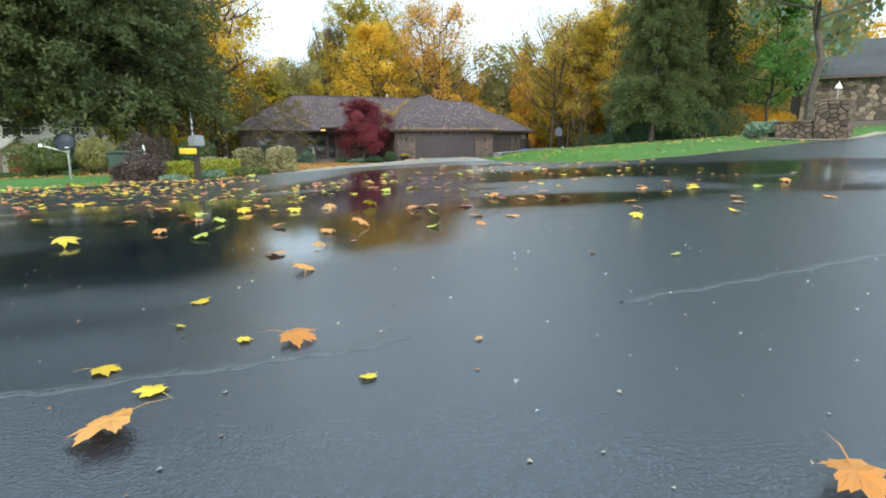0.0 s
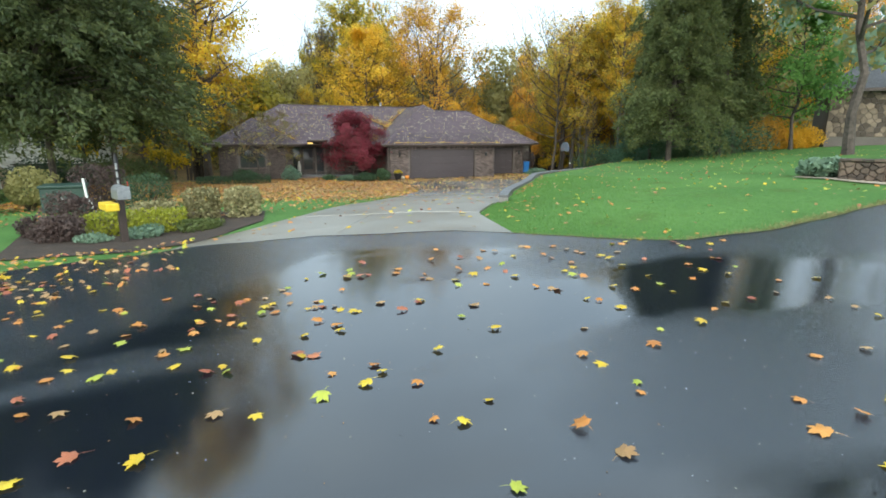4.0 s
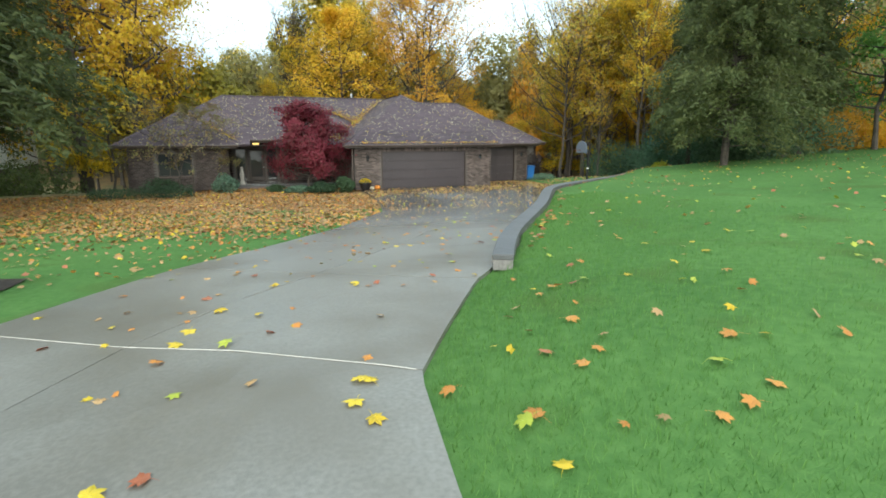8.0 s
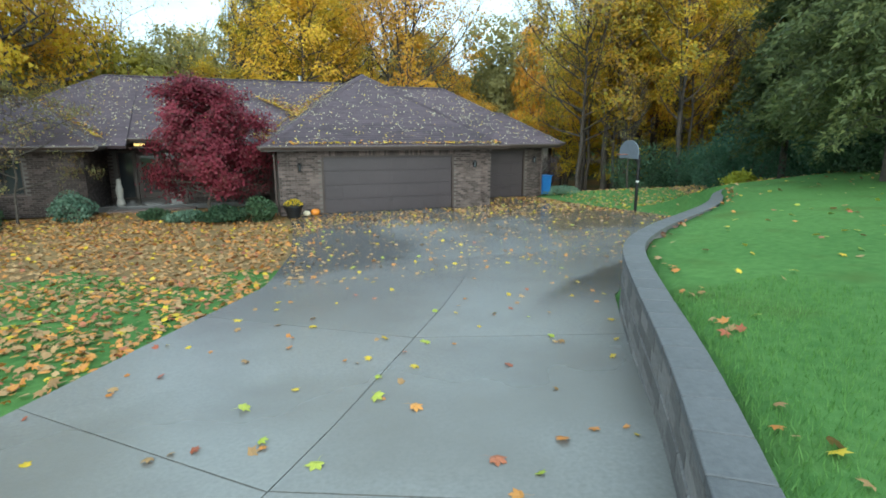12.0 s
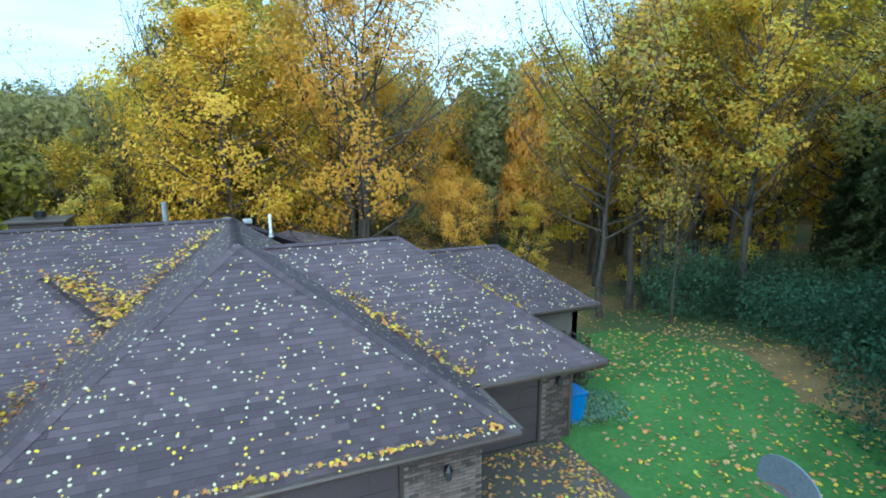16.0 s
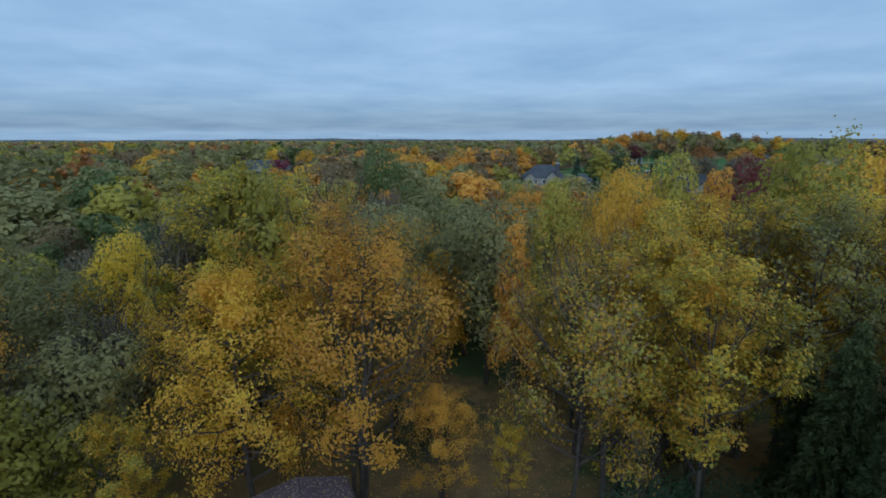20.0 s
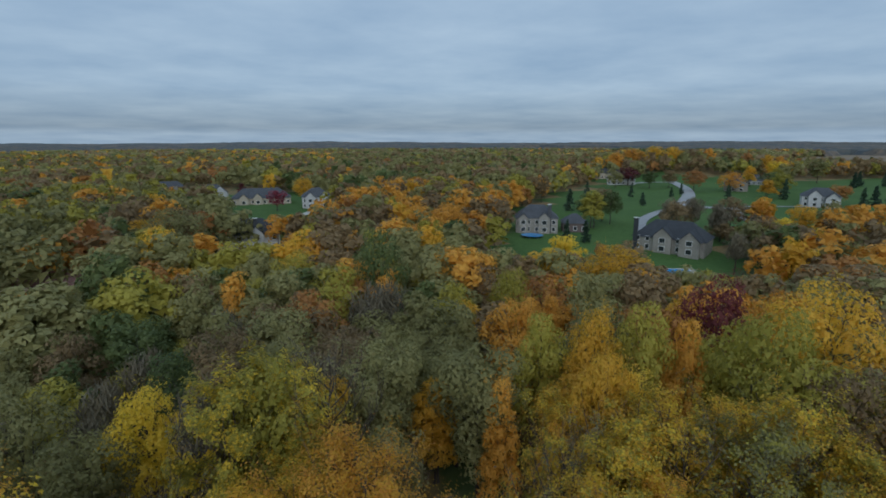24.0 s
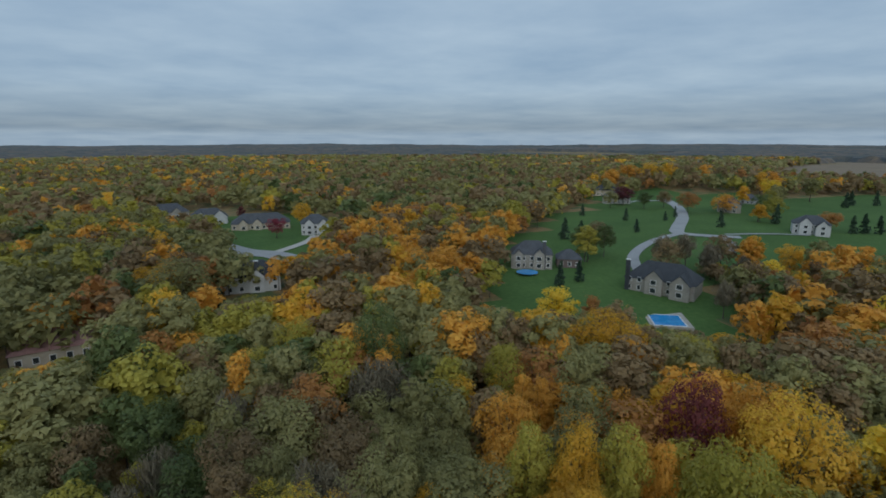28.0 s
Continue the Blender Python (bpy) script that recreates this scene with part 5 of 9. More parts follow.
def plant(key, x, y, label, category="tree", group="", rz=0.0, scale=1.0, z=None, name="tree"):
    ob = empty(name, x, y, float(height(x, y)) - 0.02 if z is None else z, rz)
    ob.scale = (scale, scale, scale)
    for nm, me in zip(("trunk", "crown", "branchwork"), TREE_MESHES[key]):
        c = new(nm, me)
        c.parent = ob
        if nm == "branchwork":
            tagged(c, kind="stuff")
    return tagged(ob, label, category, group)


broadleaf_meshes("maple_yellow", 11, 19.0, 5.2, 3.4, [F_YELLOW, F_GOLD, F_GOLD], 24000, 0.155, limbs=36, rise=0.75, lean=(-0.04, 0.0), spread=0.42, patch=0.5)
broadleaf_meshes("maple_gold", 12, 21.0, 6.4, 3.8, [F_GOLD, F_ORANGE, F_GOLD], 24000, 0.155, stems=4, limbs=44, rise=1.1, patch=0.5, spread=0.42)
broadleaf_meshes("sparse_olive", 13, 18.2, 5.6, 4.2, [F_LIME, F_GOLD, F_BROWN], 15000, 0.16, limbs=36, rise=1.4, bare=0.08, patch=0.8, keep_low=0.45, spread=0.4, thick=0.009)
broadleaf_meshes("tall_lime", 14, 25.0, 5.2, 7.0, [F_LIME, F_YELLOW, F_LIME], 19000, 0.20, limbs=26, rise=1.1, patch=0.8, thick=0.009)
broadleaf_meshes("slim_yellow", 15, 20.0, 3.9, 5.0, [F_YELLOW, F_LIME, F_GOLD], 11500, 0.18, limbs=24, rise=1.5, subs=4, twigs=3, patch=0.7, thick=0.009)
broadleaf_meshes("slim_orange", 16, 20.0, 3.9, 5.0, [F_ORANGE, F_GOLD, F_YELLOW], 9000, 0.18, limbs=24, rise=1.5, subs=4, twigs=3, thick=0.009)
broadleaf_meshes("wood_bare", 17, 18.5, 3.8, 5.5, [F_OLIVE, F_BROWN], 900, 0.16, limbs=26, rise=1.8, subs=5, twigs=4, patch=1.0, thick=0.009)
broadleaf_meshes("sapling", 19, 7.5, 2.0, 1.6, [F_YELLOW, F_LIME], 1500, 0.2, limbs=14, rise=1.2, subs=3, twigs=2)
broadleaf_meshes("green_maple", 18, 10.5, 3.6, 1.6, [F_GREENMAPLE, F_LIMEGREEN], 12000, 0.16, limbs=26, rise=0.6)
broadleaf_meshes("tall_yellow", 25, 34.0, 7.0, 6.5, [F_YELLOW, F_GOLD, F_YELLOW], 15000, 0.24, limbs=34, rise=0.8, spread=0.5, patch=0.7)
broadleaf_meshes("open_gold", 26, 19.0, 3.0, 4.5, [F_GOLD, F_ORANGE, F_YELLOW], 9000, 0.16, limbs=26, rise=1.6, subs=4, twigs=3, patch=0.7, thick=0.009)
broadleaf_meshes("open_olive", 28, 20.0, 5.4, 5.0, [F_OLIVE, F_LIME, F_OLIVE], 17000, 0.16, limbs=34, rise=1.3, subs=5, twigs=4, patch=0.6, thick=0.009)
conifer_meshes("lawn_cedar", 29, 15.4, 4.3, 1.6, whorls=54, boughs=9, sprays=270, size=0.072, sag=0.34, loose=4.0)
conifer_meshes("cedar", 21, 15.4, 4.2, 0.9, whorls=50, boughs=9, sprays=85, size=0.17, sag=0.34, loose=4.0)
conifer_meshes("high_cedar", 23, 16.0, 6.9, 3.3, whorls=50, boughs=8, sprays=190, size=0.11, loose=3.2, taper=0.45)
conifer_meshes("slim_cedar", 22, 14.5, 2.8, 2.6, whorls=40, boughs=7, sprays=90, size=0.12, loose=3.2)

plant("maple_yellow", 15.4, 63.3, "tall maple in full yellow leaf behind the house", group="yellow maples")
plant("maple_gold", 22.2, 62.2, "broad many-stemmed maple in golden leaf behind the house", group="yellow maples")
plant("open_gold", 42.2, 53.2, "slim tree with orange-gold leaves at the wood's edge", rz=30, scale=0.95)
plant("open_olive", 50.5, 52.4, "broad tree with fine olive leaves in the wood", rz=110, scale=1.0)
plant("sparse_olive", 34.0, 54.4, "half-bare tree with yellow lower leaves at the wood's edge")
plant("tall_lime", 14.5, 74.0, "tall yellow-green tree above the wood", rz=40)
plant("lawn_cedar", 26.4, 29.7, "large dark green cedar with drooping boughs on the lawn's edge", group="cedars")
plant("slim_cedar", 32.2, 31.2, "tall cedar with a bare lower trunk behind its neighbour", group="cedars", rz=70)
plant("green_maple", 37.6, 30.0, "bright green maple on the rise", rz=10)
plant("slim_cedar", 35.2, 34.5, "tall cedar with a bare lower trunk", group="cedars", rz=120, scale=1.05)
plant("high_cedar", -7.3, 34.6, "large dark cedar over the flower bed", group="cedars", rz=200)
plant("high_cedar", -5.2, 37.8, "large dark cedar beside the house", group="cedars", rz=20, scale=0.93)
plant("high_cedar", -12.5, 33.0, "large dark cedar near the white house", group="cedars", rz=300)

# ---- the woods ----
SPECIES = [F_YELLOW, F_GOLD, F_ORANGE, F_OLIVE, F_LIME, F_GREEN, F_BROWN, F_RUST, F_TWIG, F_MAROON, M_BARK, F_RED]
NAMES = ("yellow", "golden", "orange", "olive", "yellow-green", "green", "brown", "rust-coloured", "bare grey", "dark maroon", "bark", "bright red")


def lump_crown(rng, n, radius, low, high, lumps, size, form="oval", core=0.22):
    """A crown in rounded sprays of foliage, as arrays: leaves lie along the outside of each spray, with larger ones deeper in."""
    k = np.arange(lumps)
    z = np.clip((k + 0.5) / lumps + rng.normal(size=lumps) * 0.03, 0.02, 0.98)
    wide = {"oval": np.sin(np.pi * (0.10 + 0.86 * z)) ** 0.7, "round": np.sqrt(np.clip(1 - (1.7 * z - 0.75) ** 2, 0.08, 1)), "column": 0.75 + 0.25 * np.sin(np.pi * z) - 0.45 * z ** 3,
            "cone": 1.08 - 0.95 * z, "vase": 0.45 + 0.6 * z - 0.55 * np.clip(z - 0.75, 0, 1) * 2.2}[form]
    az = k * 2.39996 + rng.normal(size=lumps) * 0.35
    reach = radius * wide * np.where(k % 4 == 3, 0.30, 0.70 + 0.16 * rng.random(lumps)) * (0.86 + 0.3 * rng.random(lumps))
    c = np.stack([np.cos(az) * reach, np.sin(az) * reach, low + (high - low) * (0.06 + 0.86 * z)], -1)
    r = radius * (0.26 + 0.16 * rng.random(lumps)) * (0.72 + 0.4 * wide)
    which = rng.choice(lumps, int(n * 1.7), p=r ** 2 / (r ** 2).sum())
    out = c[which] * np.array([1, 1, 0]) / (radius + 1e-6)
    d = rand_unit(rng, len(which)) + 0.75 * out + np.array([0, 0, 0.45])
    d /= np.linalg.norm(d, axis=1, keepdims=True)
    p = c[which] + d * (r[which] * (0.78 + 0.34 * rng.random(len(which)) ** 1.5))[:, None] * np.array([1, 1, 0.85])
    deep = np.zeros(len(p), dtype=bool)
    for j in range(lumps):
        deep |= (which != j) & ((((p - c[j]) / (r[j] * 0.82)) ** 2).sum(axis=1) < 1)
    keep = np.flatnonzero(~deep)[:n]
    p, d = p[keep], d[keep]
    inner = int(n * core)
    q = rng.integers(0, len(p), inner)
    heart = np.array([0, 0, (low + high) / 2])
    ip = heart + (p[q] - heart) * (0.62 + 0.28 * rng.random(inner))[:, None]
    v, f = leaf_tris(rng, p, size, facing=d * 1.6 + np.array([0, 0, 0.25]))
    iv, jf = leaf_tris(rng, ip, size * 2.1, facing=d[q] * 1.4)
    return np.concatenate([v, iv]), np.concatenate([f, jf + len(v)])


NEAR_SHAPES, NEAR_TRUNKS = [], []
FORMS = ("oval", "round", "oval", "column", "vase", "cone")
WIDTHS = (0.25, 0.31, 0.27, 0.17, 0.27, 0.22)
for i in range(12):
    rng_t = np.random.default_rng(100 + i)
    form, rad = FORMS[i % 6], WIDTHS[i % 6]
    segs_t, ends_t, own_t, boles_t = grown(rng_t, 18.0, 15.5 * rad, 4.5, 15, 1 + (i % 2), 1.15 + 0.3 * (i % 3), 4, 2)
    tv, tf = limb_tubes([q for q in segs_t if q[2] > 0.03], 3)
    boles_t = [([np.asarray(q) / 18.0 * np.array([1, 1, 0.95]) for q in pts_], [r / 18.0 for r in rad_]) for pts_, rad_ in boles_t]
    lv, lf, _ = leafy(rng_t, ends_t, own_t, 800 if i < 6 else 250, 0.42, 0.22 if i < 6 else 0.26, 18.0, patch=0.7)
    cv, cf = lump_crown(rng_t, 4600 if i < 6 else 2000, rad, 0.24 - 0.04 * (i % 2), 1.0, 42 if i < 6 else 32, 0.0165 if i < 6 else 0.026, form, 0.14)
    NEAR_SHAPES.append((np.concatenate([cv, lv / 18.0]), np.concatenate([cf, lf + len(cv)])))
    NEAR_TRUNKS.append((boles_t, tv / 18.0, tf))
FAR_SHAPES = [lump_crown(np.random.default_rng(200 + i), 330, 0.27 + 0.04 * (i % 3), 0.22, 1.0, 18, 0.066, FORMS[i % 3], 0.2) for i in range(6)]
DOT_SHAPES = [lump_crown(np.random.default_rng(300 + i), 66, 0.36, 0.2, 1.0, 9, 0.145, "round", 0.2) for i in range(5)]
TWIG_SHAPES = []
for i in range(4):
    rng_t = np.random.default_rng(400 + i)
    cp = crown_points(rng_t, 1500, 0.25, 0.22, 1.0, 26, taper=0.15)
    out = cp - np.array([0, 0, 0.15])
    out[:, 2] = np.abs(out[:, 2]) * 1.6
    out /= np.linalg.norm(out, axis=1, keepdims=True)
    tw_v, tw_f = leaf_tris(rng_t, cp, 0.012, stretch=8.0, droop=out)
    lf_v, lf_f = lump_crown(rng_t, 900, 0.24, 0.22, 0.95, 24, 0.012, "oval", 0.05)
    TWIG_SHAPES.append((np.concatenate([tw_v, lf_v]), np.concatenate([tw_f, lf_f + len(tw_v)])))


def species_at(rng, x, y):
    """Which colour grows where: yellow and orange maples east of the back lawn, drab ash and oak to the north and west, an orange belt beyond."""
    d = math.hypot(x - 15, y - 29)
    az = math.degrees(math.atan2(x - 15, y - 29))
    r = (0.5 + 0.5 * math.sin(x * 0.19 + 2.0 * math.sin(y * 0.13)) * math.cos(y * 0.17 + 1.3 * math.sin(x * 0.11))) * 0.35 + rng.random() * 0.65
    if d < 95:
        if az < 4:
            w = (0.03, 0.07, 0.02, 0.25, 0.12, 0.07, 0.16, 0.0, 0.28, 0.0)
        elif az < 30:
            w = (0.03, 0.09, 0.05, 0.31, 0.07, 0.0, 0.22, 0.01, 0.22, 0.0)
        else:
            w = (0.20, 0.18, 0.10, 0.16, 0.20, 0.0, 0.08, 0.02, 0.06, 0.0)
    elif d < 150:
        if az < 4:
            w = (0.02, 0.12, 0.09, 0.27, 0.12, 0.10, 0.20, 0.02, 0.06, 0.0)
        elif az < 34:
            w = (0.05, 0.14, 0.14, 0.25, 0.10, 0.02, 0.20, 0.04, 0.06, 0.0)
        else:
            w = (0.06, 0.16, 0.12, 0.18, 0.07, 0.0, 0.20, 0.08, 0.12, 0.01)
    elif d < 330:
        if az < 5:
            w = (0.02, 0.12, 0.06, 0.38, 0.14, 0.06, 0.16, 0.02, 0.04, 0.0)
        elif az < 32:
            w = (0.02, 0.17, 0.25, 0.14, 0.09, 0.01, 0.18, 0.11, 0.03, 0.0)
        else:
            w = (0.04, 0.14, 0.16, 0.18, 0.06, 0.02, 0.22, 0.12, 0.06, 0.0)
    # beyond 330 m more olive and brown crowns imitate the dulling of haze
    elif az < 12:
        w = (0.01, 0.12, 0.10, 0.30, 0.06, 0.03, 0.28, 0.07, 0.03, 0.0)
    elif az < 32:
        w = (0.0, 0.03, 0.03, 0.40, 0.03, 0.10, 0.32, 0.03, 0.06, 0.0)
    else:
        w = (0.01, 0.08, 0.08, 0.32, 0.04, 0.05, 0.32, 0.06, 0.04, 0.0)
    return int(np.searchsorted(np.cumsum(w), r * sum(w) * 0.9999))


YARD_CLEAR = [(-26, -60), (-26, 44), (-12, 48), (-2, 54), (8, 62), (19, 66), (27, 68), (31, 84), (38, 84), (37, 66), (36.5, 58), (37, 50), (41, 44), (48, 38), (70, 40), (90, 20), (90, -60)]


def grow_wood(rng, rmin, rmax, step):
    """Jittered points over a sector ahead of the house, kept off yards and greens."""
    n = int(rmax / step) + 1
    g = (np.stack(np.meshgrid(np.arange(-n, n + 1), np.arange(-n, n + 1)), -1).reshape(-1, 2) + rng.uniform(-0.42, 0.42, ((2 * n + 1) ** 2, 2))) * step
    d = np.hypot(g[:, 0], g[:, 1])
    az = np.degrees(np.arctan2(g[:, 0], g[:, 1]))
    g = g[(d > rmin) & (d <= rmax) & (az > -27) & (az < 72)] + np.array([15.0, 29.0])
    clear = inside(g[:, 0], g[:, 1], YARD_CLEAR) | inside(g[:, 0], g[:, 1], EAST_GREEN) | inside(g[:, 0], g[:, 1], WEST_GREEN) | inside(g[:, 0], g[:, 1], STUBBLE)
    return g[~clear]


# houses and lawns kept in the camera's view: trees before them stay low
KEPT_VISIBLE = [(141, 137, 10), (139, 130, 13), (-27, 178, 9), (152, 160, 14), (140, 208, 18), (106, 170, 16), (23, 216, 10), (38, 288, 12), (60, 334, 10), (37, 392, 20), (3, 470, 26), (258, 244, 14), (205, 205, 22), (233, 178, 10)]


def sight_cap(x, y):
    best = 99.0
    # tallest tree that stays under the sight lines from the camera's high end
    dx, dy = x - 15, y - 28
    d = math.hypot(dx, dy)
    for px, py, half in KEPT_VISIBLE:
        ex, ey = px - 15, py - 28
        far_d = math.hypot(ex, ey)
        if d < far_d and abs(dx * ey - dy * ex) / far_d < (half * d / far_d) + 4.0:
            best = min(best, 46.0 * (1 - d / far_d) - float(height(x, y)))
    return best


forest_rng = np.random.default_rng(77)
near = grow_wood(forest_rng, 24, 140, 6.9)
mid = grow_wood(forest_rng, 140, 330, 8.4)
far = grow_wood(forest_rng, 330, 900, 11.6)
farthest = grow_wood(np.random.default_rng(78), 900, 1550, 15.0)

# the nearest trees stand singly
order = np.argsort(np.hypot(near[:, 0] - 22, near[:, 1] - 60))
single, joined = near[order[:150]], near[order[150:]]
WOOD_MESHES = {}
WOOD_TRUNKS = [(bole_mesh(bl, 6), mesh_of("branchwork", tv, tf, M_BARK)) for bl, tv, tf in NEAR_TRUNKS]


def wood_crown(s, k):
    if (s, k) not in WOOD_MESHES:
        v, f = TWIG_SHAPES[k % 4] if SPECIES[s] is F_TWIG else NEAR_SHAPES[k]
        WOOD_MESHES[s, k] = mesh_of("crown", v, f, SPECIES[s])
    return WOOD_MESHES[s, k]


def wood_tree(x, y, s, k, tall, wide, rz, label):
    ob = empty("tree", x, y, float(height(x, y)), rz)
    ob.scale = (tall * wide, tall * wide, tall)
    for nm, me in (("trunk", WOOD_TRUNKS[k][0]), ("crown", wood_crown(s, k)), ("branchwork", WOOD_TRUNKS[k][1])):
        c = new(nm, me)
        c.parent = ob
        if nm == "branchwork":
            tagged(c, kind="stuff")
    tagged(ob, label, "tree", "trees of the wood")


# trees that stand out by their colour or size: place, kind, height of the top, width and form
STANDOUT = ((49.9, 81.1, 4, 16.8, 7.5, 0), (54.5, 76.6, 1, 18.2, 7.5, 2), (57.5, 71.9, 4, 20.0, 7.0, 0), (47.1, 65.6, 1, 18.1, 7.0, 2), (60.6, 68.9, 2, 18.9, 4.6, 3), (63.4, 61.8, 4, 21.1, 12.5, 1),
            (40.0, 72.9, 2, 13.9, 5.5, 5), (64.6, 100.4, 2, 12.4, 6.5, 5), (43.5, 130.1, 5, 20.0, 11.0, 1), (-5.4, 177.1, 2, 9.4, 16.0, 1), (1.7, 207.0, 3, 17.0, 19.0, 1), (-7.0, 214.0, 1, 13.0, 17.0, 1), (2.0, 222.0, 6, 16.0, 15.0, 1),
            (19.1, 140.4, 4, 9.5, 11.0, 1), (28.6, 142.8, 4, 14.0, 10.5, 1), (64.5, 113.1, 4, 13.6, 9.0, 1), (95.8, 120.4, 1, 14.0, 17.0, 1), (77.6, 79.2, 9, 18.7, 11.0, 1), (81.7, 67.3, 1, 20.0, 16.0, 1),
            (92.0, 78.0, 2, 15.0, 13.0, 1), (78.0, 203.1, 2, 15.0, 15.0, 1), (88.0, 198.0, 2, 15.0, 15.0, 1), (72.5, 186.1, 2, 11.4, 11.0, 1), (6.1, 86.6, 0, 12.7, 8.5, 2), (11.9, 77.8, 8, 17.0, 8.0, 0), (17.0, 74.5, 4, 18.6, 11.0, 1),
            (57.0, 57.0, 1, 15.0, 7.0, 0), (66.0, 56.0, 6, 17.0, 10.0, 1), (72.0, 50.0, 2, 17.0, 10.0, 1), (-14.0, 82.0, 5, 12.0, 11.0, 1), (-6.0, 92.0, 3, 12.0, 11.0, 1),
            (30.5, 84.0, 3, 14.0, 10.0, 4), (35.0, 92.0, 3, 13.0, 10.0, 1), (24.0, 90.0, 8, 13.0, 10.0, 0), (18.0, 96.0, 3, 12.0, 11.0, 1), (8.0, 100.0, 5, 11.0, 11.0, 1))
for x, y, s, top_z, across, k in STANDOUT:
    tall = top_z - float(height(x, y))
    wood_tree(x, y, s, k, tall, across / (2.2 * WIDTHS[k] * tall), x * 7, "tall tree with %s crown above the wood" % NAMES[s])
for rank, (x, y) in enumerate(single):
    s = species_at(forest_rng, x, y)
    if x > 34 and y < 75 and s in (2, 5, 6, 7):
        s = (1, 0, 1, 0)[(2, 5, 6, 7).index(s)]
    tall = min((14.0 if x > 10 else 10.0) + 6.0 * forest_rng.random(), sight_cap(x, y))
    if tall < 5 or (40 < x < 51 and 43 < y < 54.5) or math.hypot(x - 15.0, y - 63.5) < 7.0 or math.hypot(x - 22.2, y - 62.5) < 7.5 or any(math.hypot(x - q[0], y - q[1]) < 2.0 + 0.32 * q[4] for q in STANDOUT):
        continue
    if 35 < x < 62 and 46 < y < 69:
        plant(("slim_yellow", "open_gold", "slim_yellow", "wood_bare")[rank % 4], float(x), float(y), "slender open-crowned tree with a long clean trunk", group="trees of the wood", rz=rank * 77.0, scale=0.78 + 0.25 * forest_rng.random())
        continue
    wood_tree(float(x), float(y), s, int(forest_rng.integers(0, 6)) + (0 if rank < 75 else 6), tall, 0.88 + 0.34 * forest_rng.random(), forest_rng.random() * 360,
              "slender wood tree with %s autumn crown" % NAMES[s])
def join_wood(name, points, shapes, tall, label, trunks):
    vs, fs, ms, k = [], [], [], 0
    for x, y in points:
        if any(math.hypot(x - q[0], y - q[1]) < 2.0 + 0.32 * q[4] for q in STANDOUT):
            continue
        s = species_at(forest_rng, x, y)
        v, f = (TWIG_SHAPES[int(forest_rng.integers(0, 4))] if SPECIES[s] is F_TWIG and shapes[0][0].shape[0] > 300 else shapes[int(forest_rng.integers(0, len(shapes)))])
        t = min(tall * (0.72 + 0.5 * forest_rng.random()), sight_cap(x, y))
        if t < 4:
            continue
        w = max(t, 10.0) * (0.95 + 0.5 * forest_rng.random())
        a = forest_rng.random() * 6.283
        c, sn = math.cos(a), math.sin(a)
        z = float(height(x, y))
        vs.append(np.stack([x + (v[:, 0] * c - v[:, 1] * sn) * w, y + (v[:, 0] * sn + v[:, 1] * c) * w, z + v[:, 2] * t], -1))
        fs.append(f + k)
        ms.append(np.full(len(f), s))
        k += len(v)
        if trunks:
            tv = np.array([(-0.012, 0, -0.02), (0.012, 0, -0.02), (0, 0, 0.8), (0, -0.012, -0.02), (0, 0.012, -0.02), (0.001, 0, 0.8)]) * t + np.array([x, y, z])
            vs.append(tv)
            fs.append(np.array([(0, 1, 2), (3, 4, 5)]) + k)
            ms.append(np.full(2, 10))
            k += 6
    ob = soup(name, np.concatenate(vs), np.concatenate(fs), SPECIES, mat_index=np.concatenate(ms))
    return tagged(ob, label, "woods", kind="stuff")


JOIN_SHAPES = [lump_crown(np.random.default_rng(150 + i), 1400, 0.26 + 0.03 * (i % 3), 0.24, 1.0, 28, 0.037, FORMS[i % 3], 0.16) for i in range(6)]
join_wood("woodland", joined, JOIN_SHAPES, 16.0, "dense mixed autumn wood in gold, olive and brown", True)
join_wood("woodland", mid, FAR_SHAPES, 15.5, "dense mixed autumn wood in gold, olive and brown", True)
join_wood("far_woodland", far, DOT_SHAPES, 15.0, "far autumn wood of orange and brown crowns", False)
LAST_SHAPES = [lump_crown(np.random.default_rng(340 + i), 24, 0.5, 0.1, 1.0, 6, 0.34, "round", 0.2) for i in range(4)]
join_wood("farthest_woodland", farthest, LAST_SHAPES, 14.0, "farthest autumn wood of brown and olive crowns", False)

# beyond, the canopy closes into one uneven sheet, with low hills on the skyline
caz = np.radians(np.linspace(-50, 80, 260))
crr = 1500 * (4900 / 1500) ** np.linspace(0, 1, 110)
CA, CR = np.meshgrid(caz, crr)
bump_rng = np.random.default_rng(9)
CX, CY = 15 + CR * np.sin(CA), 29 + CR * np.cos(CA)
CZ = 8 + 5.0 * bump_rng.random(CX.shape) + 4 * np.sin(CX * 0.009) * np.cos(CY * 0.008)
field_gap = inside(CX, CY, STUBBLE)
strip = (np.sin(CX * 0.0026 + 1.2) * np.cos(CY * 0.0019 - 0.5) > 0.62) & (CX > 700)
CZ[field_gap | strip] = -3
CZ[CR > 3800] += 10 * smoothstep(3800, 4900, CR[CR > 3800]) * (1.0 + 0.6 * np.sin(CA[CR > 3800] * 9))
cid = np.arange(CX.size).reshape(CX.shape)
canopy = soup("backdrop_canopy", np.stack([CX, CY, CZ], -1).reshape(-1, 3), np.stack([cid[:-1, :-1], cid[:-1, 1:], cid[1:, 1:], cid[1:, :-1]], -1).reshape(-1, 4), M_HAZED_WOOD)
tagged(canopy, "far wooded plain reaching the horizon", "backdrop", kind="structure")

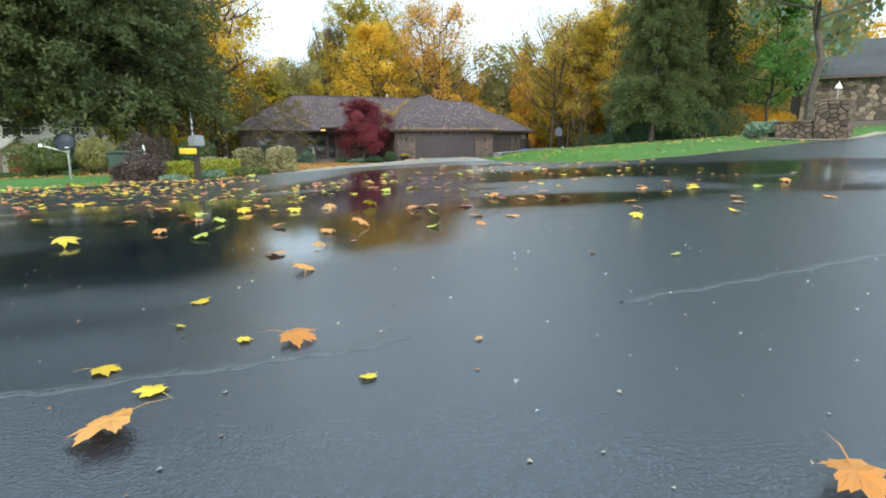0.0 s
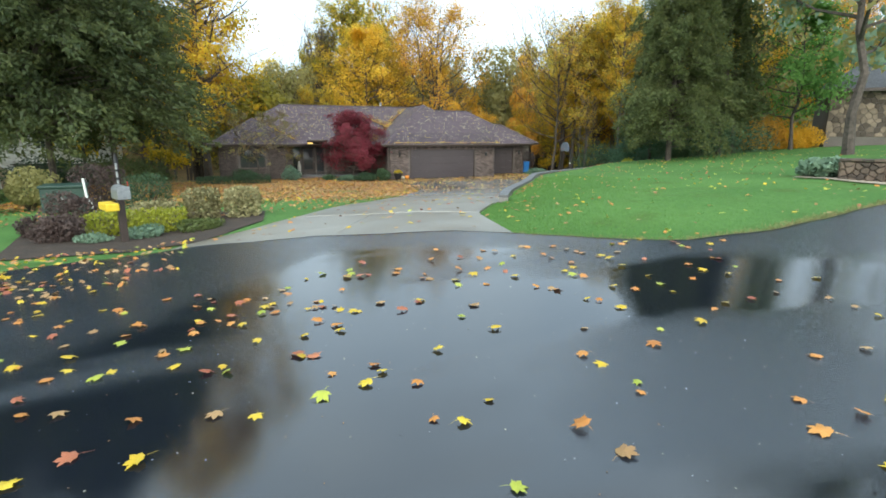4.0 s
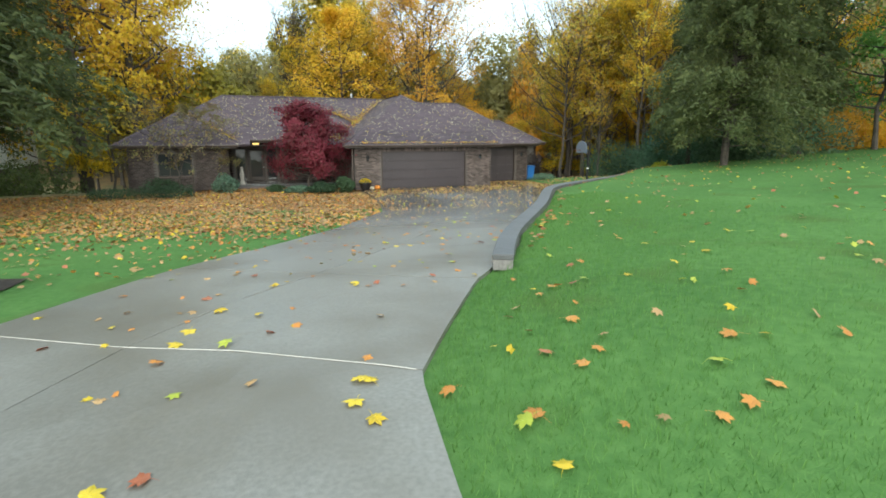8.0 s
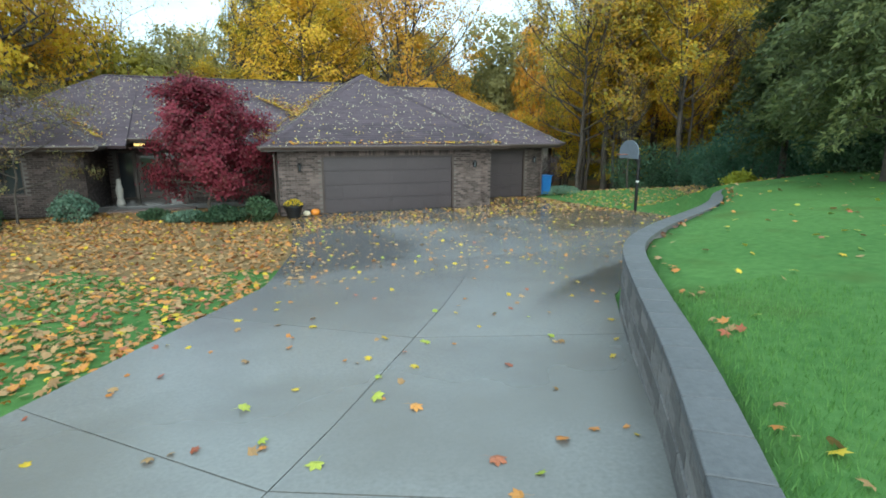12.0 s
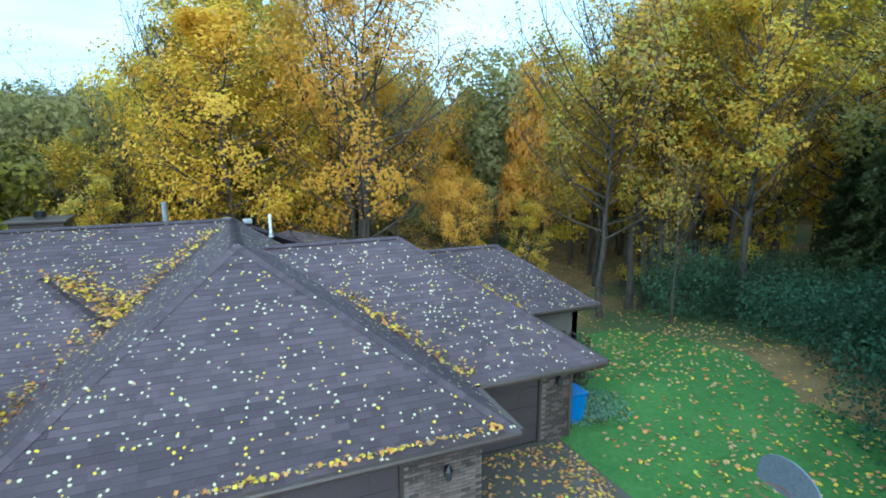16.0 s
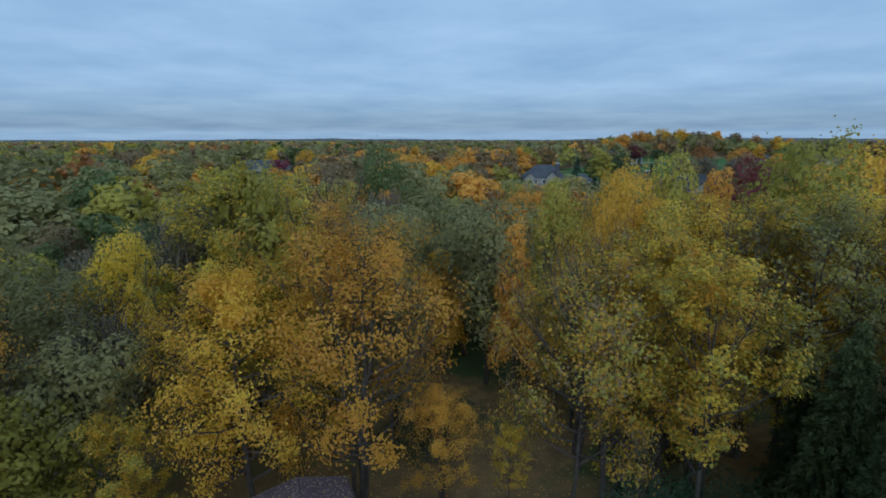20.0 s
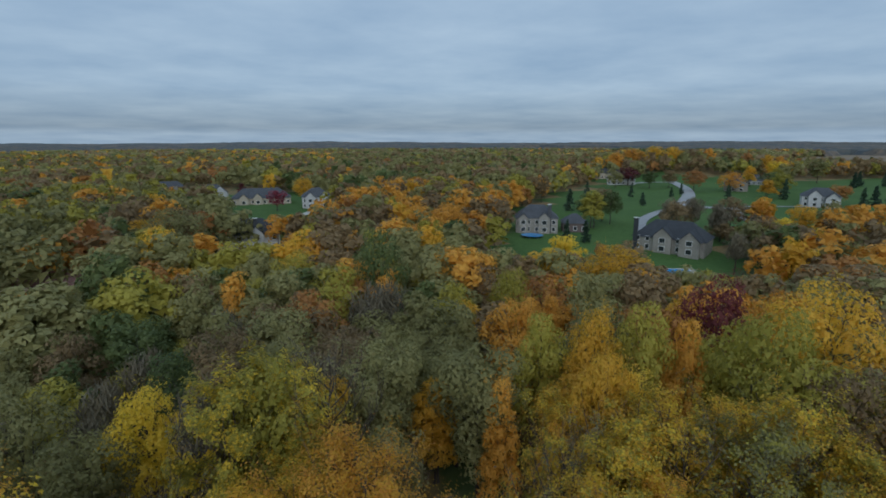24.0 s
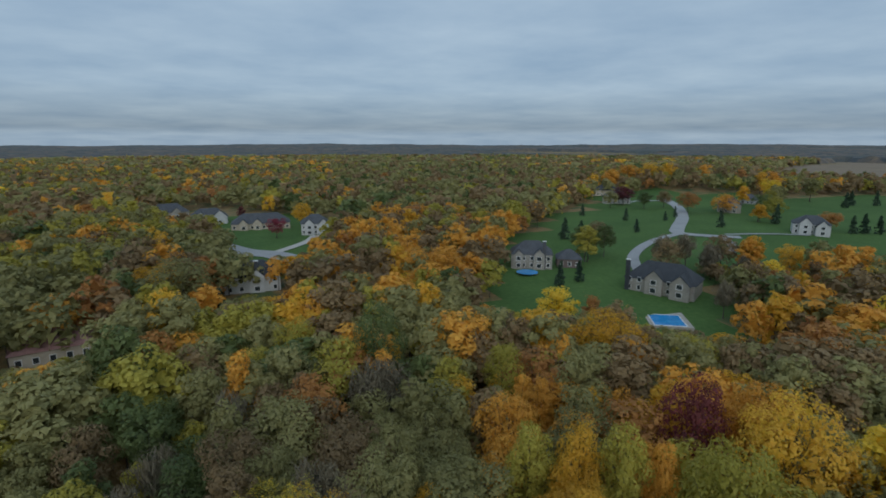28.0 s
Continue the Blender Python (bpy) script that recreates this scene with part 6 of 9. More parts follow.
# slender pole trees, leafy above a long clean trunk
broadleaf_meshes("pole_tree", 27, 20.0, 2.5, 6.0, [F_YELLOW, F_GOLD], 4200, 0.16, limbs=16, rise=2.0, subs=4, twigs=2, spread=0.35, patch=0.5)
pole_rng = random.Random(31)
for i in range(12):
    x, y = 37.5 + 1.35 * i + pole_rng.uniform(-0.4, 0.4), 54.5 + pole_rng.uniform(0, 10.5)
    plant("pole_tree", x, y, "slender tree with a long bare trunk and yellow leaves", group="pole trees", rz=i * 67, scale=0.8 + 0.3 * pole_rng.random())

# dark cedars in the wood east of the back lawn
for x, y, k, sc in ((45.6, 46.6, "cedar", 0.8), (47.4, 50.0, "cedar", 0.6), (48.6, 44.6, "cedar", 0.95), (43.2, 42.6, "cedar", 0.72), (40.2, 39.8, "cedar", 0.7)):
    plant(k, x, y, "dark green cedar, dense to the ground, in the wood", group="cedars", rz=x * 31, scale=sc)

# young trees under the wood's edge
sap_rng = np.random.default_rng(15)
for i in range(24):
    x, y = (sap_rng.uniform(37, 64), sap_rng.uniform(50, 76)) if i < 16 else (sap_rng.uniform(8, 32), sap_rng.uniform(66, 82))
    if i >= 16 and 25 < x < 34:
        continue
    plant("sapling", x, y, "young tree with yellow leaves under the wood's edge", group="young trees", rz=sap_rng.random() * 360, scale=0.8 + 0.5 * sap_rng.random())

# ---- shrubs ----
def shrub(x, y, rx, rz_, mat, label, n=900, size=0.07, name="shrub", boxy=0.0, group="", seed=None, ry=None, z=None, ragged=0.0):
    """A shrub: a few stems under a lumpy or clipped mass of small leaves."""
    seed = int(abs(x * 31 + y * 17) * 10) if seed is None else seed
    rng = np.random.default_rng(seed)
    ry = rx if ry is None else ry
    ob = empty(name, x, y, float(height(x, y)) - 0.02 if z is None else z)
    u = rand_unit(rng, n)
    if boxy:
        u = u / (np.max(np.abs(u), axis=1, keepdims=True) ** boxy)
    heads = rand_unit(rng, 9 + int(7 * ragged))
    near_head = (u @ heads.T).max(axis=1, keepdims=True)
    lump = 1 + (1 - boxy) * ((0.55 + 0.6 * ragged) * np.clip((near_head - 0.5) / 0.5, 0, 1) ** 1.5 - 0.38 - 0.2 * ragged)
    p = u * lump * (0.35 + 0.68 * rng.random((n, 1)) ** 0.45) * np.array([rx, ry, rz_ * 0.52]) + np.array([0, 0, rz_ * 0.5])
    p = p + rng.normal(size=p.shape) * 0.11 * ragged
    p = p[p[:, 2] > 0.03]
    v, f = leaf_tris(rng, p, size)
    soup("foliage", v, f, mat, ob)
    segs = [((rng.normal() * 0.05, rng.normal() * 0.05, 0), (rx * 0.6 * math.cos(i), ry * 0.6 * math.sin(i), rz_ * 0.7), 0.02, 0.006) for i in range(7)]
    sv, sf = limb_tubes(segs, 5)
    soup("stem", sv, sf, M_BARK, ob)
    return tagged(ob, label, "shrub", group)


# the bed by the mailbox
shrub(0.2, 20.3, 0.55, 0.9, F_CREAM, "cream-edged variegated shrub in the roadside bed", 2600, 0.065, group="variegated shrubs", boxy=0.6)
shrub(1.32, 19.9, 0.5, 0.9, F_CREAM, "cream-edged variegated shrub in the roadside bed", 2400, 0.065, group="variegated shrubs", boxy=0.5)
shrub(-0.95, 19.9, 0.6, 0.68, F_CREAM, "low cream-edged variegated shrub behind the golden ones", 2000, 0.065, group="variegated shrubs", boxy=0.5)
shrub(-1.68, 18.2, 0.6, 0.56, F_GOLDSHRUB, "clipped golden-leaved shrub beside the mailbox", 2400, 0.05, group="golden shrubs", boxy=0.8)
shrub(-0.58, 18.1, 0.52, 0.58, F_GOLDSHRUB, "clipped golden-leaved shrub beside the mailbox", 2200, 0.05, group="golden shrubs", boxy=0.9)
shrub(-2.6, 17.3, 0.52, 0.62, F_PURPLE, "loose purple-brown barberry by the road", 2200, 0.055, group="barberries")
shrub(-3.3, 18.3, 0.45, 0.5, F_PURPLE, "low purple-brown barberry by the road", 1400, 0.055, group="barberries")
shrub(-3.1, 20.6, 0.75, 0.95, F_PURPLE, "purple-brown barberry in the roadside bed", 2300, 0.06, group="barberries")
shrub(-3.75, 26.8, 0.9, 1.6, F_PURPLE, "large round purple-brown shrub beside the utility box", 3600, 0.06, boxy=0.3)
shrub(-1.6, 23.2, 0.68, 1.25, F_DARKSHRUB, "clipped dark green dome of an evergreen shrub", 2600, 0.055, boxy=0.4)
shrub(-7.3, 25.4, 1.15, 1.45, F_GREEN, "loose green shrub in the neighbour's bed", 3600, 0.085)
shrub(-5.9, 26.4, 1.05, 1.5, F_OLIVE, "loose olive-green shrub with a few pale leaves", 3200, 0.085)
shrub(-0.8, 17.35, 0.5, 0.3, F_SHRUB, "low blue-green ground cover at the mailbox's foot", 1300, 0.05)
shrub(0.3, 17.6, 0.6, 0.3, F_GREEN, "low leafy ground cover at the road's edge", 1500, 0.055)
shrub(-1.9, 17.0, 0.4, 0.2, F_SHRUB, "low blue-green ground cover at the road's edge", 800, 0.05)
mulch_x = np.array([(-3.1, 15.0), (0.4, 15.1), (1.8, 18.0), (2.0, 21.2), (-2.0, 23.6), (-3.9, 19.5)])
bm = bmesh.new()
ring = [bm.verts.new((a, b, float(height(a, b)) + 0.045)) for a, b in mulch_x]
mid_v = bm.verts.new((-0.8, 20.0, float(height(-0.8, 20.0)) + 0.09))
for i in range(6):
    bm.faces.new((ring[i], ring[(i + 1) % 6], mid_v))
bmesh.ops.subdivide_edges(bm, edges=bm.edges[:], cuts=5, use_grid_fill=True)
for v_ in bm.verts:
    v_.co.z = float(height(v_.co.x, v_.co.y)) + 0.022 + 0.02 * noise.noise(v_.co * 2.0)
tagged(part("flower_bed", bm, M_MULCH), "dark mulched roadside flower bed", "flower bed", kind="structure")

# along the house
shrub(10.6, 38.95, 0.62, 0.85, F_DARKSHRUB, "broad dark evergreen shrub by the garage corner", 2600, 0.07)
shrub(9.3, 39.3, 0.75, 0.55, F_DARKSHRUB, "low dark evergreen shrub under the red maple", 2200, 0.08)
shrub(8.0, 39.8, 0.6, 0.45, F_SHRUB, "grey-green perennials in the house bed", 1600, 0.08)
shrub(7.0, 40.8, 0.5, 0.4, F_DARKSHRUB, "low shrub beside the porch step", 1500, 0.07)
shrub(2.0, 39.5, 1.1, 0.6, F_DARKSHRUB, "box hedge clipped square, leaves caught on top", 2600, 0.055, boxy=1.0, ry=0.5, group="clipped hedges")
shrub(-0.3, 39.9, 1.0, 0.5, F_DARKSHRUB, "box hedge clipped square", 2200, 0.055, boxy=1.0, ry=0.5, group="clipped hedges")
shrub(4.6, 41.2, 0.7, 1.0, F_SHRUB, "blue-green shrub before the window", 1500, 0.08)
shrub(1.6, 41.6, 0.9, 0.9, F_DARKSHRUB, "dark shrub before the window", 1700, 0.07)
shrub(24.7, 44.4, 0.85, 2.0, F_PURPLE, "tall dark clipped shrub at the garage's back corner", 2400, 0.07)
shrub(24.4, 42.9, 1.1, 0.45, F_SHRUB, "pale blue-green ground cover beside the bins", 1700, 0.07)
# under the trees at the back and along the drive's far side
for x, y, r, h, m, lab in ((30.8, 37.6, 2.0, 3.3, F_THICKET, "large deep green honeysuckle at the lawn's end"), (33.6, 35.8, 2.1, 3.0, F_THICKET, "large deep green honeysuckle at the lawn's end"), 
                           (28.9, 36.2, 0.5, 0.75, F_GOLDSHRUB, "small golden shrub at the wall's end"), (37.6, 51.6, 2.0, 3.2, F_THICKET, "deep green thicket at the wood's edge"),
                           (41.5, 50.5, 2.6, 2.8, F_DARKSHRUB, "dark green thicket at the wood's edge"), (43.6, 47.2, 2.2, 2.3, F_GREEN, "bright green thicket at the wood's edge"), (39.8, 45.2, 2.2, 2.4, F_DARKSHRUB, "dark green thicket at the wood's edge"),
                           (38.6, 48.4, 2.0, 2.3, F_DARKSHRUB, "dark green thicket at the wood's edge"), (36.8, 45.4, 1.8, 2.0, F_THICKET, "deep green thicket at the wood's edge"), (39.4, 53.6, 1.9, 2.4, F_DARKSHRUB, "dark green thicket at the wood's edge"), (36.4, 42.4, 2.2, 2.4, F_THICKET, "deep green thicket at the wood's edge"), (35.2, 41.0, 1.8, 2.3, F_DARKSHRUB, "dark thicket beside the back lawn"), (30.6, 31.6, 1.9, 2.0, F_DARKSHRUB, "shady undergrowth beneath the cedars"),
                           (34.5, 32.2, 1.9, 1.9, F_THICKET, "shady undergrowth beneath the cedars"), (29.6, 32.4, 1.3, 1.3, F_DARKSHRUB, "shady undergrowth beneath the cedars"), (38.4, 32.7, 1.7, 2.0, F_ORANGE, "orange-leaved thicket on the rise"), (39.3, 30.6, 0.9, 1.3, F_GOLD, "golden-leaved thicket on the rise"),
                           (29.0, 68.0, 2.4, 3.0, F_DARKSHRUB, "low brush in the wood"), (32.0, 70.0, 2.4, 3.0, F_DARKSHRUB, "low brush in the wood"), (-10.0, 45.0, 2.0, 1.8, F_DARKSHRUB, "brush beside the house"), (-6.0, 47.0, 2.0, 1.8, F_GREEN, "brush beside the house")):
    shrub(x, y, r, h, m, lab, 6200 if r > 1.9 else 4200, 0.105, group="thicket", ragged=1.0)

# ---- the small ornamental trees before the house ----
def ornamental(key, seed, tall, radius, clear, mats, leaves, size, stems, rise, spread):
    broadleaf_meshes(key, seed, tall, radius, clear, mats, leaves, size, stems=stems, limbs=34, rise=rise, spread=spread, patch=0.35)


ornamental("red_maple", 51, 5.0, 1.8, 0.6, [F_RED, F_RED, F_MAROON], 30000, 0.085, 1, 0.55, 0.19)
plant("red_maple", 8.85, 40.8, "Japanese maple with dense deep red leaves before the porch")
broadleaf_meshes("thin_olive", 52, 4.8, 2.5, 0.9, [F_OLIVE, F_BROWN], 4600, 0.075, stems=2, limbs=20, rise=0.6, spread=0.12)
plant("thin_olive", 2.8, 41.0, "small half-bare ornamental tree before the west wing")
broadleaf_meshes("grey_willow", 53, 11.0, 4.2, 2.6, [F_OLIVE, F_SHRUB], 7500, 0.17, stems=1, limbs=24, rise=0.8, lean=(0.12, 0.0))
plant("grey_willow", 29.6, 21.1, "leaning grey-green tree beside the stone house", rz=50, scale=1.7)
for x, y, k, s, r in ((-5.0, 56.0, "tall_yellow", 1.0, 30), (-1.5, 57.0, "tall_yellow", 0.9, 77), (-10.0, 60.0, "tall_yellow", 0.95, 200), (-12.5, 58.0, "maple_yellow", 1.0, 260), (-3.0, 66.0, "maple_gold", 0.95, 310), (-8.5, 70.0, "slim_yellow", 1.1, 10), (-5.5, 50.5, "sapling", 1.2, 10), (-9.0, 48.5, "sapling", 1.4, 90), (-2.5, 52.0, "sapling", 1.1, 190), (-9.5, 54.0, "maple_gold", 0.92, 140), (-15.5, 50.0, "maple_yellow", 1.0, 80), (-21.0, 48.0, "tall_lime", 0.85, 10), (1.0, 68.0, "wood_bare", 0.8, 60), (6.5, 71.0, "wood_bare", 0.85, 10),
                      (-10.0, 63.0, "slim_yellow", 1.05, 200), (29.5, 71.0, "wood_bare", 0.75, 90), (37.8, 55.5, "slim_yellow", 0.8, 30), (40.5, 56.8, "slim_yellow", 0.98, 150), (44.2, 58.0, "slim_yellow", 1.04, 70), (50.5, 57.5, "slim_yellow", 1.02, 220),
                      (43.0, 61.5, "wood_bare", 1.05, 20), (38.9, 60.5, "wood_bare", 1.0, 80), (47.0, 56.0, "wood_bare", 1.1, 140), (42.2, 52.2, "wood_bare", 0.8, 190),
                      (34.9, 50.2, "wood_bare", 0.42, 240), (56.0, 53.0, "slim_yellow", 1.05, 10), (57.0, 40.0, "maple_gold", 0.85, 120), (26.0, 67.5, "wood_bare", 0.85, 33), (18.8, 68.5, "slim_yellow", 0.9, 300),
                      (12.0, 74.0, "wood_bare", 1.15, 100), (23.0, 75.0, "wood_bare", 1.35, 200), (19.5, 77.0, "tall_lime", 0.95, 250), (9.0, 61.0, "slim_yellow", 0.55, 20), (31.0, 57.5, "slim_yellow", 0.36, 120), (27.5, 60.5, "maple_gold", 0.42, 20)):
    plant(k, x, y, {"tall_yellow": "very tall tree with thin yellow leaves beside the house", "maple_yellow": "tall maple in full yellow leaf at the wood's edge", "tall_lime": "tall yellow-green tree at the wood's edge", "slim_yellow": "slim tree with thin yellow leaves at the wood's edge",
                    "slim_orange": "slim tree with orange leaves at the wood's edge", "maple_gold": "many-stemmed golden maple at the wood's edge", "sapling": "young tree with yellow leaves beside the house", "wood_bare": "nearly bare slender tree at the wood's edge"}[k], group="trees at the wood's edge", rz=r, scale=s)
for x, y, s, r in ((30.2, 35.6, 0.85, 10), (44.0, 41.5, 0.85, 100)):
    plant("slim_cedar", x, y, "dark green cedar in the shade of its neighbours", group="cedars", rz=r, scale=s)
plant("high_cedar", -18.0, 37.0, "dark green cedar near the white house", group="cedars", rz=40)
plant("slim_orange", 34.2, 31.8, "brown-leaved tree behind the cedars", rz=75, scale=0.75)

# ---- mailbox ----
mailbox = empty("mailbox", -1.2, 16.7, float(height(-1.2, 16.7)), 24)
part("post", box(-0.07, 0.07, -0.07, 0.07, -0.1, 0.98, 0.01), M_TRIM, mailbox, "dark wooden post")
bm = bmesh.new()
bmesh.ops.create_cone(bm, cap_ends=True, segments=20, radius1=0.13, radius2=0.13, depth=0.5, matrix=Matrix.Translation((0.03, 0, 1.15)) @ Matrix.Rotation(math.pi / 2, 4, "X"))
add_box(bm, -0.10, 0.16, -0.25, 0.25, 0.98, 1.15)
part("box", bm, M_STEEL, mailbox, "grey metal letter box")
part("door", box(-0.09, 0.15, -0.265, -0.25, 1.0, 1.26, 0.004), M_STEEL, mailbox)
tube_bm = box(-0.38, -0.12, -0.42, 0.22, 0.76, 0.92, 0.02)
part("paper_tube", tube_bm, M_YELLOW, mailbox, "bright yellow newspaper tube")
part("flag", box(0.17, 0.18, -0.05, 0.0, 1.15, 1.35), M_RED, mailbox)
tagged(mailbox, "grey mailbox on a dark post with a yellow newspaper tube", "mailbox")
pole = empty("marker_pole", -1.27, 17.1, float(height(-1.27, 17.1)))
part("rod", tube((0, 0, 0), (0, 0, 1.75), 0.025), M_STEEL, pole)
part("finial", tube((0, 0, 1.75), (0, 0, 1.95), 0.05, 0.02, 10), M_BLACK, pole)
for k in range(3):
    part("band", tube((0, 0, 1.2 + 0.18 * k), (0, 0, 1.25 + 0.18 * k), 0.05, 0.05, 10), M_BLACK, pole)
tagged(pole, "thin grey pole with dark bands behind the mailbox", "pole")

# ---- satellite dish on its post ----
dish = empty("satellite_dish", -5.05, 19.7, float(height(-5.05, 19.7)) - 0.02, 0)
part("post", tube((0, 0, 0), (0.03, 0, 1.15), 0.045), M_STEEL, dish, "leaning grey post")
bm = bmesh.new()
rings = []
for i in range(5):
    r = 0.37 * i / 4
    rings.append([bm.verts.new((r * math.cos(a * math.pi / 10), r * math.sin(a * math.pi / 10) * 1.08, 0.11 * (i / 4) ** 2)) for a in range(20)] if i else [bm.verts.new((0, 0, 0))])
for a in range(20):
    bm.faces.new((rings[0][0], rings[1][a], rings[1][(a + 1) % 20]))
    for i in range(1, 4):
        bm.faces.new((rings[i][a], rings[i + 1][a], rings[i + 1][(a + 1) % 20], rings[i][(a + 1) % 20]))
bmesh.ops.solidify(bm, geom=bm.faces[:], thickness=0.012)
bm.transform(Matrix.Translation((-0.05, 0.1, 1.45)) @ Matrix.Rotation(radians(62), 4, "X"))
part("reflector", bm, surface("dish_grey", (0.03, 0.04, 0.06), (0.06, 0.075, 0.10), rough=0.4), dish, "dark blue-grey dish", True)
part("arm", add_box(tube((0.0, 0.0, 1.1), (-0.75, -0.25, 1.35), 0.022), -0.82, -0.70, -0.32, -0.2, 1.3, 1.42, 0.01), M_WHITE, dish, "white feed arm")
part("bracket", box(-0.06, 0.10, -0.06, 0.06, 1.08, 1.3, 0.01), M_STEEL, dish)
dish.scale = (0.8, 0.8, 0.8)
tagged(dish, "dark satellite dish with a white feed arm on a short post", "satellite dish")
ubox = empty("utility_box", -4.35, 24.8, float(height(-4.35, 24.8)) - 0.02, 6)
part("cabinet", box(-0.62, 0.62, -0.5, 0.5, 0.0, 0.85, 0.03), M_DKGREEN, ubox)
part("lid", box(-0.66, 0.66, -0.55, 0.55, 0.85, 0.95, 0.03), M_DKGREEN, ubox)
part("latch", box(-0.06, 0.06, -0.53, -0.5, 0.4, 0.55), M_STEEL, ubox)
tagged(ubox, "dark green utility cabinet under the cedar", "utility box")
stake = empty("marker_post", -3.5, 24.2, float(height(-3.5, 24.2)) - 0.02)
part("shaft", add_tube(tube((0.12, 0, 0), (-0.08, 0, 0.5), 0.05, 0.045), (-0.08, 0, 0.48), (-0.13, 0, 1.15), 0.045, 0.04), M_WHITE, stake)
tagged(stake, "bent white marker post beside the utility box", "post")

# ---- by the garage ----
hoop = empty("basketball_hoop", 23.78, 36.45, -1.40, 84)
part("pole", tube((0, 0, 0), (0, 0.0, 2.15), 0.06, 0.055, 12), M_BLACK, hoop, "black pole")
part("sticker", tube((0, 0, 1.12), (0, 0, 1.2), 0.063, 0.063, 12), M_WHITE, hoop)
part("brace", add_tube(tube((0, 0, 1.75), (0, 0.42, 2.35), 0.025), (0, 0, 2.1), (0, 0.42, 2.6), 0.025, 0.025), M_BLACK, hoop)
bm = bmesh.new()
prof = [(0.58, 0.0)] + [(0.58 * math.cos(a), 0.26 + 0.40 * math.sin(a)) for a in [i * math.pi / 12 for i in range(13)]] + [(-0.58, 0.0)]
fr = [bm.verts.new((x, 0.42, 2.02 + z)) for x, z in prof]
bk = [bm.verts.new((x, 0.46, 2.02 + z)) for x, z in prof]
bm.faces.new(fr)
bm.faces.new(bk[::-1])
for i in range(len(prof)):
    j = (i + 1) % len(prof)
    bm.faces.new((fr[i], bk[i], bk[j], fr[j]))
part("backboard", bm, surface("backboard_grey", (0.13, 0.155, 0.185), (0.21, 0.24, 0.28), rough=0.4), hoop, "grey fan-shaped backboard")
bm = bmesh.new()
for i in range(16):
    a, b = i * math.pi / 8, (i + 1) * math.pi / 8
    add_tube(bm, (0.23 * math.cos(a), 0.74 + 0.23 * math.sin(a), 2.17), (0.23 * math.cos(b), 0.74 + 0.23 * math.sin(b), 2.17), 0.01, 0.01, 6)
part("rim", bm, surface("rim_orange", (0.18, 0.06, 0.03), (0.28, 0.09, 0.04), rough=0.5), hoop, "orange rim")
tagged(hoop, "basketball hoop with grey backboard on a black pole", "basketball hoop")


def wheelie_bin(x, y, rz, mat, label, h):
    ob = empty("recycling_bin", x, y, -1.34, rz)
    bm = bmesh.new()
    lo = [bm.verts.new(c) for c in ((-0.22, -0.24, 0.03), (0.22, -0.24, 0.03), (0.22, 0.24, 0.03), (-0.22, 0.24, 0.03))]
    hi = [bm.verts.new(c) for c in ((-0.28, -0.31, h), (0.28, -0.31, h), (0.28, 0.31, h), (-0.28, 0.31, h))]
    bm.faces.new(lo[::-1])
    bm.faces.new(hi)
    for i in range(4):
        bm.faces.new((lo[i], lo[(i + 1) % 4], hi[(i + 1) % 4], hi[i]))
    bmesh.ops.bevel(bm, geom=bm.edges[:], offset=0.025, segments=2, affect="EDGES")
    part("body", bm, mat, ob)
    part("lid", box(-0.30, 0.30, -0.33, 0.33, h, h + 0.06, 0.025), mat, ob)
    part("handle", tube((-0.25, 0.36, h - 0.02), (0.25, 0.36, h - 0.02), 0.018), M_BLACK, ob)
    for sx in (-0.25, 0.25):
        part("wheel", tube((sx - 0.025, 0.26, 0.09), (sx + 0.025, 0.26, 0.09), 0.09, 0.09, 14), M_BLACK, ob)
    return tagged(ob, label, "bin", "bins")


wheelie_bin(23.62, 42.75, 0, M_BLUE, "blue wheeled recycling bin beside the garage", 0.88)


def pumpkin(x, y, r, mat, label):
    ob = empty("pumpkin", x, y, -1.31)
    bm = bmesh.new()
    bmesh.ops.create_uvsphere(bm, u_segments=40, v_segments=16, radius=r)
    for v_ in bm.verts:
        a = math.atan2(v_.co.y, v_.co.x)
        k = 1 - 0.07 * abs(math.sin(a * 5)) ** 0.5 * 0.0 - 0.08 * (0.5 + 0.5 * math.cos(a * 10)) ** 3
        top = 1 - 0.25 * math.exp(-((v_.co.x ** 2 + v_.co.y ** 2) / (0.3 * r) ** 2))
        v_.co = Vector((v_.co.x * k, v_.co.y * k, v_.co.z * 0.8 * top + r * 0.78))
    part("rind", bm, mat, ob, smooth=True)
    part("stalk", tube((0, 0, r * 1.2), (0.03, 0.01, r * 1.75), 0.025, 0.016), M_BARK, ob)
    return tagged(ob, label, "pumpkin", "pumpkins")


pumpkin(12.28, 39.32, 0.16, M_PUMPKIN, "orange pumpkin on the garage apron")
pumpkin(11.98, 39.3, 0.125, M_GOURD, "cream-white pumpkin on the garage apron")
pot = empty("flower_pot", 11.5, 38.85, -1.31)
bm = bmesh.new()
bmesh.ops.create_cone(bm, cap_ends=True, segments=28, radius1=0.18, radius2=0.31, depth=0.42, matrix=Matrix.Translation((0, 0, 0.21)))
bmesh.ops.bevel(bm, geom=bm.edges[:], offset=0.012, segments=2, affect="EDGES")
part("pot", bm, M_BLACK, pot, "black round pot")
part("rim", tube((0, 0, 0.40), (0, 0, 0.46), 0.33, 0.33, 28), M_BLACK, pot)
prng = np.random.default_rng(6)
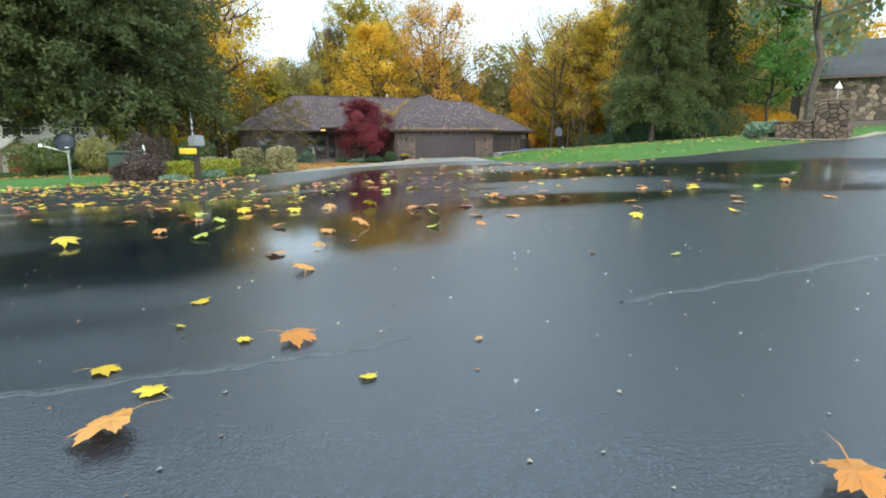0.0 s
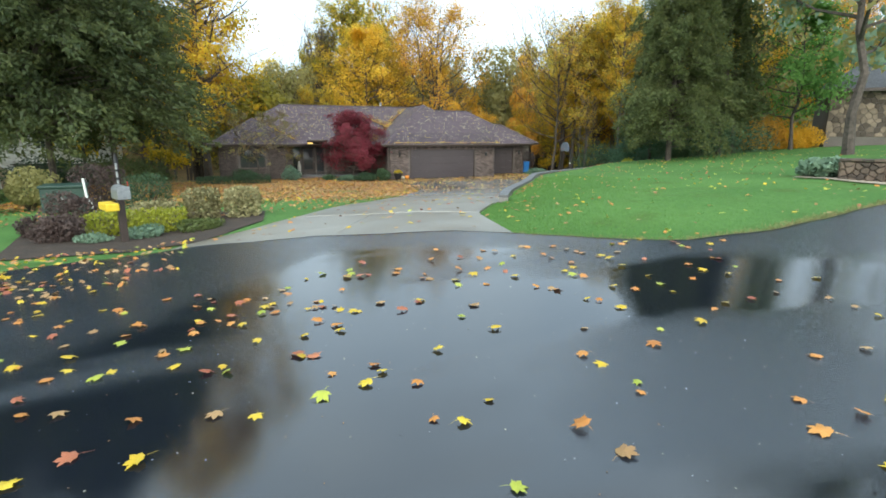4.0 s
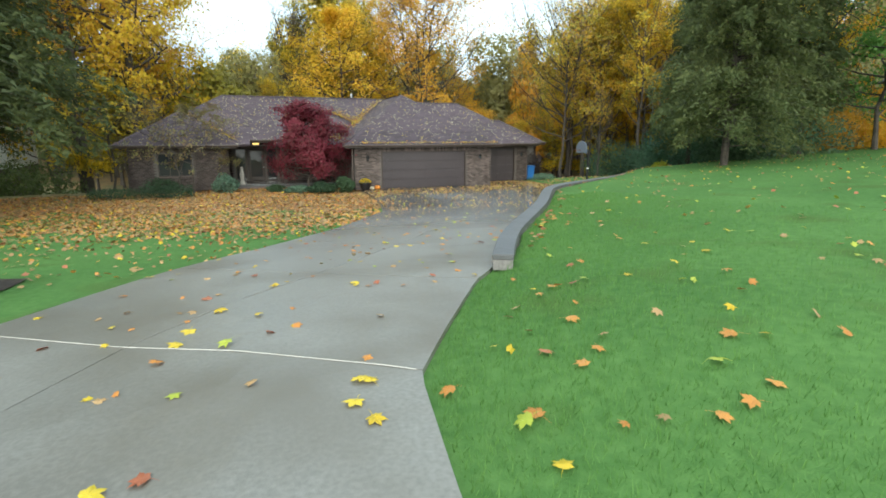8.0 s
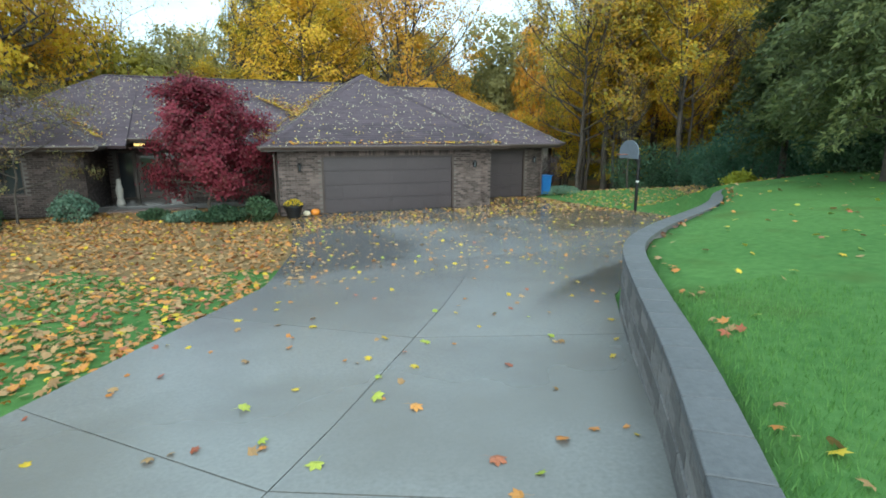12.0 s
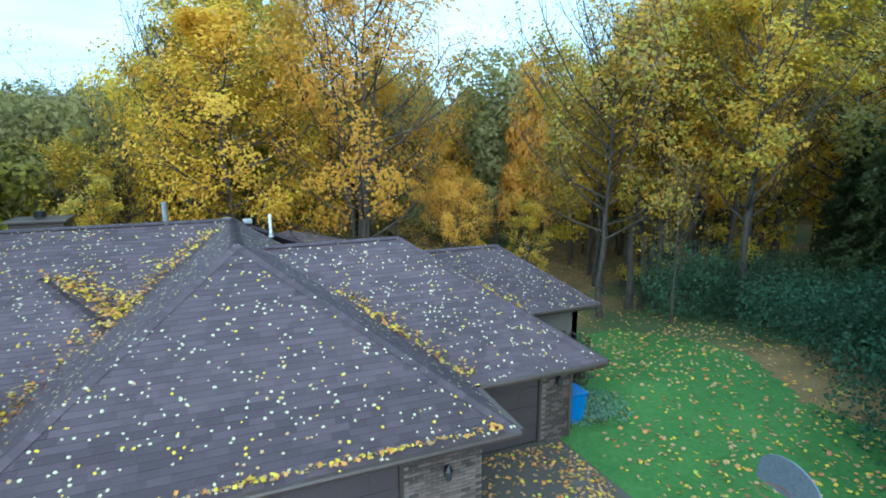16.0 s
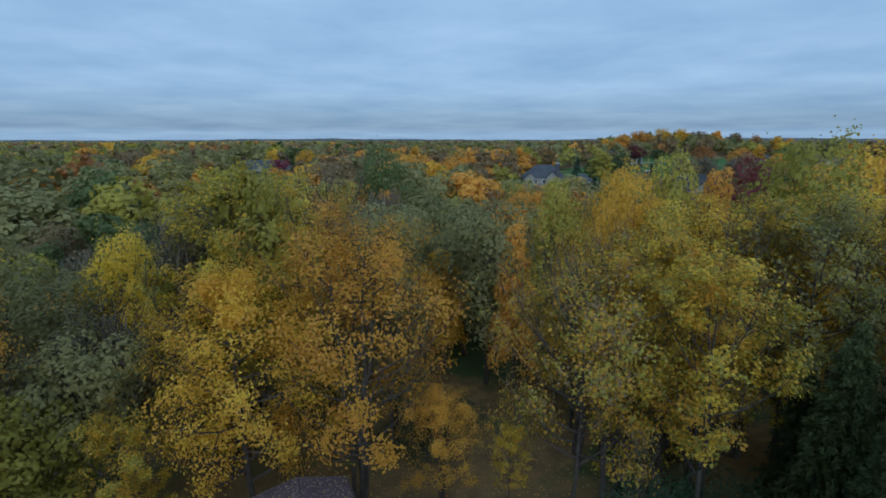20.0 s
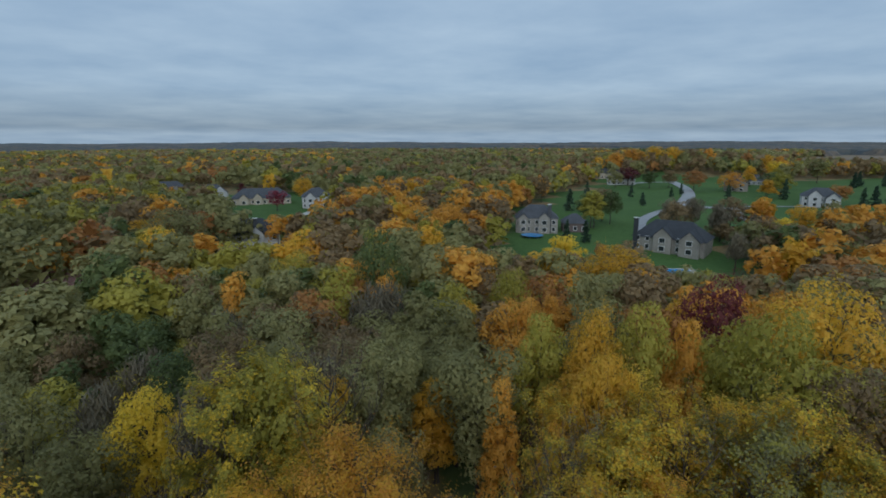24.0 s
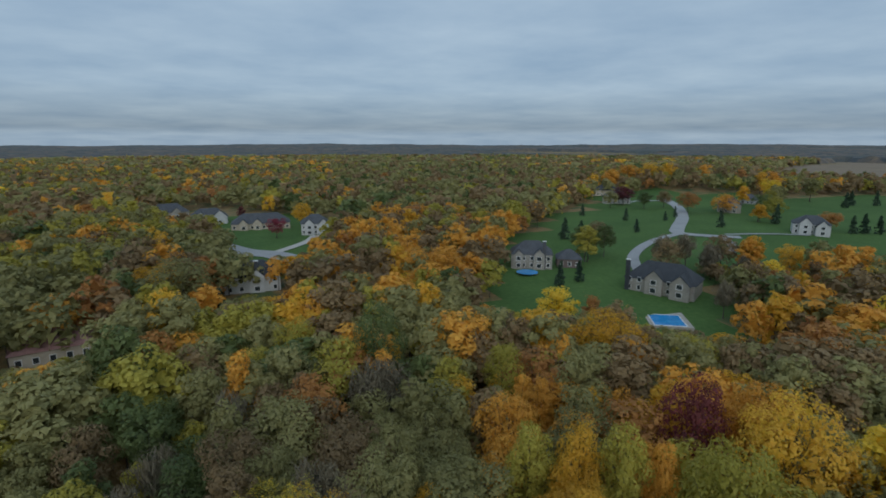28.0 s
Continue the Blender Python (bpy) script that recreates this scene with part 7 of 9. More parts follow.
pp_ = rand_unit(prng, 420) * np.array([0.30, 0.30, 0.2])
pp_[:, 2] = np.abs(pp_[:, 2]) + 0.45
v, f = leaf_tris(prng, pp_, 0.055)
soup("blossom", v, f, [F_YELLOW, F_GREEN], pot, "yellow chrysanthemum blossom", mat_index=(prng.random(len(f)) < 0.35).astype(int))
tagged(pot, "black pot of yellow chrysanthemums by the garage", "flower pot")
figure = empty("garden_statue", 5.45, 44.4, FLOOR + 0.14)
bm = bmesh.new()
for a, b, r0, r1 in (((0, 0, 0), (0, 0, 0.18), 0.16, 0.13), ((0, 0, 0.18), (0, 0, 0.55), 0.10, 0.14), ((0, 0, 0.55), (0, 0, 0.8), 0.14, 0.08), ((0, 0, 0.8), (0, 0, 0.98), 0.085, 0.075)):
    add_tube(bm, a, b, r0, r1, 14)
part("figure", bm, M_SIDING, figure)
tagged(figure, "pale stone garden statue on the porch", "statue")

# ---- the stone pier and planter by the street ----
def stone_cells(width, tall, size, seed, flat=0.72):
    """Irregular stones that fill a rectangle: for each, its outline as a convex polygon."""
    rng = np.random.default_rng(seed)
    nx, nz = max(2, round(width / size)), max(2, round(tall / (size * flat)))
    sites = np.array([((i + 0.5 + 0.5 * (j % 2) - 0.25 + rng.uniform(-0.36, 0.36)) * width / nx, (j + 0.5 + rng.uniform(-0.34, 0.34)) * tall / nz) for j in range(nz) for i in range(nx)])
    out = []
    for k, p in enumerate(sites):
        poly = [np.array(q, dtype=float) for q in ((0, 0), (width, 0), (width, tall), (0, tall))]
        near_by = np.argsort(np.hypot(*(sites - p).T))[1:11]
        for j in near_by:
            q = sites[j]
            mid, d = (p + q) / 2, q - p
            cut = []
            for a, b in zip(poly, poly[1:] + poly[:1]):
                fa, fb = (a - mid) @ d, (b - mid) @ d
                if fa <= 0:
                    cut.append(a)
                if fa * fb < 0:
                    cut.append(a + (b - a) * fa / (fa - fb))
            poly = cut
            if len(poly) < 3:
                break
        if len(poly) >= 3:
            out.append(np.array(poly))
    return out


def stone_solid(poly, place, thick):
    """One stone: its outline drawn in for the joint, swelling to a rounded face. place turns (u, v, out) into the world."""
    c = poly.mean(axis=0)
    rings = [(0.94, -0.03), (0.92, thick * 0.6), (0.72, thick)]
    verts = [place(*(c + (q - c) * k), o) for k, o in rings for q in poly]
    n = len(poly)
    faces = [(r * n + i, r * n + (i + 1) % n, (r + 1) * n + (i + 1) % n, (r + 1) * n + i) for r in range(2) for i in range(n)]
    return verts, faces, tuple(range(2 * n, 3 * n))


def stone_heap(owner, x0, x1, y0, y1, z0, z1, seed, stuff_, size=0.24, flat=0.72):
    """Irregular field stones laid up on the faces of a mortar core."""
    rng = random.Random(seed)
    part("core", box(x0 + 0.03, x1 - 0.03, y0 + 0.03, y1 - 0.03, z0, z1 - 0.02), M_MORTAR, owner)
    sides = ((x1 - x0, lambda u, v, o: (x0 + u, y0 + 0.03 - o, z0 + v)), (y1 - y0, lambda u, v, o: (x0 + 0.03 - o, y1 - u, z0 + v)),
             (x1 - x0, lambda u, v, o: (x1 - u, y1 - 0.03 + o, z0 + v)), (y1 - y0, lambda u, v, o: (x1 - 0.03 + o, y0 + u, z0 + v)))
    for k, (width, place) in enumerate(sides):
        for poly in stone_cells(width, z1 - z0, size, seed * 10 + k, flat):
            verts, faces, cap = stone_solid(poly, place, rng.uniform(0.05, 0.085))
            me = bpy.data.meshes.new("stone")
            me.from_pydata(verts, [], faces + [cap])
            link_mesh("stone", me, stuff_, owner)


PIER_AT = (18.35, 12.3, float(height(18.35, 12.3)) - 0.05, -64)
pier = empty("stone_pier", *PIER_AT)
stone_heap(pier, -0.46, 0.44, 0.0, 0.8, -0.1, 1.3, 3, M_PIERSTONE, 0.26, 0.5)
part("coping", box(-0.48, 0.46, -0.03, 0.83, 1.3, 1.37, 0.02), M_PIERSTONE, pier)
tagged(pier, "brown field-stone gate pier with a flat coping on the lawn", "pier")
planter = empty("stone_planter", *PIER_AT)
stone_heap(planter, -1.6, -0.56, 0.06, 0.7, -0.1, 0.6, 4, M_PIERSTONE, 0.3, 0.3)
for k in range(4):
    part("flagstone", box(-1.64 + k * 0.27, -1.38 + k * 0.27, 0.0, 0.76, 0.62, 0.68 + 0.012 * (k % 2), 0.012), M_PIERSTONE, planter)
tagged(planter, "low planter wall of thin flat stones beside the pier", "planter")
lamp = empty("pier_lantern", 18.68, 12.48, PIER_AT[2] + 1.37)
part("stem", tube((0, 0, 0), (0, 0, 0.36), 0.022, 0.018), M_STEEL, lamp)
bell = bmesh.new()
bell_rings = [[bell.verts.new((r_ * math.cos(k * math.pi / 8), r_ * math.sin(k * math.pi / 8), z_)) for k in range(16)] for r_, z_ in ((0.12, 0.33), (0.11, 0.38), (0.08, 0.45), (0.045, 0.5), (0.02, 0.53), (0.012, 0.58))]
for low_ring, up_ring in zip(bell_rings, bell_rings[1:]):
    for k in range(16):
        bell.faces.new((low_ring[k], low_ring[(k + 1) % 16], up_ring[(k + 1) % 16], up_ring[k]))
bell.faces.new(bell_rings[-1])
bell.faces.new(bell_rings[0][::-1])
part("shade", bell, M_WHITE, lamp, "white bell-shaped shade", True)
tagged(lamp, "small white bell lantern on top of the stone pier", "lamp")
shrub(18.1, 14.45, 0.68, 0.6, F_SHRUB, "blue-green hosta clump beside the stone planter", 2000, 0.12)
strip_t = np.linspace(0, 1, 30)
strip_x, strip_y = np.interp(strip_t, (0, 0.3, 0.6, 0.75, 1), (17.5, 17.75, 17.95, 18.3, 21.0)), np.interp(strip_t, (0, 0.3, 0.6, 0.75, 1), (14.9, 13.4, 12.0, 11.6, 12.3))
side_x, side_y = -np.gradient(strip_y), np.gradient(strip_x)
side_n = np.hypot(side_x, side_y)
edge_v = np.concatenate([np.stack([strip_x + o * side_x / side_n, strip_y + o * side_y / side_n, height(strip_x + o * side_x / side_n, strip_y + o * side_y / side_n) + 0.035], -1) for o in (-0.22, 0.22)])
tagged(soup("gravel_edge", edge_v, [(i, i + 1, i + 31, i + 30) for i in range(29)], M_TAN), "pale gravel strip at the pier's foot", "gravel", kind="structure")

# ---- the neighbours ----
def frame_ring(cx, cz, w, h, y0, y1, t):
    """A rectangular frame in one piece round an opening of w by h."""
    bm = bmesh.new()
    rings = []
    for y, g in ((y0, t), (y0, 0.0), (y1, 0.0), (y1, t)):
        rings.append([bm.verts.new((cx + sx * (w / 2 + g), y, cz + sz * (h / 2 + g))) for sx, sz in ((-1, -1), (1, -1), (1, 1), (-1, 1))])
    for k in range(4):
        p, q = rings[k], rings[(k + 1) % 4]
        for i in range(4):
            bm.faces.new((p[i], p[(i + 1) % 4], q[(i + 1) % 4], q[i]))
    bmesh.ops.recalc_face_normals(bm, faces=bm.faces[:])
    return bm



east = empty("house", 0, 0, 0)
east.matrix_basis = Matrix.Translation((40.3, 29.6, 0)) @ Matrix.Rotation(radians(-48), 4, "Z") @ Matrix.Translation((-39, -28.6, 0))
EZ = 1.9
part("wall", box(39.0, 58.0, 28.6, 35.5, EZ - 1.5, EZ + 3.0), M_MORTAR, east)
stone_rng = random.Random(12)
sv, sf = [], []
for poly in stone_cells(19.0, 3.15, 0.42, 12):
    verts, faces, cap = stone_solid(poly, lambda u, v, o: (39.0 + u, 28.6 - o, EZ - 0.2 + v), stone_rng.uniform(0.03, 0.07))
    k = len(sv)
    sv += verts
    sf += [tuple(k + i for i in f) for f in faces] + [(k + cap[0], k + cap[i], k + cap[i + 1], k + cap[i + 1]) for i in range(1, len(cap) - 1)]
me = bpy.data.meshes.new("stone_facing")
me.from_pydata(sv, [], [f if f[2] != f[3] else f[:3] for f in sf])
tagged(link_mesh("stone_facing", me, M_STONE, east), kind="stuff")
bm = bmesh.new()
q = [bm.verts.new(c) for c in ((38.2, 27.8, EZ + 3.0), (58.8, 27.8, EZ + 3.0), (58.8, 36.3, EZ + 3.0), (38.2, 36.3, EZ + 3.0))]
a_, b_ = bm.verts.new((42.4, 32.0, EZ + 6.0)), bm.verts.new((54.4, 32.0, EZ + 6.0))
for fc in ((q[0], q[1], b_, a_), (q[2], q[3], a_, b_), (q[1], q[2], b_), (q[3], q[0], a_), tuple(q[::-1])):
    bm.faces.new(fc)
part("roof", bm, M_SLATE, east, "grey shingle hipped roof")
part("fascia", box(38.2, 58.8, 27.72, 27.84, EZ + 2.8, EZ + 3.02), M_TRIM, east)
for x in (44.6, 49.5, 54.0):
    w_ = part("window", box(x, x + 1.9, 28.46, 28.56, EZ + 0.8, EZ + 2.3), M_GLASS, east)
    part("frame", frame_ring(x + 0.95, EZ + 1.55, 1.9, 1.5, 28.44, 28.6, 0.1), M_TRIM, w_)
tagged(east, "field-stone house with a grey hipped roof on the rise", "house")

west = empty("house", -13.4, 50.0, -2.6, 6)
part("wall", box(-9, 5.8, 0, 8, 2.2, 5.3), M_WHITE, west, "white lap siding")
part("base_wall", box(-8.9, 5.7, 0.05, 7.9, -0.8, 2.2), M_BRICK, west, "brown brick base")
for i in range(14):
    part("siding_board", add_box(box(-9.02, 5.82, -0.03, 0.0, 2.2 + i * 0.22, 2.405 + i * 0.22), -9.02, 5.82, -0.015, 0.0, 2.405 + i * 0.22, 2.42 + i * 0.22), M_WHITE, west)
bm = bmesh.new()
q = [bm.verts.new(c) for c in ((-9.5, -0.6, 5.3), (6.3, -0.6, 5.3), (6.3, 8.6, 5.3), (-9.5, 8.6, 5.3))]
a_, b_ = bm.verts.new((-9.5, 4, 8.1)), bm.verts.new((6.3, 4, 8.1))
for fc in ((q[0], q[1], b_, a_), (q[2], q[3], a_, b_), (q[1], q[2], b_), (q[3], q[0], a_), tuple(q[::-1])):
    bm.faces.new(fc)
part("roof", bm, M_SLATE, west, "grey roof")
part("entry", box(-4.4, 0.2, -1.6, 0, -0.8, 1.5), M_STONE, west, "stone entry bay")


def arched(x, half, low, spring, y, deep):
    """An upright slab with a round head, thickened backwards."""
    bm = bmesh.new()
    edge_ = [(x - half, low), (x + half, low), (x + half, spring)] + [(x + half * math.cos(k * math.pi / 10), spring + half * math.sin(k * math.pi / 10)) for k in range(1, 10)] + [(x - half, spring)]
    bm.faces.new([bm.verts.new((a, y, b)) for a, b in edge_])
    grown_ = bmesh.ops.extrude_face_region(bm, geom=bm.faces[:])
    bmesh.ops.translate(bm, verts=[v_ for v_ in grown_["geom"] if isinstance(v_, bmesh.types.BMVert)], vec=(0, deep, 0))
    return bm


bm = bmesh.new()
bm.faces.new([bm.verts.new(c) for c in ((-4.7, -1.62, 1.2), (0.5, -1.62, 1.2), (-2.1, -1.62, 3.0))])
r_ = bmesh.ops.extrude_face_region(bm, geom=bm.faces[:])
bmesh.ops.translate(bm, verts=[v_ for v_ in r_["geom"] if isinstance(v_, bmesh.types.BMVert)], vec=(0, 1.62, 0))
part("entry_gable", bm, M_STONE, west, "stone gable over the entry")
for sx in (-1, 1):
    rake = box(-0.1, 3.35, -0.16, 1.7, 0.0, 0.14, 0.01)
    rake.transform(Matrix.Translation((-2.1, -1.6, 3.02)) @ Matrix.Rotation(0 if sx > 0 else math.pi, 4, "Z") @ Matrix.Translation((0, 0 if sx > 0 else -1.54, 0)) @ Matrix.Rotation(radians(34.7), 4, "Y"))
    part("rake_board", rake, M_WHITE, west, "white gable edge")
part("arch_surround", arched(-2.1, 1.15, -0.5, 1.2, -1.70, 0.08), M_SIDING, west, "pale stone arch")
part("front_door", arched(-2.1, 0.82, -0.5, 1.2, -1.74, 0.05), M_RED, west, "red arched front door")
for x, low, tall_, wide in ((-6.6, 3.3, 1.2, 1.1), (-2.1, 3.35, 1.0, 2.3), (1.6, 3.3, 1.2, 1.1), (3.3, 0.9, 1.2, 0.9)):
    y0 = -0.03 if low > 2 else 0.05
    w_ = part("window", box(x - wide / 2, x + wide / 2, y0 - 0.04, y0 - 0.01, low, low + tall_), M_GLASS, west)
    part("frame", frame_ring(x, low + tall_ / 2, wide, tall_, y0 - 0.08, y0, 0.09), M_WHITE, w_)
    for k in range(1, 4):
        part("glazing_bar", box(x - wide / 2 + wide * k / 4 - 0.02, x - wide / 2 + wide * k / 4 + 0.02, y0 - 0.06, y0 - 0.04, low, low + tall_), M_WHITE, w_)
    part("glazing_bar", box(x - wide / 2, x + wide / 2, y0 - 0.065, y0 - 0.045, low + tall_ / 2 - 0.02, low + tall_ / 2 + 0.02), M_WHITE, w_)
tagged(west, "white sided house with a stone entry and red arched door", "house")

# ---- fallen leaves ----
ROAD_A = ["OOOGOOYOGGOOOOYOYYYGRORROROYOYYY", (1.43, 4.58), (1.61, 4.59), (1.76, 3.89), (1.41, 4.01), (2.01, 3.78), (4.83, 5.53), (5.43, 5.29), (-0.49, 4.80), (-0.20, 4.35), (-0.38, 5.06), (0.51, 3.56), (0.23, 3.94), (0.75, 3.73), (3.49, 4.13), (2.88, 3.33), (4.76, 4.05), (3.83, 3.28), (1.11, 4.96), (2.13, 6.96), (1.78, 6.89), (0.27, 6.70), (0.12, 5.64), (1.95, 4.57), (2.62, 5.15), (2.96, 4.97), (3.15, 4.72), (3.24, 5.79), (7.05, 8.48), (-0.28, 8.20), (-1.11, 9.06), (-0.67, 8.71), (-1.81, 9.80)]
ROAD_B = ["GGRROOTYOYYGOYYYOROOOROO", (2.30, 10.66), (2.71, 10.64), (2.78, 10.23), (2.88, 10.24), (3.23, 10.13), (3.32, 10.32), (3.55, 9.60), (3.82, 9.37), (4.03, 9.81), (4.14, 9.51), (5.50, 9.21), (5.26, 8.86), (5.33, 8.77), (6.17, 9.04), (6.29, 9.45), (6.31, 9.69), (7.10, 10.18), (2.96, 10.93), (2.61, 10.31), (4.79, 10.62), (4.16, 11.06), (4.32, 10.45), (3.91, 10.52), (5.52, 10.53)]
ROAD_C = ["OYYOYYTOOOTGOYYYOOGOOOYTOOGTR", (-0.30, 1.21, 1.12), (-0.25, 1.39, 0.62), (-0.40, 1.58, 0.64), (0.11, 1.63, 0.99), (-0.04, 1.68, 0.43), (0.27, 1.28, 0.40), (0.66, 1.43, 0.25), (1.0, 0.54, 1.04), (0.14, 2.93, 0.88), (0.23, 2.51, 0.94), (0.39, 3.06, 0.72), (-0.27, 3.63, 0.99), (-0.54, 3.96, 0.81), (-1.03, 3.66, 1.18), (-0.19, 2.15, 0.6), (-0.24, 1.88, 0.29), (0.02, 4.71, 0.7), (1.28, 4.11, 0.76), (1.23, 3.49, 0.9), (1.58, 3.46, 0.67), (3.23, 3.76, 0.87), (4.57, 5.2, 1.2), (5.16, 4.98, 1.4), (4.46, 3.73, 1.2), (7.37, 5.47, 1.3), (5.88, 3.84, 1.2), (2.14, 2.15, 0.41), (1.75, 2.35, 0.32), (0.61, 3.18, 0.31)]
DRIVE_A = ["YYYRYYYGOYYGOOORGOYGRYOOYOGYO", (5.89, 14.06), (5.95, 13.82), (6.04, 14.29), (4.78, 13.71), (4.56, 13.68), (4.80, 16.12), (5.04, 16.70), (5.13, 15.50), (4.63, 15.34), (8.35, 20.83), (8.08, 20.83), (8.08, 21.58), (7.43, 21.43), (7.25, 21.68), (8.93, 20.58), (9.63, 20.31), (10.11, 20.67), (10.34, 21.08), (10.18, 22.10), (10.84, 24.65), (11.35, 23.36), (9.74, 23.21), (9.23, 22.28), (8.97, 22.99), (9.32, 21.63), (10.00, 20.07), (10.20, 20.24), (9.76, 23.01), (10.94, 21.33)]
LAWN_A = ["GYOOOOOOOYYOORGGOOOTOTYOO", (6.77, 13.49), (6.74, 13.08), (7.76, 13.06), (8.37, 13.21), (8.04, 13.09), (8.74, 13.85), (7.94, 14.79), (6.51, 14.03), (6.87, 13.56), (10.98, 16.19), (9.37, 15.78), (8.40, 15.80), (7.71, 14.12), (7.35, 14.25), (8.27, 13.55), (10.73, 19.85), (11.26, 19.70), (11.05, 19.46), (11.68, 19.30), (12.30, 20.38), (11.88, 20.94), (12.52, 21.31), (11.54, 21.32), (11.32, 21.07), (11.26, 20.22)]
LEAF_MATS = {"Y": LEAF_Y, "O": LEAF_O, "R": LEAF_R, "G": LEAF_G, "T": LEAF_T}
LEAF_WORDS = {"Y": "yellow", "O": "orange", "R": "russet", "G": "lime-green", "T": "tan"}


def leaf_shape(seed, dome):
    """A five-lobed maple leaf about 0.16 m across, domed with its tips on the ground, and its stalk."""
    rng = random.Random(seed)
    prof = []
    for ang, r in ((90, 1.0), (40, 0.95), (140, 0.95), (-12, 0.74), (192, 0.74)):
        for da, k in ((-19, 0.66), (-11, 0.80), (-8, 0.76), (0, 1.0), (8, 0.76), (11, 0.80), (19, 0.66)):
            prof.append((ang + da, r * k * rng.uniform(0.93, 1.05)))
    for ang, r in ((65, 0.53), (115, 0.53), (14, 0.48), (166, 0.48), (-48, 0.50), (228, 0.50), (-78, 0.40), (258, 0.40)):
        prof.append((ang, r * rng.uniform(0.92, 1.05)))
    prof.sort()
    s, fold = 0.088, rng.uniform(0, 3.1)
    verts = [(0, 0, 0.006 + dome * 0.045)]
    for k, ring in ((0.5, 0), (1.0, 1)):
        for ang, r in prof:
            a = radians(ang)
            q = r * k
            x, y = q * math.cos(a) * s, q * math.sin(a) * s
            z = dome * 0.045 * (1 - q ** 2) + 0.004 + 0.012 * (1 - dome) * q * math.sin(2 * a + fold) + 0.012 * dome * abs(math.sin(2.5 * a + fold)) * q
            verts.append((x, y, max(0.002, z + rng.uniform(0, 0.003))))
    n = len(prof)
    faces = [(0, i + 1, (i + 1) % n + 1) for i in range(n)]
    for i in range(n):
        a, b, c, d = i + 1, i + 1 + n, (i + 1) % n + 1 + n, (i + 1) % n + 1
        faces += [(a, b, c), (a, c, d)]
    k = len(verts)
    e = (0.035 * rng.uniform(-1, 1), -0.12, 0.006 + 0.06 * dome * rng.random())
    z0 = verts[0][2]
    verts += [(-0.0016, -0.01, z0), (0.0016, -0.01, z0), (e[0] * 0.4 + 0.002, -0.06, z0 + 0.008), (e[0] * 0.4 - 0.002, -0.06, z0 + 0.008), e]
    faces += [(k, k + 1, k + 2), (k, k + 2, k + 3), (k + 3, k + 2, k + 4)]
    return np.array(verts), np.array(faces), n


SHAPES = [leaf_shape(i, c) for i, c in enumerate((0.15, 0.6, 0.45, 0.3))]
LEAF_MESH = {(c, i): mesh_of("fallen_leaf", v, f, LEAF_MATS[c]) for c in LEAF_MATS for i, (v, f, _) in enumerate(SHAPES)}
leaf_rng = random.Random(21)


def fallen(x, y, z, c, size, what):
    ob = new("fallen_leaf", LEAF_MESH[c, leaf_rng.randrange(4)])
    m = pose(x, y, z, leaf_rng.gauss(0, 7), leaf_rng.gauss(0, 7), leaf_rng.uniform(0, 360)) @ Matrix.Diagonal((size, size, size, 1))
    m.translation.z -= min((m @ v.co).z for v in list(ob.data.vertices)[:-5]) - z - 0.001
    ob.matrix_basis = m
    tagged(ob, "fallen %s maple leaf lying %s" % (LEAF_WORDS[c], what), "leaf", "fallen leaves")


def ground_z(x, y, kind):
    return float(height(x, y)) + {"road": 0.085, "drive": 0.056, "lawn": 0.012}[kind]


for spots, kind, what in ((ROAD_A, "road", "on the wet road"), (ROAD_B, "road", "on the wet road"), (DRIVE_A, "drive", "on the concrete drive"), (LAWN_A, "lawn", "on the mown grass")):
    for c, (x, y) in zip(spots[0], spots[1:]):
        fallen(x, y, ground_z(x, y, kind), c, leaf_rng.uniform(0.85, 1.15), what)
for c, (x, y, size) in zip(ROAD_C[0], ROAD_C[1:]):
    fallen(x, y, ground_z(x, y, "road"), c, size, "on the wet road")
COLOURS = "YYYYYOOORGTT"
count = 0
while count < 150:
    x, y = leaf_rng.uniform(-7, 9), leaf_rng.uniform(4.5, 14.2)
    if y < np.interp(x, ROAD_X, ROAD_Y) - 0.1 and (x < -1 or y < 10.4) and leaf_rng.random() < 0.25 + 0.75 * (y / 14) * (1 if x < 3 else 0.5):
        fallen(x, y, ground_z(x, y, "road"), leaf_rng.choice(COLOURS), leaf_rng.uniform(0.6, 1.1), "on the wet road")
        count += 1
for i in range(16):
    x, y = leaf_rng.uniform(0.5, 8.5), leaf_rng.uniform(8.8, 10.3)
    fallen(x, y, ground_z(x, y, "road"), leaf_rng.choice("YOOTT"), leaf_rng.uniform(0.6, 1.05), "on the wet road")
count = 0
while count < 85:
    y = leaf_rng.uniform(12.5, 33)
    s_ = leaf_rng.random()
    x = float(drive_x(y, s_))
    if y > np.interp(x, ROAD_X, ROAD_Y) + 0.2:
        fallen(x, y, ground_z(min(x, float(np.interp(y, EDGE_Y, EDGE_X)) - 0.1), y, "drive"), leaf_rng.choice(COLOURS), leaf_rng.uniform(0.55, 1.05), "on the concrete drive")
        count += 1


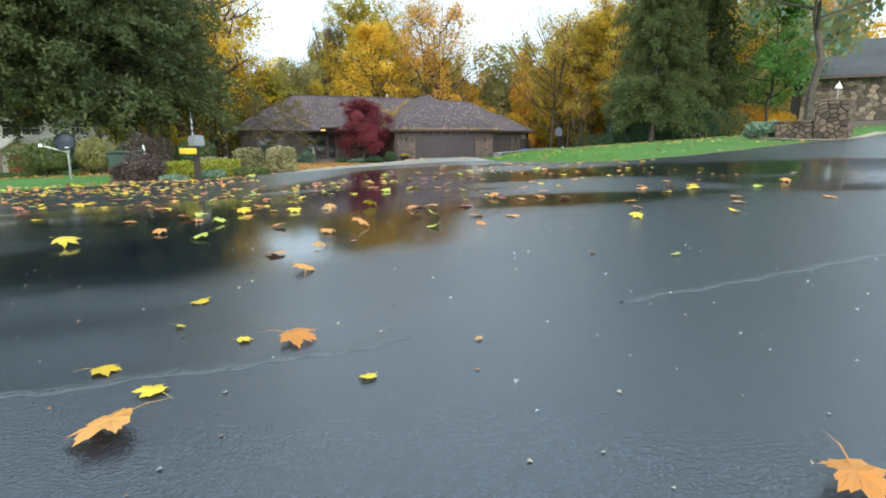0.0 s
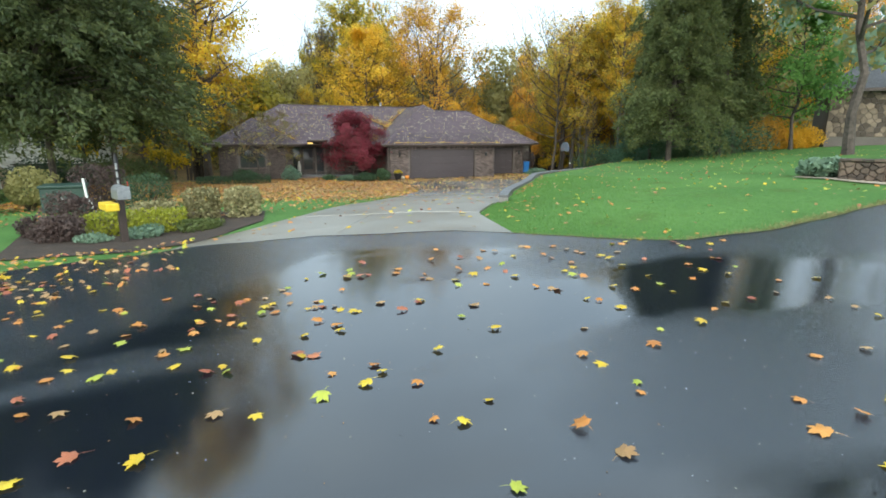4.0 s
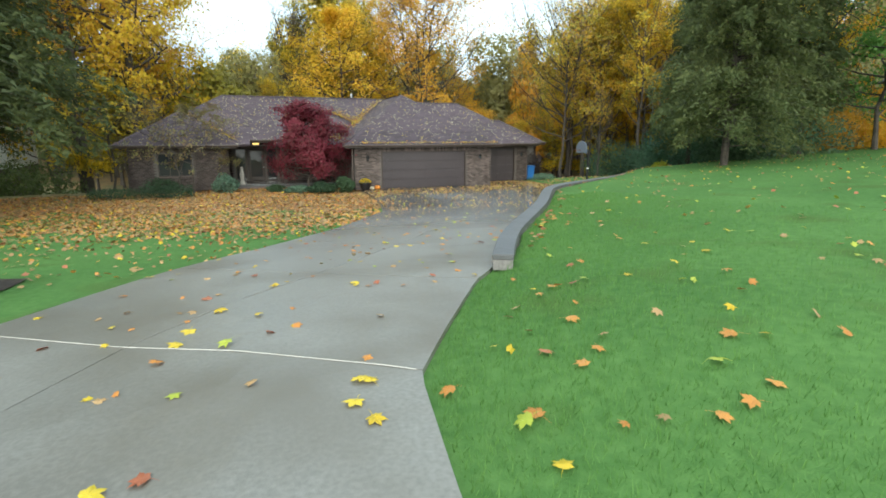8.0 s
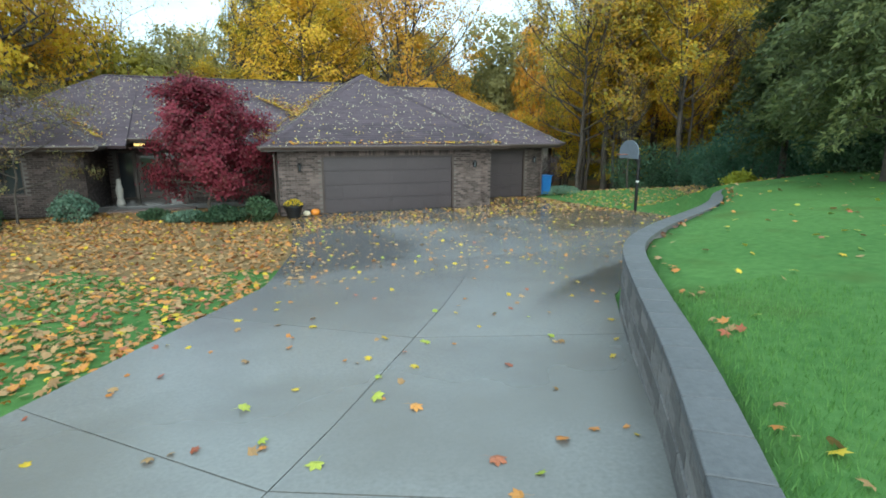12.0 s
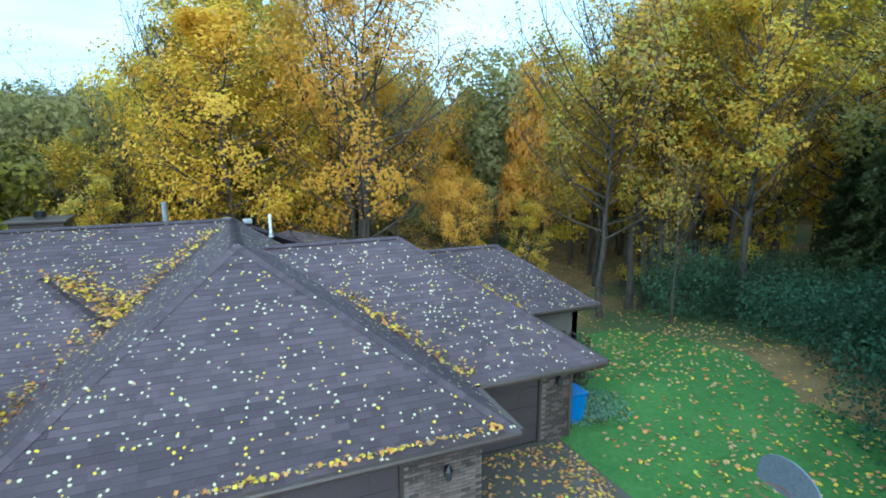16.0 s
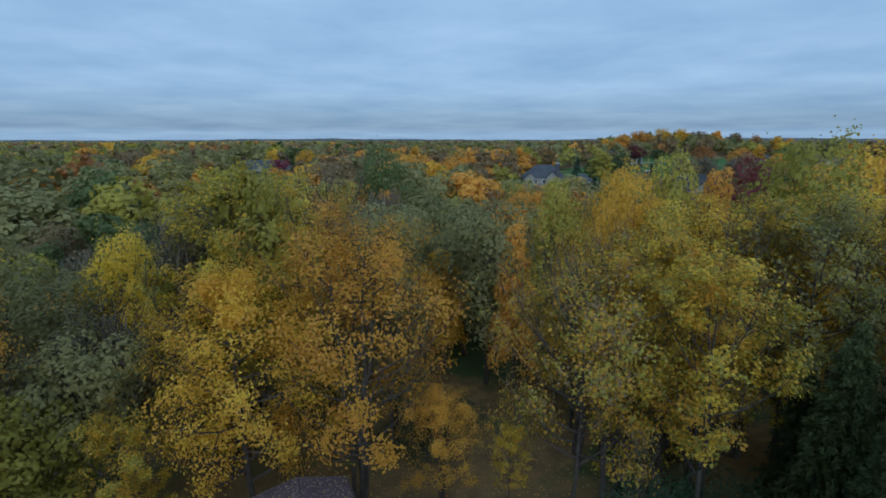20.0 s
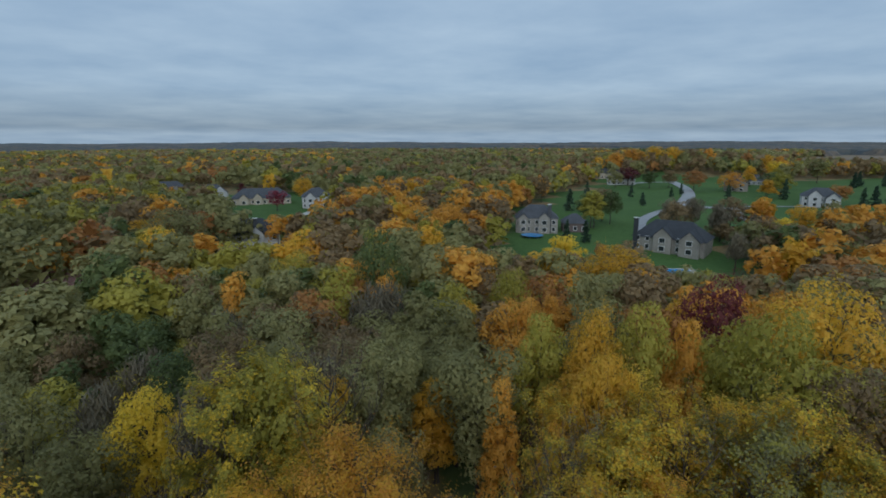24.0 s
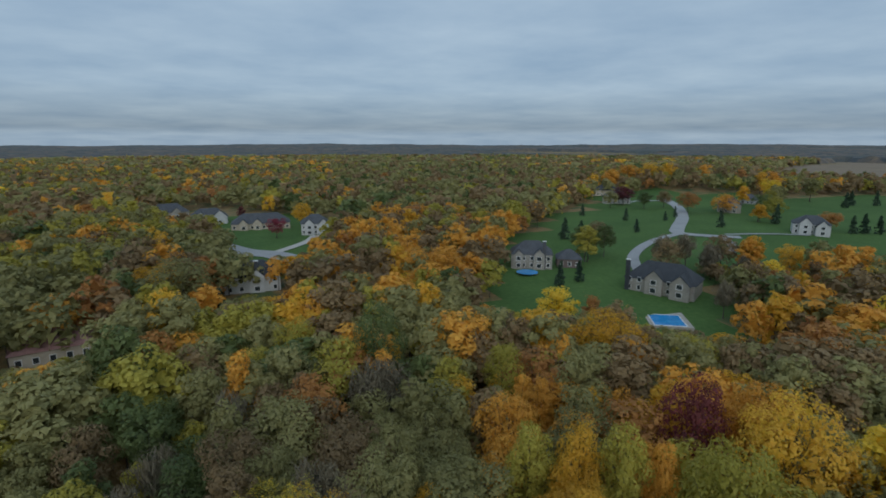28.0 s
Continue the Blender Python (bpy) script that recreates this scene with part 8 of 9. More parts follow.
def litter(name, pts, label, kinds, weights, size=(0.6, 1.1), tilt=0.25, seed=1, flat=None):
    """Very many leaves as one layer."""
    rng = np.random.default_rng(seed)
    mats = [LEAF_MATS[c] if isinstance(c, str) else c for c in kinds]
    vs, fs, ms, k = [], [], [], 0
    simple = []
    for v, f, n in SHAPES:
        rim = v[1 + n:1 + 2 * n]
        turn_ = np.degrees(np.arctan2(rim[:, 1], rim[:, 0]))
        keep = [0] + [1 + n + int(np.argmin(np.abs((turn_ - a + 180) % 360 - 180))) for a in (-90, -12, 14, 40, 65, 90, 115, 140, 166, 192)]
        simple.append((v[keep], np.array([(0, i, i % (len(keep) - 1) + 1) for i in range(1, len(keep))])))
    for p in pts:
        v, f = simple[int(rng.integers(0, 4))]
        s = rng.uniform(*size)
        e = Euler((rng.normal() * tilt, rng.normal() * tilt, rng.random() * 6.283)).to_matrix()
        m = np.array(e)
        if flat is not None:
            m = flat @ m
        vs.append(v * s @ m.T + p)
        fs.append(f + k)
        ms.append(np.full(len(f), int(rng.choice(len(mats), p=weights))))
        k += len(v)
    ob = soup(name, np.concatenate(vs), np.concatenate(fs), mats, mat_index=np.concatenate(ms))
    return tagged(ob, label, "leaf litter", kind="stuff")


lit = np.random.default_rng(5)
pts = []
while len(pts) < 340:
    x, y = lit.uniform(-9, 8), 6 + 7.5 * lit.random() ** 0.6
    if y < np.interp(x, ROAD_X, ROAD_Y) - 0.1 and (x < -1 or y < 10.6) and lit.random() < (1.0 if x < 2.5 else 0.4):
        pts.append((x, y, float(height(x, y)) + 0.088))
litter("road_leaves", pts, "many small leaves scattered over the wet road", "YORGT", (0.34, 0.28, 0.14, 0.1, 0.14), seed=11, tilt=0.12, size=(0.6, 1.1))
pts = []
while len(pts) < 230:
    y, s_ = lit.uniform(13.5, 31), lit.random()
    x = float(drive_x(y, s_))
    if y > np.interp(x, ROAD_X, ROAD_Y) + 0.3:
        pts.append((x, y, float(height(min(x, float(np.interp(y, EDGE_Y, EDGE_X)) - 0.15), y)) + 0.06))
litter("drive_leaves", pts, "small leaves scattered down the concrete drive", "TORYG", (0.28, 0.27, 0.15, 0.2, 0.1), seed=12, tilt=0.2, size=(0.4, 0.85))
# pale grit and leaf crumbs on the asphalt
grit_rng = np.random.default_rng(19)
grit_c = np.stack([grit_rng.uniform(-2.5, 5.5, 900), 0.3 + 9.0 * grit_rng.random(900) ** 1.6], -1)
grit_c = np.concatenate([grit_c, (height(grit_c[:, 0], grit_c[:, 1]) + 0.088)[:, None]], 1)
grit_v, grit_f = leaf_tris(grit_rng, grit_c, 0.011, facing=np.tile((0.0, 0.0, 3.0), (900, 1)))
tagged(soup("road_grit", grit_v, grit_f, [LEAF_P, LEAF_B, M_STEEL], mat_index=grit_rng.integers(0, 3, 900)), "pale grit and leaf crumbs on the wet road", "grit", kind="stuff")
# the thick carpet on the front lawn, thinning towards the drive and the street
pts = []
while len(pts) < 24500:
    x, y = lit.uniform(-9, 11.2), lit.uniform(20, 43)
    if x > np.interp(y, LEFT_Y, LEFT_X) - 0.05 or (y > 42.2 and x < 5):
        continue
    dens = smoothstep(24.5, 30.0, y + 0.25 * x) * 1.6 + 0.05 + 0.22 * smoothstep(20.0, 24.0, y)
    if 37.5 < y and x > 9:
        dens = 0.8
    if lit.random() < 0.6 * dens * (0.6 + 0.7 * max(0.0, noise.noise(Vector((x * 0.5, y * 0.5, 3))) + 0.35)):
        pts.append((x, y, float(height(x, y)) + 0.012 + 0.02 * lit.random()))
litter("leaf_carpet", pts, "thick carpet of brown, orange and yellow leaves on the front lawn", ["T", "O", "R", "Y", LEAF_B], (0.34, 0.29, 0.06, 0.07, 0.24), seed=2, tilt=0.35, size=(0.55, 1.05))
pts = []
while len(pts) < 3400:
    x, y = lit.uniform(10.5, 24), lit.uniform(29.5, 42)
    if not (np.interp(y, LEFT_Y, LEFT_X) < x < np.interp(y, RIGHT_Y, RIGHT_X) - 0.1) or (x < 19.2 and y > 39.6):
        continue
    dens = 0.10 + 0.55 * smoothstep(35.5, 38.5, y) + 0.7 * smoothstep(1.3, 0.1, np.interp(y, RIGHT_Y, RIGHT_X) - x) + 0.5 * smoothstep(0.9, 0.1, x - np.interp(y, LEFT_Y, LEFT_X))
    if lit.random() < dens * (0.35 + max(0.0, noise.noise(Vector((x * 0.7, y * 0.7, 9))) + 0.3)):
        pts.append((x, y, float(height(min(x, float(np.interp(y, EDGE_Y, EDGE_X)) - 0.15) if y < 33 else x, y)) + 0.062 + 0.01 * lit.random()))
litter("apron_leaves", pts, "wet leaves drifted over the garage apron", ["T", "O", LEAF_B, "Y", "G"], (0.40, 0.20, 0.22, 0.15, 0.03), seed=3, tilt=0.25, size=(0.5, 1.0))
pts = []
while len(pts) < 1500:
    x, y = lit.uniform(6, 34), lit.uniform(9.5, 41)
    lo = np.interp(y, EDGE_Y, EDGE_X) if y < 33 else np.interp(y, RIGHT_Y, RIGHT_X)
    if x > lo + 0.5 and y > np.interp(x, ROAD_X, ROAD_Y) + 0.1 and lit.random() < (0.16 if y < 33 else 1.0) + 0.5 * smoothstep(2.0, 0.2, x - lo) * (y < 17):
        pts.append((x, y, float(height(x, y)) + 0.02))
litter("lawn_leaves", pts, "scattered fallen leaves on the green lawn", "TORYG", (0.25, 0.25, 0.1, 0.25, 0.15), seed=4, tilt=0.3, size=(0.55, 1.0))
pts = []
while len(pts) < 4200:
    x, y = (lit.uniform(19, 48), lit.uniform(44, 78)) if lit.random() < 0.7 else (lit.uniform(23.5, 36), lit.uniform(37, 50))
    if x > 26.5 or y > 53 or (y < 44 and x > 23.8):
        pts.append((x, y, float(height(x, y)) + 0.02))
litter("yard_leaves", pts, "fallen leaves over the back lawn and wood floor", "TORYG", (0.42, 0.25, 0.08, 0.22, 0.03), seed=5, tilt=0.3, size=(0.7, 1.3))
pts = []
while len(pts) < 520:
    x, y = lit.uniform(-9, 0.3), lit.uniform(9.5, 16.5)
    e_ = np.interp(x, ROAD_X, ROAD_Y)
    if e_ - 2.6 < y < e_ + 1.2 and lit.random() < (0.3 if y < e_ else 0.8):
        pts.append((x, y, float(height(x, y)) + (0.095 if y < e_ else 0.07)))
litter("kerb_leaves", pts, "leaves washed up along the road's edge", "TORYG", (0.26, 0.3, 0.12, 0.24, 0.08), seed=6, tilt=0.3, size=(0.5, 1.05))
pts = [(x, y, 0.0) for x, y in ((float(np.interp(q, WALL_Y, WALL_X)) + 0.55 + lit.random() * 0.3, q) for q in lit.uniform(17.6, 32, 90))]
pts = [(x, y, float(height(x, y)) + 0.02) for x, y, _ in pts]
litter("wall_leaves", pts, "leaves caught behind the wall's cap", "TOR", (0.4, 0.4, 0.2), seed=7, tilt=0.4, size=(0.5, 0.9))

# leaves on the roofs, thick in the valleys
for i, (p, u, v, nrm, poly) in enumerate(ROOF_FACES):
    pu, pv = [a for a, _ in poly], [b for _, b in poly]
    area = (max(pu) - min(pu)) * (max(pv) - min(pv))
    n = int(area * (22 if i not in (0, 2) else 16))
    ok = []
    for a, b in zip(lit.uniform(min(pu), max(pu), n), lit.uniform(min(pv), max(pv), n)):
        if inside(np.array(a), np.array(b), poly):
            ok.append(p[0] + u * a + v * b + nrm * 0.012)
    if ok:
        ax = np.array([[u.x, v.x, nrm.x], [u.y, v.y, nrm.y], [u.z, v.z, nrm.z]])
        litter("roof_leaves", np.array([tuple(q) for q in ok]), "small pale leaves stuck to the wet shingles", [LEAF_P, LEAF_Y, LEAF_T], (0.74, 0.16, 0.10), size=(0.3, 0.62), tilt=0.08, seed=40 + i, flat=ax)


def drift(a, b, n, spread, label, seed):
    a, b = np.array(a), np.array(b)
    rng = np.random.default_rng(seed)
    t = rng.random(n)[:, None]
    q = a + (b - a) * t + rng.normal(size=(n, 3)) * np.array([spread, spread, 0.0])
    q[:, 2] += 0.10 + np.abs(q[:, 0] - (a + (b - a) * t)[:, 0]) * 0.5 + 0.04 * rng.random(n)
    litter("valley_leaves", q, label, "YOT", (0.5, 0.25, 0.25), size=(0.5, 0.95), tilt=0.4, seed=seed)


drift((10.75, 43.4, E + 0.15), (14.6, 47.9, 3.75), 420, 0.16, "yellow leaves drifted in the roof valley", 61)
drift((12.7, 45.3, 2.15), (11.1, 46.9, 2.95), 420, 0.24, "yellow leaves drifted in the roof valley", 62)
drift((12.4, 44.2, 1.75), (13.1, 46.0, 2.55), 380, 0.26, "brown and yellow leaves heaped where two valleys meet", 67)
drift((10.9, 42.6, 1.05), (11.6, 43.6, 1.45), 320, 0.24, "brown and yellow leaves heaped at the valley's foot", 68)
drift((5.3, 43.7, E + 0.12), (2.6, 46.6, 2.75), 240, 0.13, "yellow leaves drifted in the roof valley", 63)
drift((19.8, 41.4, E + 0.05), (17.4, 44.2, 2.7), 260, 0.13, "yellow leaves drifted in the roof valley", 64)
drift((23.3, 45.2, E + 0.05), (21.3, 47.4, 2.3), 150, 0.12, "yellow leaves drifted in the roof valley", 65)
drift((11.0, 39.4, E - 0.02), (19.6, 39.4, E - 0.02), 240, 0.05, "yellow leaves lying in the gutter", 66)

# ---- grass blades where the camera comes near ----
gr = np.random.default_rng(8)
gp = []
while len(gp) < 46000:
    x, y = gr.uniform(5.8, 15.5, 4000), gr.uniform(9.5, 24.5, 4000)
    lo = np.where(y < 17.4, np.interp(y, EDGE_Y, EDGE_X) + 0.05, np.interp(y, EDGE_Y, EDGE_X) + 0.42)
    d = np.hypot(x - np.interp(y, (9, 25), (6.5, 12.5)), 0)
    k = (x > lo) & (y > np.interp(x, ROAD_X, ROAD_Y) + 0.02) & (gr.random(4000) < np.exp(-(x - lo) / 2.6))
    gp += list(zip(x[k], y[k]))
gp = np.array(gp[:46000])
gz = height(gp[:, 0], gp[:, 1]) - 0.01
ang, hgt, lean = gr.random(len(gp)) * 6.283, 0.035 + 0.05 * gr.random(len(gp)), gr.normal(size=(len(gp), 2)) * 0.022
base = np.stack([gp[:, 0], gp[:, 1], gz], -1)
side = np.stack([np.cos(ang), np.sin(ang), np.zeros(len(gp))], -1) * 0.004
tip = base + np.stack([lean[:, 0], lean[:, 1], hgt], -1)
blades = np.stack([base - side, base + side, tip], 1).reshape(-1, 3)
tagged(soup("grass_blades", blades, np.arange(len(blades)).reshape(-1, 3), M_BLADE), "short green grass blades along the drive and wall", "grass", kind="stuff")

# the ragged, half-dead fringe of grass along the road
fx = gr.uniform(6.0, 20.0, 5200)
fy = np.interp(fx, ROAD_X, ROAD_Y) + np.abs(gr.normal(size=5200)) * 0.16 - 0.05
fz = height(fx, fy) + 0.01
fang = gr.random(5200) * 6.283
fbase = np.stack([fx, fy, fz], -1)
fside = np.stack([np.cos(fang), np.sin(fang), 0 * fang], -1) * 0.006
ftip = fbase + np.stack([gr.normal(size=5200) * 0.04, gr.normal(size=5200) * 0.04, 0.05 + 0.05 * gr.random(5200)], -1)
fringe = np.stack([fbase - fside, fbase + fside, ftip], 1).reshape(-1, 3)
M_FRINGE = surface("dead_grass", (0.14, 0.15, 0.05), (0.36, 0.30, 0.14), rough=0.8, big=0.8, fine=5, bump=0, per_island=0.6, through_light=0.2)
tagged(soup("grass_fringe", fringe, np.arange(len(fringe)).reshape(-1, 3), M_FRINGE), "ragged half-dead grass along the road's edge", "grass", kind="stuff")

# ---- houses among the far greens ----
def far_house(x, y, rz, w, d, h, rise, wall_mat, roof_mat, label, gables=(), floors=2, chimney_at=None, z=None):
    """A house with a hipped main roof, gabled fronts, and windows on each storey. gables: (offset, width, out, extra height)."""
    ob = empty("house", x, y, float(height(x, y)) if z is None else z, rz)
    part("wall", box(-w / 2, w / 2, -d / 2, d / 2, -1.0, h), wall_mat, ob)

    def roof_on(x0, x1, y0, y1, z0, up, hip, along_x=True):
        bm = bmesh.new()
        o = 0.5
        x0, x1, y0, y1 = x0 - o, x1 + o, y0 - o, y1 + o
        q = [bm.verts.new(c) for c in ((x0, y0, z0), (x1, y0, z0), (x1, y1, z0), (x0, y1, z0))]
        if along_x:
            k = (y1 - y0) / 2 * hip
            a, b = bm.verts.new((x0 + k, (y0 + y1) / 2, z0 + up)), bm.verts.new((x1 - k, (y0 + y1) / 2, z0 + up))
            for f in ((q[0], q[1], b, a), (q[2], q[3], a, b), (q[1], q[2], b), (q[3], q[0], a)):
                bm.faces.new(f)
        else:
            k = (x1 - x0) / 2 * hip
            a, b = bm.verts.new(((x0 + x1) / 2, y0 + k, z0 + up)), bm.verts.new(((x0 + x1) / 2, y1 - k, z0 + up))
            for f in ((q[1], q[2], b, a), (q[3], q[0], a, b), (q[0], q[1], a), (q[2], q[3], b)):
                bm.faces.new(f)
        bm.faces.new(q[::-1])
        return bm

    part("roof", roof_on(-w / 2, w / 2, -d / 2, d / 2, h, rise, 0.9), roof_mat, ob)

    def window(cx, cy, cz, ww, hh):
        win = part("window", box(cx - ww / 2, cx + ww / 2, cy - 0.05, cy + 0.05, cz - hh / 2, cz + hh / 2), M_GLASS, ob)
        bm = frame_ring(cx, cz, ww, hh, cy - 0.10, cy + 0.02, 0.13)
        part("frame", bm, M_WHITE, win)

    n = max(3, int(w / 3.2))
    for f in range(floors):
        for i in range(n):
            cx = -w / 2 + (i + 0.5) * w / n
            if not any(abs(cx - g[0]) < g[1] / 2 for g in gables):
                window(cx, -d / 2 - 0.02, 1.5 + f * 2.9, 1.2, 1.5)
    for off, gw, out, extra in gables:
        part("gable_wall", box(off - gw / 2, off + gw / 2, -d / 2 - out, -d / 2 + 1.0, -1.0, h + extra), wall_mat, ob)
        bm = bmesh.new()
        up = gw * 0.48
        tri = [bm.verts.new(c) for c in ((off - gw / 2, -d / 2 - out, h + extra), (off + gw / 2, -d / 2 - out, h + extra), (off, -d / 2 - out, h + extra + up))]
        bm.faces.new(tri)
        r = bmesh.ops.extrude_face_region(bm, geom=bm.faces[:])
        bmesh.ops.translate(bm, verts=[v for v in r["geom"] if isinstance(v, bmesh.types.BMVert)], vec=(0, 0.2, 0))
        part("gable", bm, wall_mat, ob)
        bm = bmesh.new()
        for sx in (-1, 1):
            a = [bm.verts.new(c) for c in ((off + sx * (gw / 2 + 0.4), -d / 2 - out - 0.4, h + extra - 0.35), (off, -d / 2 - out - 0.4, h + extra + up + 0.06), (off, 0, h + extra + up + 0.06), (off + sx * (gw / 2 + 0.4), 0, h + extra - 0.35))]
            b = [bm.verts.new(v.co + Vector((0, 0, -0.18))) for v in a]
            bm.faces.new(a if sx < 0 else a[::-1])
            bm.faces.new(b[::-1] if sx < 0 else b)
            for i in range(4):
                bm.faces.new((a[i], b[i], b[(i + 1) % 4], a[(i + 1) % 4]))
        part("gable_roof", bm, roof_mat, ob)
        for f in range(floors):
            window(off, -d / 2 - out - 0.02, 1.5 + f * 2.9, min(1.8, gw * 0.4), 1.6)
    if chimney_at is not None:
        c = part("chimney", box(chimney_at - 0.7, chimney_at + 0.7, -d / 2 - 0.9, -d / 2 + 0.1, -1.0, h + rise + 0.8), roof_mat, ob)
        part("cap", box(chimney_at - 0.8, chimney_at + 0.8, -d / 2 - 1.0, -d / 2 + 0.2, h + rise + 0.8, h + rise + 1.0), M_WHITE, c)
    return tagged(ob, label, "house", "far houses")


M_DARKROOF = surface("dark_shingle", (0.022, 0.025, 0.03), (0.05, 0.055, 0.062), rough=0.8, big=0.5, fine=8, bump=0.3, bump_scale=30)
M_CREAM = surface("cream_stone", (0.20, 0.185, 0.16), (0.34, 0.315, 0.275), rough=0.8, big=0.3, fine=2.0)
M_PALE = surface("pale_boards", (0.36, 0.36, 0.35), (0.50, 0.50, 0.49), rough=0.7, big=0.3, fine=3)
M_PAVING = surface("paving", (0.30, 0.27, 0.23), (0.42, 0.39, 0.34), rough=0.8)
far_house(162.6, 168.8, -60, 24, 13, 4.8, 5.8, M_CREAM, M_DARKROOF, "large cream house with dark hipped roof above a swimming pool", [(7.5, 6.5, 2.5, 0.5), (-1.5, 6, 1.5, 1.2)], 2, -11)
far_house(137, 218, -30, 17, 12, 6.0, 5.0, M_CREAM, M_SLATE, "two-storey pale house with dark roof on the green", [(3.0, 4.5, 1.2, 0.4), (-5.5, 4.0, 0.8, 0.2)], 2, 5)
far_house(152, 212, -30, 10, 9, 3.6, 3.6, M_BRICK, M_SLATE, "low red-brick wing beside a pale house", [], 1)
far_house(24, 228, -3, 19, 12, 5.6, 5.0, M_PALE, M_DARKROOF, "white house with dark roof and a tall chimney in the wood", [(1.5, 5.0, 1.0, 0.6)], 2, 1.5)
far_house(66, 341, -8, 16, 13, 6.2, 5.0, M_PALE, M_SLATE, "two-storey white house with grey roof beside the lane", [(-3.5, 5.5, 1.5, 0.3), (4.5, 5.5, 2.5, 0.5)], 2)
far_house(38, 372, -5, 34, 15, 3.6, 5.6, M_TAN, M_SLATE, "long low beige house with a broad grey hipped roof", [(-10, 5, 2, 0.6), (-2, 5, 2, 0.8)], 1)
far_house(8, 405, 4, 22, 13, 4.5, 5.0, M_PALE, M_SLATE, "white gabled house with dark roof", [(-5, 6, 3, 0.8), (6, 8, 3, 0.6)], 1)
far_house(-18, 440, 10, 24, 14, 4.2, 5.6, M_CREAM, M_SLATE, "pale house with grey hipped roof", [(4, 6, 2, 0.5)], 1)
far_house(327, 222, -52, 18, 13, 5.8, 4.6, M_PALE, M_SLATE, "white two-storey house on the open lawn", [(5, 6.5, 3.5, -0.5), (-3, 6, 1.5, 0.8)], 2)
far_house(366, 307, -48, 15, 12, 6.4, 5.0, M_CREAM, M_SLATE, "tall pale house among young trees", [(3, 6, 2, 0.5)], 2)
far_house(428, 338, -46, 13, 10, 3.6, 4.2, M_STEEL, M_SLATE, "small grey house among trees", [], 1)
far_house(327, 385, -38, 22, 13, 5.2, 5.0, M_PALE, M_SLATE, "white house half hidden by a dark red tree", [(-6, 6, 2, 0.3)], 2)
far_house(352, 432, -38, 26, 14, 5.2, 5.0, M_TAN, M_SLATE, "broad tan house before the wood", [], 1)
far_house(-27, 184, 12, 17, 12, 3.6, 4.6, M_TAN, surface("faded_red_shingle", (0.20, 0.10, 0.09), (0.36, 0.21, 0.19), rough=0.85, big=0.4, fine=6), "house with a faded red roof in the western wood", [], 1)

# ---- the pool, its terrace, and the lanes ----
# pale decks and yard things beside the houses
pool = empty("swimming_pool", 141.0, 145.5, float(height(141, 145.5)) + 0.25, -32)
part("terrace", box(-6.0, 6.5, -6.0, 8.5, -0.9, 0.12, 0.05), M_PAVING, pool, "pale paved terrace")
part("cover", box(-4.6, 4.6, -5.2, 5.2, 0.12, 0.17, 0.02), M_POOL, pool, "bright blue pool cover")
for sx, sy, ex, ey in ((-4.9, -5.5, 4.9, -5.2), (-4.9, 5.2, 4.9, 5.5), (-4.9, -5.2, -4.6, 5.2), (4.6, -5.2, 4.9, 5.2)):
    part("coping", box(sx, ex, sy, ey, 0.12, 0.22, 0.02), M_WHITE, pool)
tagged(pool, "swimming pool under a bright blue cover with pale coping", "pool")
tarp = empty("raised_pool", 128.0, 206.5, float(height(128, 206)), 0)
part("mat", tube((0, 0, 0.85), (0, 0, 0.92), 4.4, 4.4, 24), M_POOL, tarp, "blue cover")
for i in range(8):
    part("leg", tube((4.1 * math.cos(i * 0.785), 4.1 * math.sin(i * 0.785), 0), (4.1 * math.cos(i * 0.785), 4.1 * math.sin(i * 0.785), 0.86), 0.06), M_STEEL, tarp)
tagged(tarp, "round raised pool under a blue cover on the lawn", "pool")


def lane(name, pts, width, mat, label):
    pts = [Vector((*q, 0)) for q in pts]
    fine = []
    for i in range(len(pts) - 1):
        p0, p1, p2, p3 = pts[max(0, i - 1)], pts[i], pts[i + 1], pts[min(len(pts) - 1, i + 2)]
        for k in range(10):
            t = k / 10
            fine.append(0.5 * (2 * p1 + (p2 - p0) * t + (2 * p0 - 5 * p1 + 4 * p2 - p3) * t * t + (3 * p1 - p0 - 3 * p2 + p3) * t ** 3))
    fine.append(pts[-1])
    verts, faces = [], []
    for i, q in enumerate(fine):
        d = (fine[min(i + 1, len(fine) - 1)] - fine[max(i - 1, 0)]).normalized()
        s = Vector((-d.y, d.x, 0)) * width / 2
        for sgn in (-1, 1):
            c = q + s * sgn
            verts.append((c.x, c.y, float(height(c.x, c.y)) + 0.35))
        if i:
            faces.append((2 * i - 2, 2 * i - 1, 2 * i + 1, 2 * i))
    tagged(soup(name, verts, faces, mat), label, "road", kind="structure")


lane("road_east", [(378, 380), (352, 342), (308, 296), (270, 264), (256, 250), (262, 238), (276, 226)], 8, M_ROADGREY, "pale grey lane curving over the green")
lane("path_east", [(268, 232), (256, 216), (240, 202)], 4, M_ROADGREY, "pale drive across the lawn")
lane("path_mid", [(254, 248), (222, 236), (190, 214), (172, 190)], 5, M_ROADGREY, "grey drive to the cream house")
lane("path_right", [(276, 236), (300, 228), (318, 216)], 3, M_ROADGREY, "pale drive to the white house")
lane("path_far", [(374, 376), (350, 384), (334, 380)], 4, M_ROADGREY, "pale drive to the far house")
lane("road_west", [(14, 318), (24, 298), (38, 284), (46, 262)], 13, M_ROADGREY, "grey lane ending in a turning circle")
